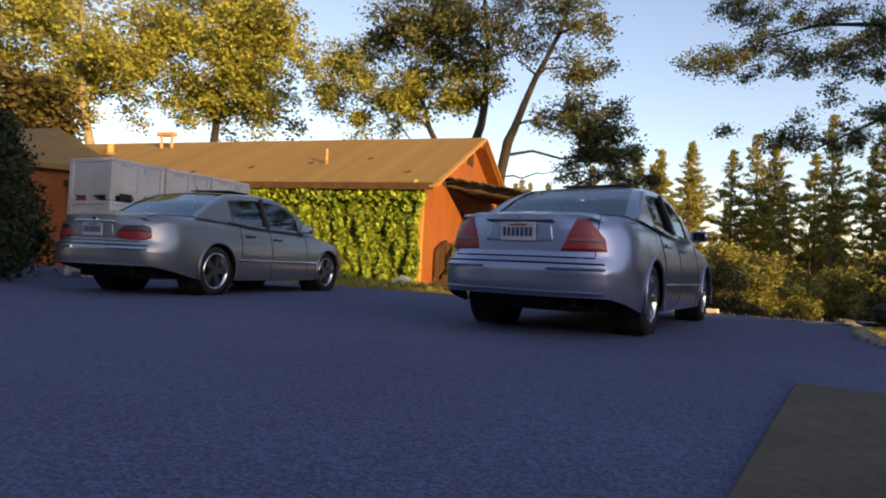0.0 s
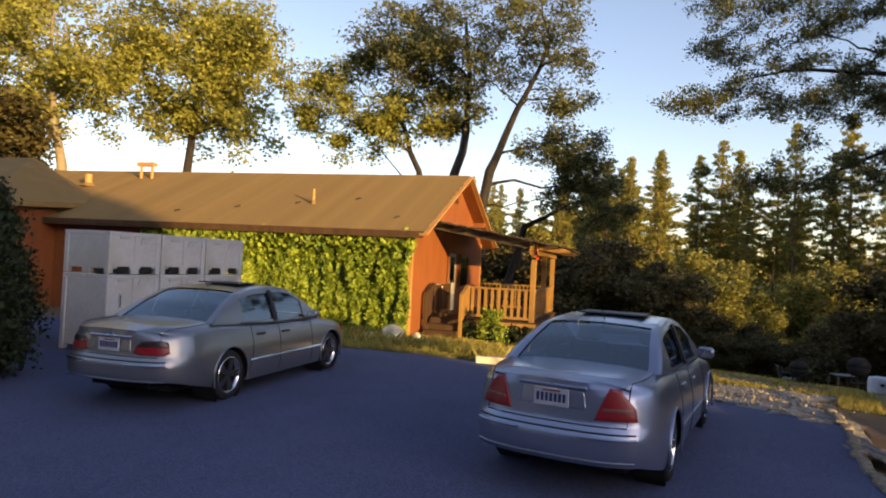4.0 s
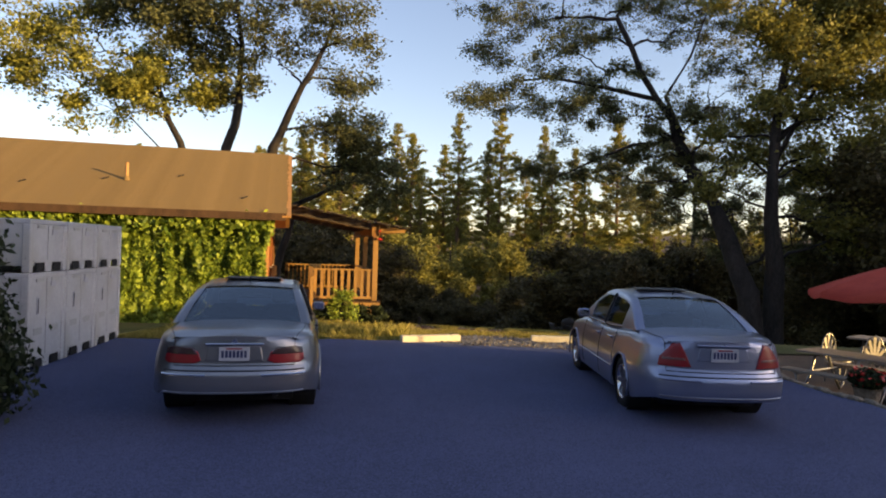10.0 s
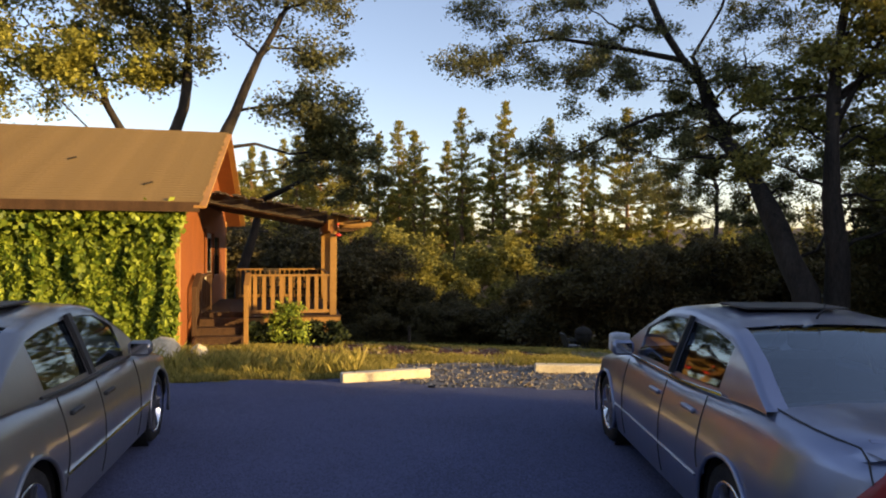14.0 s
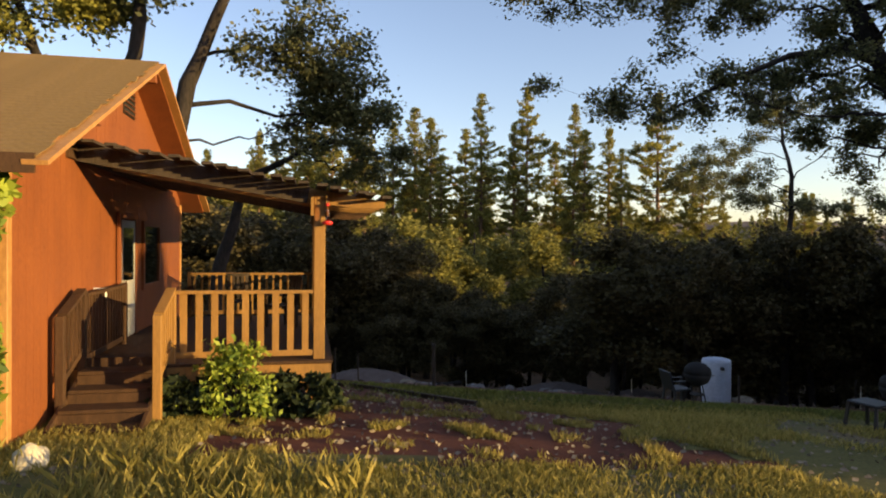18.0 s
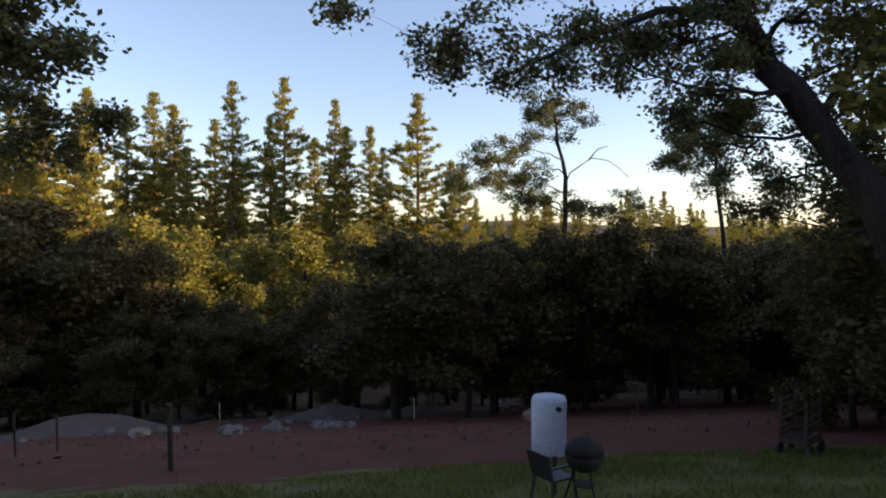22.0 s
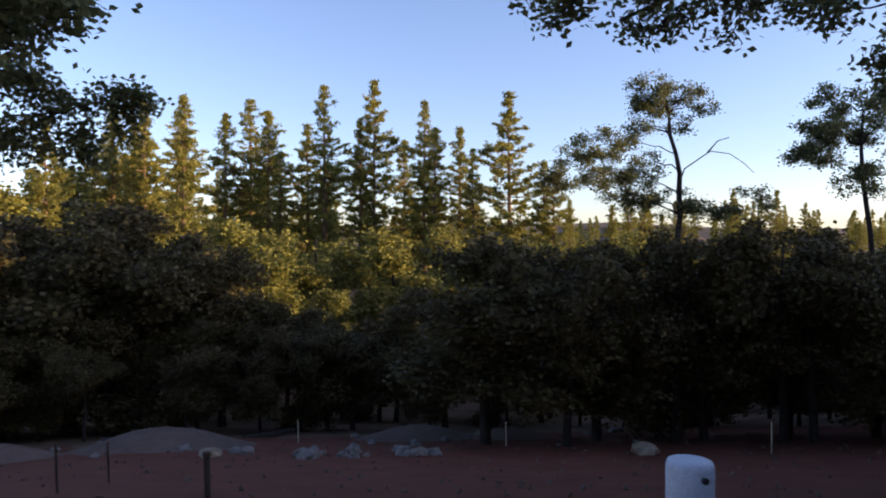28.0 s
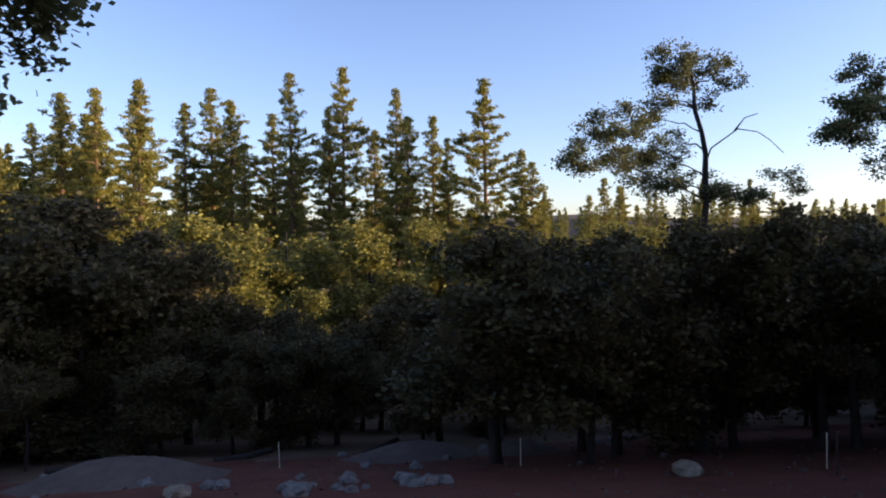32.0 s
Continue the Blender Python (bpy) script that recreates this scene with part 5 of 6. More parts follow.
def lawn_chair(x, y, turn, tall=True):
    lc = thing("lawn_chair", pose(x, y, land(x, y), 0, 0, turn), "dark low plastic lawn chair beside a barbecue" if tall else "dark low plastic stool beside a barbecue", "chair", "lawn chairs")
    part("seat", boxed(-0.24, 0.24, -0.22, 0.22, 0.38, 0.42, 0.015), M["blacktrim"], lc)
    if tall:
        part("backrest", bar(bmesh.new(), (0, 0.22, 0.42), (0, 0.33, 0.80), 0.46, 0.035, (0, 1, 0)), M["blacktrim"], lc)
    for sx in (-0.21, 0.21):
        for sy in (-0.2, 0.2):
            part("leg", bar(bmesh.new(), (sx, sy, 0.40), (sx * 1.15, sy * 1.25, 0.0), 0.045, 0.03, (0, 1, 0)), M["blacktrim"], lc)
        if not tall:
            continue
        part("arm", boxed(sx - 0.03, sx + 0.03, -0.24, 0.26, 0.58, 0.605, 0.008), M["blacktrim"], lc)
        part("arm_post", boxed(sx - 0.02, sx + 0.02, -0.22, -0.18, 0.42, 0.58), M["blacktrim"], lc)


barbecue(2.12, 25.6, 0, 0.92)
lawn_chair(1.85, 26.0, 100)
barbecue(3.15, 20.95, 40, 0.82)
lawn_chair(2.85, 21.1, 110, False)

# ---- shrubs and plants ----
def shrub(name, x, y, rx, ry, h, mat, size, n, label, seed, z=None, category="shrub"):
    rng = np.random.default_rng(seed)
    ob = thing(name, Matrix.Translation((x, y, land(x, y) if z is None else z)), label, category)
    bm = bmesh.new()
    hubs = []
    for k in range(max(10, n // 70)):
        d = ball(rng, 1)[0]
        f = rng.uniform(0.08, 1.0)
        w = (1 - f) ** 0.45 * 1.0 + 0.1
        p = Vector((d[0] * rx * w, d[1] * ry * w, h * f))
        rod(bm, [(d[0] * 0.1, d[1] * 0.1, 0), (p.x * 0.5, p.y * 0.5, p.z * 0.6), p], [0.03, 0.018, 0.006], 4)
        hubs.append(tuple(p))
    part("stems", bm, M["bark"], ob)
    at = np.repeat(np.array(hubs), n // len(hubs), 0)
    at = at + rng.normal(size=at.shape) * (0.085 * rx + 0.03, 0.085 * ry + 0.03, 0.05 * h)
    at[:, 2] = np.abs(at[:, 2])
    mesh_object("leaves", quad_mesh("leaves", leaves(rng, at, size, 1.2, 2.0)), mat, ob)
    return ob


shrub("juniper_shrub", -9.3, 7.15, 1.05, 1.1, 2.55, M["cedar"], 0.05, 42000, "dense dark green juniper shrub beside the bins", 1)
shrub("juniper_shrub", -12.8, 9.5, 1.25, 1.2, 2.9, M["cedar"], 0.06, 26000, "dense dark green juniper shrub beside the bins", 8)
shrub("juniper_shrub", -11.3, 7.6, 1.2, 1.2, 2.7, M["cedar"], 0.06, 26000, "dense dark green juniper shrub beside the bins", 2)
pl = HOUSE @ Vector((1.65, 1.75, 0))
shrub("flowering_bush", pl.x, pl.y, 0.8, 0.32, 1.0, M["vine"], 0.045, 2300, "leafy light green bush against the porch railing", 3)
# dark bushes also stand in for the shadow on the ground here
for k in range(5):
    p = HOUSE @ Vector((0.95 + 0.45 * k, 1.9 + 0.1 * (k % 2), 0))
    shrub("low_bush", p.x, p.y, 0.36, 0.3, 0.5, M["cedar"], 0.07, 1500, "low dark bush, part shrub, part shade under the porch edge", 10 + k)
for k, (x, y, s) in enumerate(((-8.0, 17.5, 0.30), (-7.5, 17.9, 0.16), (-8.6, 17.2, 0.14))):
    rk = thing("garden_stone", pose(x, y, land(x, y), 0, 0, 30 * k), "pale sunlit rough block by the vine", "stone", "garden stones")
    bm = bmesh.new()
    bmesh.ops.create_icosphere(bm, subdivisions=3, radius=s)
    for v in bm.verts:
        v.co *= 1 + 0.28 * noise.noise(v.co * 3.5 / s * 0.4 + Vector((k, 0, 0)))
        v.co.z = max(v.co.z * 0.9 + s * 0.4, -0.03)
    part("stone", bm, M["palepaint"], rk)

# grass on the lawn
def blades(name, n, area, seed, hmin, hmax, label, mat="grass"):
    rng = np.random.default_rng(seed)
    x0, x1, y0, y1 = area
    pts = []
    while len(pts) < n:
        x, y = rng.uniform(x0, x1), rng.uniform(y0, y1)
        if (in_lawn(x, y) or (on_path(x, y) and wave(x, y, 2.1) > 0.22)) and noise.noise((x * 0.9, y * 0.9, 2)) + noise.noise((x * 0.3, y * 0.3, 8)) > rng.uniform(-0.7, 0.5):
            pts.append((x, y, land(x, y)))
    p = np.array(pts)
    h = rng.uniform(hmin, hmax, n)[:, None]
    a = rng.uniform(0, 6.283, n)
    side = np.stack([np.cos(a), np.sin(a), 0 * a], 1) * rng.uniform(0.0035, 0.0075, n)[:, None]
    lean = np.stack([rng.normal(size=n), rng.normal(size=n), 0 * a], 1) * h * 0.35
    up = np.array([[0, 0, 1.0]]) * h
    q = np.stack([p - side, p + side, p + side * 0.7 + lean * 0.4 + up * 0.6, p + lean + up], 1)
    ob = mesh_object(name, quad_mesh(name, q), M[mat])
    return tagged(ob, label, "grass", kind="stuff")


blades("grass", 170000, (-10, 3, 13.6, 23), 61, 0.03, 0.10, "uneven half-dry grass blades on the lawn")
blades("far_grass", 56000, (-8, 16, 22, 31), 62, 0.05, 0.16, "short grass on the sloping lawn", "greengrass")
blades("tall_grass", 3000, (-9.8, -4.2, 15.2, 18), 63, 0.12, 0.30, "tall seeding grass stalks below the vine")
# timber edging between lawn and dirt
eg = thing("lawn_edging", pose(0, 0, 0), "dark weathered timber edging between lawn and dirt", "edging")
ends = [Vector((x, y, land(x, y) + 0.02)) for x, y in ((-6.1, 26.7), (-5.3, 25.6), (-4.3, 24.2), (-3.55, 23.15), (-2.9, 22.3))]
for p, q in zip(ends, ends[1:]):
    part("timber", bar(bmesh.new(), p, p.lerp(q, 0.985), 0.09, 0.12), M["darkwood"], eg)
# loose stones on the strip
rng = np.random.default_rng(9)
bm = bmesh.new()
cnt = 0
while cnt < 1300:
    x, y = rng.uniform(-3.6, 2.4), rng.uniform(12.6, 17)
    if in_stones(x, y) and x < 0.9 + rng.normal() * 0.4:
        s = rng.uniform(0.012, 0.045)
        m4 = Matrix.LocRotScale((x, y, land(x, y) + s * 0.3), Euler(rng.uniform(0, 6, 3)), (s, s * 0.8, s * 0.6))
        vs = [bm.verts.new(m4 @ Vector(v)) for v in ((1, 0, 0), (-1, 0, 0), (0, 1, 0), (0, -1, 0), (0.1, 0, 1), (0, 0.1, -1))]
        for f in ((0, 2, 4), (2, 1, 4), (1, 3, 4), (3, 0, 4), (2, 0, 5), (1, 2, 5), (3, 1, 5), (0, 3, 5)):
            bm.faces.new([vs[i] for i in f])
        cnt += 1
o = part("loose_stones", bm, M["palestone"], None, "loose grey crushed stones")
tagged(o, category="stones", kind="stuff")

# fallen leaves on lawn and dirt
rng = np.random.default_rng(19)
at = np.stack([rng.uniform(-9, 2.5, 5200), rng.uniform(14, 26, 5200), np.zeros(5200)], 1)
at = np.array([(x, y, land(x, y) + 0.015) for x, y, _ in at if not in_lot(x, y)])
o = mesh_object("fallen_leaves", quad_mesh("fallen_leaves", leaves(rng, at, 0.05, 0.15, 1.4)), M["edgestone"])
tagged(o, "dry brown leaves lying on grass and dirt", "leaves", kind="stuff")
# clods and litter of the dirt yard
bm = bmesh.new()
for k in range(900):
    x, y = rng.uniform(-22, 26), 33 + 27 * rng.uniform(0, 1) ** 0.8
    s = rng.uniform(0.03, 0.11)
    m4 = Matrix.LocRotScale((x, y, land(x, y) + s * 0.2), Euler(rng.uniform(0, 6, 3)), (s * 1.4, s, s * 0.6))
    vs = [bm.verts.new(m4 @ Vector(v)) for v in ((1, 0, 0), (-1, 0, 0), (0, 1, 0), (0, -1, 0), (0.1, 0, 1), (0, 0.1, -1))]
    for f in ((0, 2, 4), (2, 1, 4), (1, 3, 4), (3, 0, 4), (2, 0, 5), (1, 2, 5), (3, 1, 5), (0, 3, 5)):
        bm.faces.new([vs[i] for i in f])
o = part("dirt_clods", bm, M["heap"], None, "scattered clods and small stones on bare dirt")
tagged(o, category="clods", kind="stuff")

# ---- far yard ----
tank = thing("water_tank", pose(5.2, 31.6, land(5.2, 31.6), 0, 0, -20) @ Matrix.Scale(1.12, 4), "tall white plastic tank with a dark spout", "tank")
part("body", rod(bmesh.new(), [(0, 0, 0), (0, 0, 0.04), (0, 0, 1.25), (0, 0, 1.33), (0, 0, 1.36)], [0.36, 0.385, 0.385, 0.36, 0.25], 28), M["tankwhite"], tank, soft=True)
for z in (0.35, 0.75, 1.1):
    part("hoop", rod(bmesh.new(), [(0, 0, z), (0, 0, z + 0.03)], 0.392, 28), M["tankwhite"], tank)
part("spout", rod(bmesh.new(), [(0.12, -0.36, 1.14), (0.14, -0.42, 1.14)], 0.055, 12), M["blacktrim"], tank, "dark round spout")
def stake(x, y, h, r, mat, label, top=None):
    s = thing("fence_post", pose(x, y, land(x, y), 1.5, -1, 0), label, "post", "fence posts")
    part("shaft", rod(bmesh.new(), [(0, 0, -0.2), (0, 0, h)], r, 7), mat, s)
    part("head", rod(bmesh.new(), [(0, 0, h - 0.05), (0, 0, h + 0.015)], r * 1.25, 7), mat, s)


stake(-3.48, 34.55, 1.6, 0.065, M["darkwood"], "dark wooden fence post")
for x, y, h in ((-7.7, 40.0, 1.3), (-6.9, 41.9, 1.2), (17.7, 43.8, 1.6), (-12.5, 44, 1.3), (6.6, 33.0, 1.0)):
    stake(x, y, h, 0.035, M["darkwood"], "thin dark fence stake")
for x, y, h in ((19.1, 45.5, 1.4), (9, 52, 1.2), (-1, 57, 1.2)):
    stake(x, y, h, 0.025, M["palepaint"], "thin pale survey stake")
for x, y, r, h in ((-7.6, 56.5, 5.2, 1.0), (5.8, 58, 4.4, 0.8), (11, 57, 3, 0.6), (-15, 55, 4, 0.8)):
    md = thing("dirt_mound", Matrix.Translation((x, y, land(x, y))), "low mound of loose grey-brown dirt", "mound", "dirt mounds")
    bm = bmesh.new()
    rings = []
    for i in range(9):
        f = i / 8
        rings.append([bm.verts.new((r * f * math.cos(a) * (1 + 0.12 * noise.noise((math.cos(a) * 2, math.sin(a) * 2, x))), 0.7 * r * f * math.sin(a),
                                    h * (0.5 + 0.5 * math.cos(math.pi * f)) ** 0.8 + 0.12 * noise.noise((f * 5, a * 2, y)) * (1 - f) + land(x + r * f * math.cos(a), y + 0.7 * r * f * math.sin(a)) - land(x, y) - 0.1 * f)) for a in np.linspace(0, 2 * math.pi, 28, endpoint=False)])
    for p, q in zip(rings, rings[1:]):
        for k in range(28):
            bm.faces.new((p[k], q[k], q[(k + 1) % 28], p[(k + 1) % 28]))
    bmesh.ops.recalc_face_normals(bm, faces=bm.faces)
    part("soil", bm, M["heap"], md, soft=True)
rng = np.random.default_rng(77)
def boulder(x, y, s, mat, label, seed):
    rk = thing("rock", pose(x, y, land(x, y), 0, 0, 50 * seed), label, "rock", "yard rocks")
    bm = bmesh.new()
    bmesh.ops.create_icosphere(bm, subdivisions=2, radius=s)
    for v in bm.verts:
        v.co *= 1 + 0.5 * noise.noise(v.co / s * 1.3 + Vector((seed, 0, 0)))
        v.co.z = v.co.z * 0.7 + s * 0.3
    part("stone", bm, mat, rk)


for k in range(26):
    x, y = rng.uniform(-1.5, 4.8), rng.uniform(48.6, 51)
    boulder(x, y, rng.uniform(0.12, 0.42), M["palestone"], "broken grey rock in a rubble pile", k)
for k in range(30):
    boulder(rng.uniform(-16, 24), rng.uniform(51, 60), rng.uniform(0.12, 0.35), M["palestone"], "grey field rock at the yard's edge", 40 + k)
boulder(13.5, 46.6, 0.55, M["edgestone"], "rounded brown rock on the dirt", 90)
boulder(-4.9, 50.5, 0.45, M["edgestone"], "rounded brown rock on the dirt", 91)
for k in range(4):
    lg = thing("log", pose(-10 + 7.5 * k, 61 + 0.6 * k, land(-10 + 7.5 * k, 61 + 0.6 * k) + 0.15, 0, 90, 20 * k), "fallen grey log below the trees", "log", "fallen logs")
    part("bark", rod(bmesh.new(), [(0, 0, -1.6), (0.05, 0, 0), (0, 0.05, 1.5)], [0.2, 0.18, 0.14], 9), M["bark"], lg)

def crate_stack(x, y, turn):
    """Slatted wooden crates stacked on a low dark cart."""
    st = thing("crate_stack", pose(x, y, land(x, y), 0, 0, turn) @ Matrix.Scale(0.85, 4), "grey slatted crates stacked on a dark cart at the yard's edge", "crates")
    part("cart_bed", boxed(-0.55, 0.55, -0.35, 0.35, 0.38, 0.46, 0.01), M["darkwood"], st)
    for sx in (-0.42, 0.42):
        for sy in (-0.37, 0.37):
            part("cart_wheel", rod(bmesh.new(), [(sx, sy - 0.03, 0.2), (sx, sy + 0.03, 0.2)], 0.2, 14), M["blacktrim"], st)
    for tier in range(3):
        z = 0.47 + 0.36 * tier
        for sx in (-0.5, 0.5):
            for sy in (-0.3, 0.3):
                part("crate_post", boxed(sx - 0.03, sx + 0.03, sy - 0.03, sy + 0.03, z, z + 0.34), M["darkwood"], st)
        for sy in (-0.345, 0.345):
            for k in range(2):
                part("crate_slat", boxed(-0.53, 0.53, sy - 0.012, sy + 0.012, z + 0.03 + 0.17 * k, z + 0.10 + 0.17 * k, 0.004), M["darkwood" if tier == 1 else "dimwood"], st)


crate_stack(9.7, 28.2, 20)
# ---- trees ----
def filled(lobes, n, seed, size=0.75, reach=5.0):
    """More and smaller lobes between the neighbouring ones of a crown."""
    r = np.random.default_rng(seed)
    out = list(lobes)
    while len(out) < len(lobes) + n:
        a, b = (lobes[int(k)] for k in r.integers(0, len(lobes), 2))
        if a is not b and math.dist(a[:3], b[:3]) < reach:
            f = r.uniform(0.3, 0.7)
            rad = min(a[3], b[3])
            out.append(tuple(float(a[k] + (b[k] - a[k]) * f + r.normal() * 0.45 * rad) for k in range(3)) + (float(rad * size * r.uniform(0.7, 1.2)),))
    return out


# the leaning oak: its long low limb, hanging sprays, side limbs and top
LIMB = [(0.4, 27.6, 5.2, 0.4), (1.2, 28.3, 5.3, 0.45), (1.3, 27, 5.2, 0.45), (2.4, 28.3, 5.3, 0.45), (2.5, 27.3, 5.5, 0.5), (3, 27.5, 5.2, 0.45), (4, 28.1, 6, 0.55), (4.1, 27.5, 5.3, 0.5), (4.8, 27.7, 5.9, 0.6), (4.6, 26.8, 5.1, 0.4),
        (4.5, 28, 6.4, 0.6), (5.8, 27.7, 6.1, 0.55), (6, 27.3, 5.5, 0.45), (7.3, 28.1, 6.3, 0.5), (-1, 27.3, 5.6, 0.3), (1.1, 27.5, 5.9, 0.4)]
HANG = [(7, 28.3, 4.2, 0.4, 0.8, 0.6), (7.6, 28.4, 3.7, 0.35, 0.8, 0.6), (8.8, 29, 4.7, 0.42, 0.8, 0.6), (8.5, 28.1, 3.9, 0.4, 0.8, 0.6), (9.6, 28.7, 3.2, 0.5), (9, 28.9, 3, 0.45), (7.2, 28.2, 4.7, 0.3, 0.8, 0.6), (6.9, 28.1, 5.2, 0.35)]
SIDE = [(8.7, 26.4, 5.6, 0.7), (10.3, 26.7, 4.9, 0.8), (11.1, 27.8, 6.9, 0.9), (12.2, 27.4, 6.6, 0.9), (9.6, 26.4, 4.1, 0.6), (9.6, 27.1, 3.2, 0.6), (8.8, 27.2, 2.4, 0.6), (10.4, 26.5, 3.1, 0.8), (13.4, 27.7, 4.4, 0.9), (11.7, 26.4, 2.3, 0.9)]
MIDC = [(-1.2, 27.9, 8.5, 0.8), (0.1, 27.5, 8.6, 0.8), (1.4, 27.7, 8, 0.8), (2.4, 26.5, 7.9, 0.9), (4.3, 27.6, 8, 0.8), (6.1, 28.3, 7.9, 1.0), (6.6, 27.1, 8.2, 0.95), (7.5, 26.5, 7.4, 0.9), (5.5, 28.2, 6.6, 0.65), (2.2, 27.7, 6.9, 0.55), (6.1, 26.7, 6.4, 0.6), (9.2, 27.6, 8.4, 0.95)]
TOP = [(-0.9, 29.8, 13.2, 1.3), (0, 28.5, 11.5, 1.4), (-0.6, 29.9, 10.8, 1.2), (-1.6, 27.2, 8.3, 1.1), (0.1, 28.8, 8.7, 1.35), (1.5, 28.1, 9.4, 1.4), (1.4, 29.4, 12.3, 1.7), (2.3, 27.5, 10.5, 1.3), (3.9, 29.6, 9.6, 1.3), (2.9, 28.6, 8.3, 0.9), (4.4, 29.7, 12.6, 1.7), (5.1, 28.4, 9.9, 1.1),
       (5.5, 28.3, 13.2, 1.35), (7.5, 29.4, 11.9, 1.25), (8.3, 30, 13.7, 1.7), (8.7, 28.1, 10, 1.3), (10.5, 29.9, 12.5, 1.7), (9.2, 29.8, 8.6, 1.2), (9.7, 27.5, 7.4, 1.1), (10.9, 28.8, 9.8, 1.3), (2.6, 29.1, 14.9, 1.8), (6, 29.8, 16, 2.1), (8.9, 29, 15.5, 2.1)]
tree("oak_tree", [(9.0, 24.3, -1.9), (8.75, 24.6, 0.6), (8.32, 25.3, 2.5), (8.12, 26.1, 3.8), (7.66, 26.8, 5.2), (7.52, 27.3, 6.1), (6.9, 27.7, 7.8), (5.6, 28, 9.8), (4.6, 28.3, 12.2)], 0.43, filled([(*q, 0.7, 0.72) for q in LIMB + MIDC] + HANG + SIDE + TOP, 30, 15, 0.7, 4.0), M["oakleaf"], 0.066, M["bark"],
     "big leaning oak with dark hanging leafy limbs", 5, 0.95, "oaks", clump=27, spray=0.6, twiggy=0.9, bare=
     [[(7.55, 27.2, 6.2), (6.4, 27.5, 6.75), (5.1, 27.5, 6.6), (3.7, 27.6, 6.0), (2.5, 27.7, 5.4), (1.5, 27.6, 4.9)],
      [(7.3, 27.4, 6.9), (6.8, 28.3, 8.9), (8.0, 28.6, 10.8), (8.9, 29, 13)], [(6.4, 27.8, 8.6), (4.2, 28.4, 9.2), (1.8, 28.6, 9.6), (0.2, 28.8, 9.4)], [(7.9, 26.3, 4.6), (9.0, 26.6, 5.6), (10.6, 27, 6.6)]])
UPR = [(11.9, 25.9, 12.2, 1.7), (13.4, 25.9, 11.3, 1.7), (9.8, 25, 11.3, 1.4), (13.8, 24.4, 11.5, 1.6), (11.1, 23.7, 9, 1.35), (13.4, 24.7, 8.9, 1.6), (8.4, 24.7, 12, 1.4), (9.7, 23.6, 9.3, 1.15), (11.6, 23.6, 7.3, 1.35), (15.5, 26.5, 7.2, 1.5), (9, 25.5, 5.9, 1.0), (7.5, 24.2, 4.5, 0.8),
       (11, 24.8, 5.9, 0.9), (14.5, 26.4, 5.5, 1.5), (7.9, 26.2, 6.9, 0.8), (12.7, 26, 14.2, 1.9), (14.4, 24.7, 13.5, 1.8), (10.1, 25, 13.6, 1.6), (16.2, 25.5, 9.7, 1.9), (15, 23.7, 6.3, 1.7), (11.6, 24.2, 3.6, 1.1), (13.2, 24.5, 2.6, 1.2)]
tree("oak_tree", [(9.75, 24.5, -2.2), (9.71, 24.5, 1.7), (9.54, 24.5, 5.1), (9.7, 24.5, 8.0), (10.35, 24.6, 12.5)], 0.4, filled(UPR, 26, 16), M["woodleaf"], 0.11, M["bark"], "upright oak with a dense olive crown beside the picnic tables", 6, 0.85, "oaks", clump=20, spray=0.65, twiggy=0.6,
     bare=[[(9.6, 24.5, 5.6), (10.8, 24.4, 8.0), (12.2, 24.6, 10.4)], [(9.6, 24.5, 6.4), (11.4, 24.8, 7.8), (13.4, 25, 8.8)]])
O4 = [(-12.1, 29.7, 12.2, 1.6), (-9.7, 29.3, 12.5, 1.8), (-7.7, 29.3, 12.1, 1.8), (-6.4, 29.3, 11.1, 1.3), (-8.8, 30.6, 10.8, 1.4), (-10.8, 29.9, 10.5, 1.1), (-7.1, 29.9, 9.2, 1.2), (-6.5, 29.3, 7.5, 1.0), (-7.8, 30, 6.8, 1.3), (-8.9, 30.6, 14.6, 1.9), (-11.5, 30.3, 14.6, 1.6)]
REACH = [(-7.7, 32.1, 6.5, 0.7), (-6.9, 30.9, 6.4, 0.65), (-6.4, 31.7, 6.6, 0.7), (-5.8, 31.5, 6.6, 0.6), (-5.6, 31.7, 6.1, 0.55), (-5, 30.9, 5.8, 0.4), (-6, 30.9, 5.7, 0.5), (-6.6, 31, 5.7, 0.6), (-7.4, 32.2, 6, 0.65), (-5.8, 31.2, 5.4, 0.4), (-7.7, 31.6, 5.5, 0.55), (-7, 32.2, 7.5, 0.8), (-5.9, 31.8, 7.5, 0.7), (-7.6, 31.1, 7.1, 0.7), (-7.9, 31.4, 5, 0.5)]
tree("oak_tree", [(-11.2, 29.6, -1), (-10.9, 29.6, 3), (-10.3, 29.6, 6.2), (-9.6, 29.6, 7.9), (-8.64, 29.6, 9.8), (-7.7, 29.6, 12)], 0.3, filled(O4 + REACH, 11, 14), M["oakleaf"], 0.095, M["bark"], "tall open-crowned oak behind the house", 4, 0.75, "oaks", clump=17, spray=0.6, twiggy=1.0, bare=[[(-10.4, 29.6, 5.6), (-9.4, 30.4, 5.9), (-8.2, 31, 5.6), (-7, 31.3, 5.8), (-5.8, 31.4, 6)]])
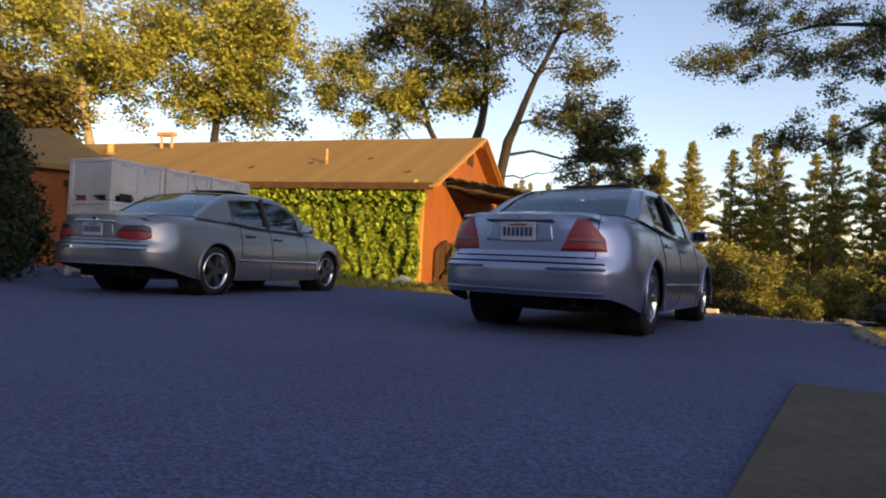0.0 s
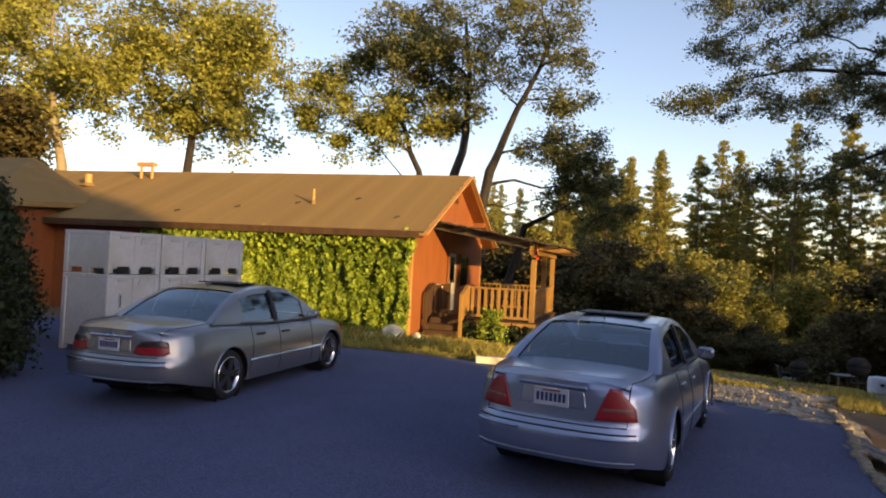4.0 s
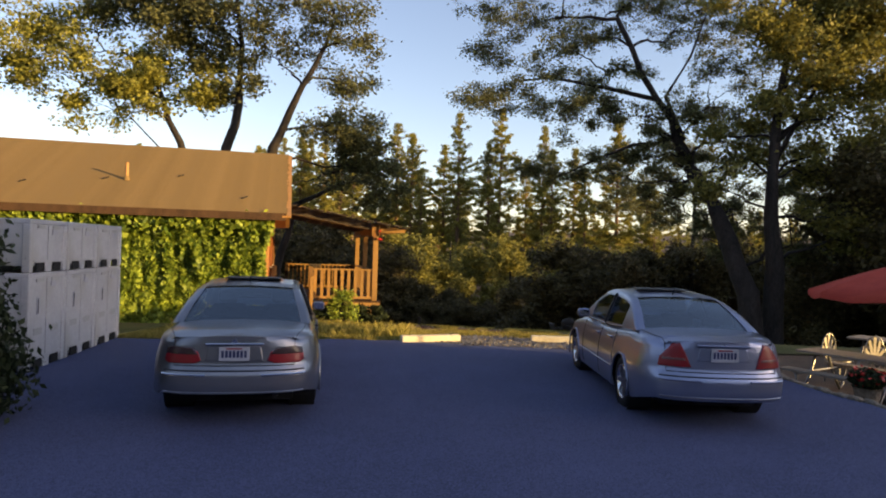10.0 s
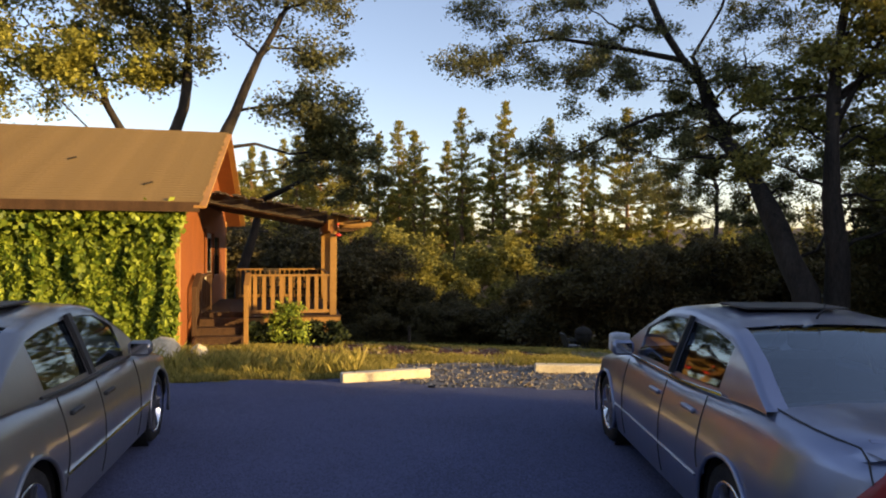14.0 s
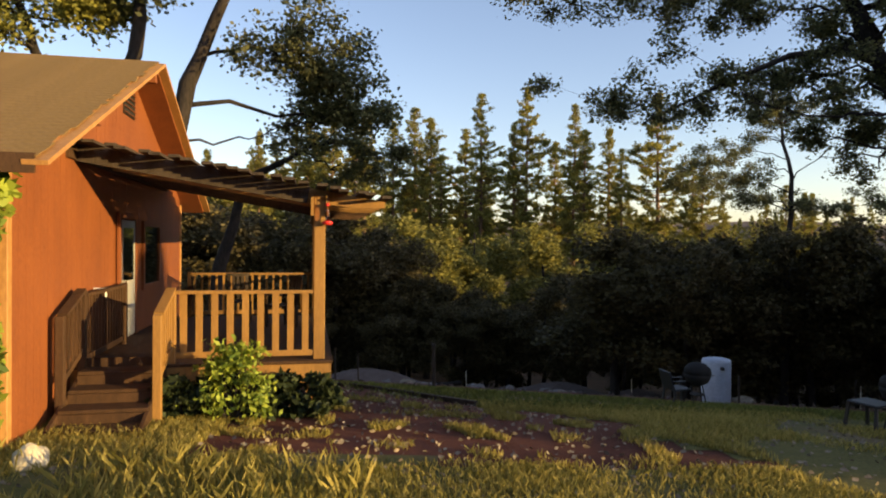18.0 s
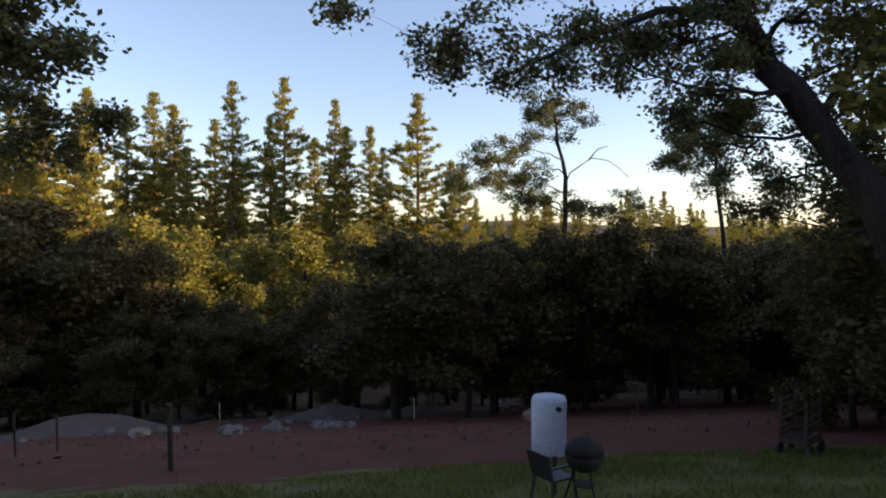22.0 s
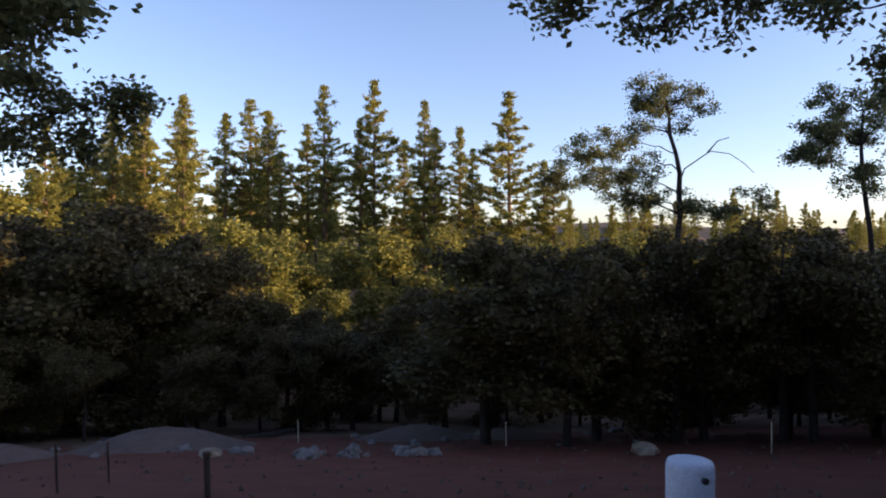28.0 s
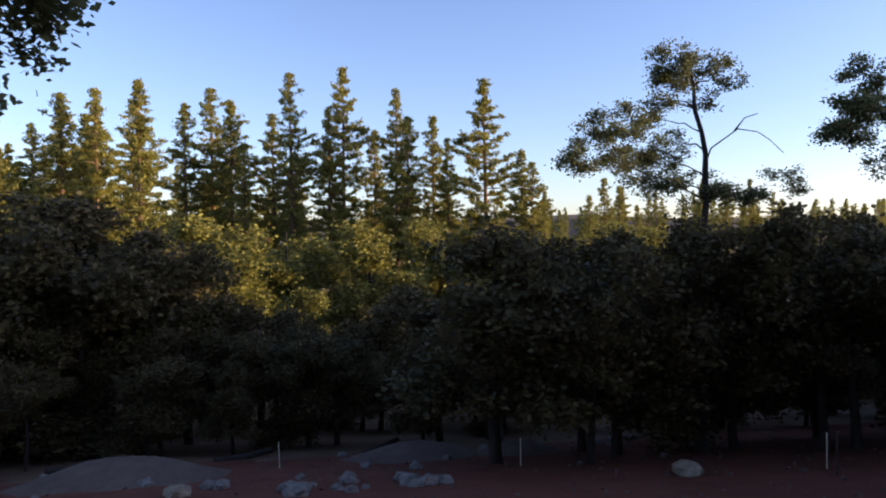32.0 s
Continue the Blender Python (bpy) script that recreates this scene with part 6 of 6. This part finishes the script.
O4B = [(-18, 31.3, 13, 1.6), (-16.7, 31.8, 13.5, 1.7), (-14.9, 31.6, 12.2, 1.7), (-13, 30.5, 11.7, 1.4), (-11.9, 30.6, 9.6, 0.9), (-14.1, 31.7, 10.9, 1.25), (-15.4, 30, 11.1, 1.0), (-15.3, 31.6, 14.7, 1.7), (-12.9, 31.6, 8.5, 0.9), (-14.2, 30.9, 13.1, 1.4)]
tree("oak_tree", [(-13, 31, -1), (-12.9, 31, 3), (-12.7, 31, 6.3), (-12.2, 31, 8.4), (-12.1, 31, 11), (-12.5, 31, 13.8)], 0.32, filled(O4B, 8, 17), M["oakleaf"], 0.12, M["bark"], "upright dark-leaved oak behind the roof", 10, 0.7, "oaks", clump=17, spray=0.65, twiggy=0.9)
O3 = [(-22, 31.2, 10.3, 1.4), (-21.5, 32.5, 12.1, 1.7), (-19.7, 31.1, 10.4, 1.4), (-19.4, 32.1, 12.7, 1.1), (-17, 32.2, 10.9, 1.7), (-17.1, 31.3, 9, 1.4), (-15.6, 31.4, 9.4, 1.4), (-14.2, 31.2, 8.6, 0.9), (-13, 30.7, 9.1, 1.1), (-22.1, 31.5, 9.3, 1.1), (-23, 31, 11.8, 1.1), (-18.3, 31, 9.4, 0.9), (-15.8, 30.9, 7.9, 0.8, 0.8, 0.6), (-19.4, 30.9, 7.2, 0.6, 0.8, 0.5), (-18.4, 32.1, 7.5, 0.6, 0.8, 0.5)]
tree("oak_tree", [(-13.8, 31.5, -1), (-14.2, 31.5, 4), (-14.96, 31.5, 6.6), (-15.8, 31.5, 8.6), (-17.2, 31.5, 10.4)], 0.26, filled(O3, 12, 18), M["sunleaf"], 0.12, M["bark"], "oak with gold-lit leaves spreading over the roof", 3, 0.7, "oaks", clump=18, spray=0.65,
     bare=[[(-14.9, 31.5, 5.2), (-16.15, 31.5, 6.55), (-17.4, 31.5, 7.8), (-18.7, 31.5, 8.7), (-20.5, 31.5, 9.6)]])
O2 = [(-36.3, 33, 15.7, 4.4), (-30.7, 33, 13.2, 3.8), (-28.4, 33, 15.4, 2.8), (-33.1, 33, 10.4, 2.6), (-37.7, 33, 11.9, 3.2), (-28.5, 33, 9.3, 2), (-32.7, 33, 19.1, 4)]
tree("oak_tree", [(-33, 33, -1), (-33, 33, 4), (-32.6, 33, 9), (-32, 33, 15)], 0.45, filled(O2, 16, 21, 0.6, 9), M["sunleaf"], 0.17, M["bark"], "broad oak in golden evening light behind the roof", 2, 0.45, "oaks", clump=19, spray=0.8)
O1 = [(-43.1, 27, 15, 4), (-36.5, 27, 13.8, 3.4), (-37.9, 27, 10.7, 2.4), (-45.4, 27, 11.4, 2.8), (-33.6, 27, 11.7, 2), (-43.1, 27, 8.6, 2.2), (-41.6, 27, 18.9, 4), (-52.3, 27, 15, 4.2), (-53.4, 27, 10.9, 3.5)]
tree("oak_tree", [(-35.8, 27, -1), (-36.2, 27, 4), (-36.5, 27, 6.6), (-37.6, 27, 9.6), (-37.9, 27, 12.4), (-38.2, 27, 16)], 0.42, filled(O1, 16, 22, 0.6, 9), M["sunleaf"], 0.17, M["palebark"], "pale-trunked oak with yellow-green sunlit leaves", 1, 0.42, "oaks", clump=19, spray=0.8, bare=[[(-36.5, 27, 6.6), (-37.5, 27, 8.5), (-39.7, 27, 10.5), (-42, 27, 13)]])
O7 = [(18.4, 52.6, 10.9, 0.8), (18.9, 51.7, 10.4, 0.7), (16.8, 52.2, 10.7, 0.7), (20.5, 52.4, 9.9, 0.7), (17.3, 52.3, 9.7, 0.7), (16.6, 52.7, 8.6, 0.7), (19.3, 52.6, 9, 0.8), (13.3, 52.7, 8, 0.85), (13.6, 51.2, 7, 0.9), (12.3, 51.9, 6.8, 0.8), (14.9, 52, 7.6, 0.7), (11.4, 51.3, 5.6, 0.55),
      (13.3, 51.2, 5.9, 0.9), (15.9, 52.5, 6.2, 1.05), (17.3, 52.8, 6.8, 0.85), (16.4, 52.5, 5.1, 1.05), (17.1, 51.7, 4.8, 0.9), (14.8, 52.3, 5.1, 0.7), (23.2, 51.7, 5.2, 0.7), (22.8, 52.4, 4.4, 0.7), (23.8, 51.6, 4.6, 0.55), (18.9, 52.5, 4.6, 0.95), (20.8, 52.8, 4.4, 0.85)]
tree("oak_tree", [(18.6, 52, -8.4), (18.7, 52, -1.5), (18.75, 52, 1.3), (18.9, 52, 4), (18.9, 52, 6.2), (18.3, 52, 8.3), (17.95, 52, 10.6)], 0.26, filled(O7, 26, 27, 0.8, 2.5), M["oakleaf"], 0.085, M["bark"], "thin half-dead oak with bare branch ends at the yard's edge", 7, 0.7, "oaks", twiggy=1.0, clump=18, spray=0.5, bare=
     [[(18.9, 52, 5.8), (19.2, 52, 6.5), (20.8, 52, 7.5), (22.0, 52, 7.4), (22.8, 52, 7.0), (23.6, 52, 6.4)], [(20.6, 52, 7.4), (21.4, 52.2, 8.1), (22.0, 52, 8.3)], [(18.9, 52, 4), (17, 52, 4.8), (14.6, 52, 5.55), (12.6, 52, 7)]])
O8 = [(27.1, 51, 8.3, 1.6), (29.5, 51, 6.2, 1.4), (27.9, 51, 10.3, 1.1), (30.6, 51, 8.8, 1.7), (32.2, 51, 10.6, 1.8), (26.7, 51, 7.9, 1.3)]
tree("oak_tree", [(31, 51, -9), (30.8, 51, 0), (30, 51, 6), (30, 51, 10)], 0.24, O8, M["oakleaf"], 0.11, M["bark"], "oak with small rounded leaf clumps above the woods", 8, 0.8, "oaks")
O9 = [(-6.6, 34, 5.3, 0.5), (-5.8, 33.1, 4.9, 0.5), (-5.5, 33.9, 4.8, 0.45), (-4.8, 33.1, 4.9, 0.45), (-4.6, 33.5, 4.7, 0.45), (-6, 33.1, 4.4, 0.4), (-5.6, 33.7, 4.2, 0.4), (-6.7, 33.9, 6.1, 0.7), (-6.5, 33.4, 4.1, 0.5), (-7.4, 34, 5.2, 0.6)]
tree("oak_tree", [(-11, 34, -2.5), (-10.8, 34, 1), (-10, 34, 4), (-8, 34, 5)], 0.3, O9, M["oakleaf"], 0.075, M["bark"], "oak whose low limb reaches over the yard", 9, 0.75, "oaks", twiggy=1.0, clump=20, spray=0.42)

# pines on the far side of the hollow: foot and height from the tops
rng = random.Random(11)
TOPS = [(7.1, 149, 33.4), (16.5, 146, 34.3), (13.6, 145, 26.4), (24.7, 139, 29.4), (25.8, 135, 23.6), (37.4, 129, 29.4), (31.4, 139, 24.7), (32.2, 133, 20), (-7.2, 169, 34.3), (-3.3, 163, 30.8),
        (-1.1, 152, 20.8), (-18.8, 147, 27), (-12, 166, 30.4), (-31, 182, 31.6), (-32, 177, 29.4), (-41, 196, 34), (-47, 198, 30.6), (-52, 199, 26), (41, 122, 16.5), (42, 120, 14.5)]
TOPS += [(67, 140, 14), (75.5, 148, 13.2), (59, 132, 10), (123, 133, 8.3), (138, 139, 10), (127, 142, 7.5), (111, 147, 9), (126, 153, 7.3), (22.8, 149, 23.4), (4.4, 158, 27.5),
         (-13, 108, 21.3), (-19, 116, 21.9), (-23.4, 119, 21.6), (-29, 110, 18.4), (-40, 120, 17), (-52, 130, 17)]
for i in range(46):
    x = -85 + 300 * (i + rng.uniform(0, 1)) / 46
    y = rng.uniform(150, 230) - 0.15 * max(0, x - 30)
    TOPS.append((x, y, lerp_table(x, (-80, -20, 30, 60, 200), (26, 22, 12, 9, 12)) + rng.uniform(-4, 5)))
moulds = [conifer("pine_tree", (0, 0, -300), 40, (4.4, 5.4, 3.6, 5.8)[i], M["pinebark"], M["pineneedle"], "tall pine with warm light on its needles", 20 + i, "pines", (0.74, 0.84, 0.62, 0.88)[i], (74, 84, 62, 88)[i]) for i in range(4)]
for i, (x, y, z) in enumerate(TOPS):
    foot = land(x, y)
    s = (z - foot) / 40
    m = Matrix.LocRotScale((x, y, foot), Euler((0, 0, rng.uniform(0, 6.28))), (s * rng.uniform(0.85, 1.15),) * 2 + (s,))
    src = moulds[i % 4]
    if i < 4:
        src.matrix_world = m
    else:
        c = copy_thing(src, Matrix.Identity(4))
        c.matrix_world = m

# the woods that close the view
def far_woods():
    src = next(c for c in moulds[0].children if c.name.startswith('crown')).data
    co = np.empty(len(src.vertices) * 3, np.float32)
    src.vertices.foreach_get("co", co)
    q = co.reshape(-1, 4, 3)
    r = np.random.default_rng(101)
    out = []
    for i in range(150):
        x = -230 + 560 * (i + r.uniform(0, 1)) / 150
        y = r.uniform(190, 300)
        foot, h = land(x, y), lerp_table(x, (-230, -30, 40, 330), (38, 30, 20, 22)) * r.uniform(0.8, 1.15)
        mid = q[r.integers(0, len(q), 1500)].mean(1)
        pick = leaves(r, mid, 0.9, 1.0, 1.3)
        a, s = r.uniform(0, 6.28), h / 40
        rot = np.array([[math.cos(a), -math.sin(a), 0], [math.sin(a), math.cos(a), 0], [0, 0, 1]])
        out.append(pick @ rot.T * (s * 1.25, s * 1.25, s) + (x, y, foot))
    ob = mesh_object("far_woods", quad_mesh("far_woods", np.concatenate(out)), M["pineneedle"])
    tagged(ob, "distant mixed conifer woods along the skyline", "woods", kind="stuff")


far_woods()

# woods in the hollow
def crown_lobes(seed, h, w, low=0.30):
    r = np.random.default_rng(seed)
    return [(float(x) * w, float(y) * w, h * (0.5 + low / 2) + float(z) * h * (0.5 - low / 2), float(r.uniform(0.25, 0.42)) * w) for x, y, z in ball(r, 12)]


def scatter(moulds, spots, rng):
    for i, (x, y, h) in enumerate(spots):
        src, s = moulds[i % len(moulds)], h / 14
        m = Matrix.LocRotScale((x, y, land(x, y) - 0.3), Euler((0, 0, rng.uniform(0, 6.28))), (s * rng.uniform(0.85, 1.35), s * rng.uniform(0.85, 1.35), s))
        c = src if i < len(moulds) else copy_thing(src, Matrix.Identity(4))
        c.matrix_world = m


broad = [tree("woodland_tree", [(0, 0, 0), (0.2, 0, 4), (0, 0.2, 8), (0.1, 0, 11)], 0.25, crown_lobes(40 + i, 13, 4.4, (0.15, 0.3, 0.05)[i % 3]), M["brush"], 0.2, M["bark"], "bushy woodland tree in a dark, shaded leaf tone", 50 + i, 0.55, "woodland trees", clump=24, spray=0.7) for i in range(6)]
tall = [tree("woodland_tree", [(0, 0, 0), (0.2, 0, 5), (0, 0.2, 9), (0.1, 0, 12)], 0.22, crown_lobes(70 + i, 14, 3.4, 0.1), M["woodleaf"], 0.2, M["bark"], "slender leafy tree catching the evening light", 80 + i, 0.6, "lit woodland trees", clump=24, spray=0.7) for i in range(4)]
spots = []
for y0, y1, n, x0, x1, h0, h1 in ((61, 67, 32, -55, 75, 5.5, 8.5), (64, 75, 36, -60, 85, 8, 11.5), (75, 92, 40, -65, 110, 9.5, 13)):
    for i in range(n):
        x = x0 + (x1 - x0) * (i + rng.uniform(0.1, 0.9)) / n
        spots.append((x, rng.uniform(y0, y1) - 0.16 * max(0, x - 20), rng.uniform(h0, h1)))
for i in range(18):
    spots.append((9 + 2.1 * i + rng.uniform(-1, 1), rng.uniform(50.5, 59) - 0.25 * i, rng.uniform(11, 13.5)))
for i in range(22):
    spots.append((rng.uniform(12.5, 21), rng.uniform(19, 34), rng.uniform(4.5, 7.5)))
for i in range(9):
    spots.append((-27 + 2.6 * i + rng.uniform(-1, 1), rng.uniform(71, 78), rng.uniform(18, 20.5) - 0.35 * i))
# close, dark trees to the side of the lawn
for i in range(26):
    f = (i + rng.uniform(0, 1)) / 26
    spots.append((15 + 34 * f + rng.uniform(-2, 2), 20 + 34 * f * rng.uniform(0.3, 1.0) + rng.uniform(0, 8), rng.uniform(7, 11)))
# unseen woods added round the drive, behind the viewer, to darken reflections
for i in range(20):
    spots.append((-46 + 66 * (i + rng.uniform(0, 1)) / 20, rng.uniform(-42, -24), rng.uniform(12, 17)))
for i in range(10):
    spots.append((rng.uniform(-44, -36), -22 + 5 * i + rng.uniform(-1, 1), rng.uniform(11, 15)))
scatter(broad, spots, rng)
spots = []
for i in range(64):
    x = -75 + 215 * (i + rng.uniform(0.1, 0.9)) / 64
    y = rng.uniform(92, 128) - 0.12 * max(0, x - 20)
    top = lerp_table(x, (-60, -20, 5, 25, 60, 140), (11, 11, 9, 7.5, 6.5, 6.5)) + rng.uniform(-3.5, 2.5)
    spots.append((x, y, (top - land(x, y)) / 1.17))
scatter(tall, spots, rng)
for x, y, h in ((1.8, 74, 10.5), (22, 76, 12)):
    c = copy_thing(tall[0], Matrix.Identity(4))
    c.matrix_world = Matrix.LocRotScale((x, y, land(x, y)), None, (h / 16, h / 16, h / 14))

# ---- pieces of walls and roof ----
course = bmesh.new()
run = math.hypot(SPAN, RIDGE - EAVE) / 37
box(course, -LONG, 0.045, 0.0, run + 0.012, 0.0, 0.010)
me = bpy.data.meshes.new("shingle_course")
course.to_mesh(me)
course.free()
me.materials.append(M["roof"])
pitch = math.degrees(math.atan(SLOPE))
rr = random.Random(12)
for k in range(37):
    for side in (0, 1):
        o = new("shingle_course", me)
        o.parent = roof
        y = (SPAN + 0.03) * k / 37 - 0.03
        if side == 0:
            o.matrix_basis = pose(rr.uniform(-0.035, 0.03), y, EAVE + SLOPE * y - 0.026, pitch - 1.3, 0, 0)
        else:
            o.matrix_basis = pose(-LONG, 2 * SPAN - y, EAVE + SLOPE * y - 0.026, pitch - 1.3, 0, 180)
w = 0.203
for k in range(int((W1 - W0) / w)):
    y = W0 + 0.11 + w * k
    z1 = EAVE - 0.13 + SLOPE * (SPAN - abs(y + w / 2 - SPAN)) + 0.0
    if 4.3 < y + w / 2 < 5.7:
        segs = [(2.41, z1)]
    else:
        segs = [(-0.48, z1)]
    for z0, zt in segs:
        part("board", boxed(GX - 0.019, GX, y, min(y + w - 0.004, W1 - 0.1), z0, zt), M["siding"], gable)
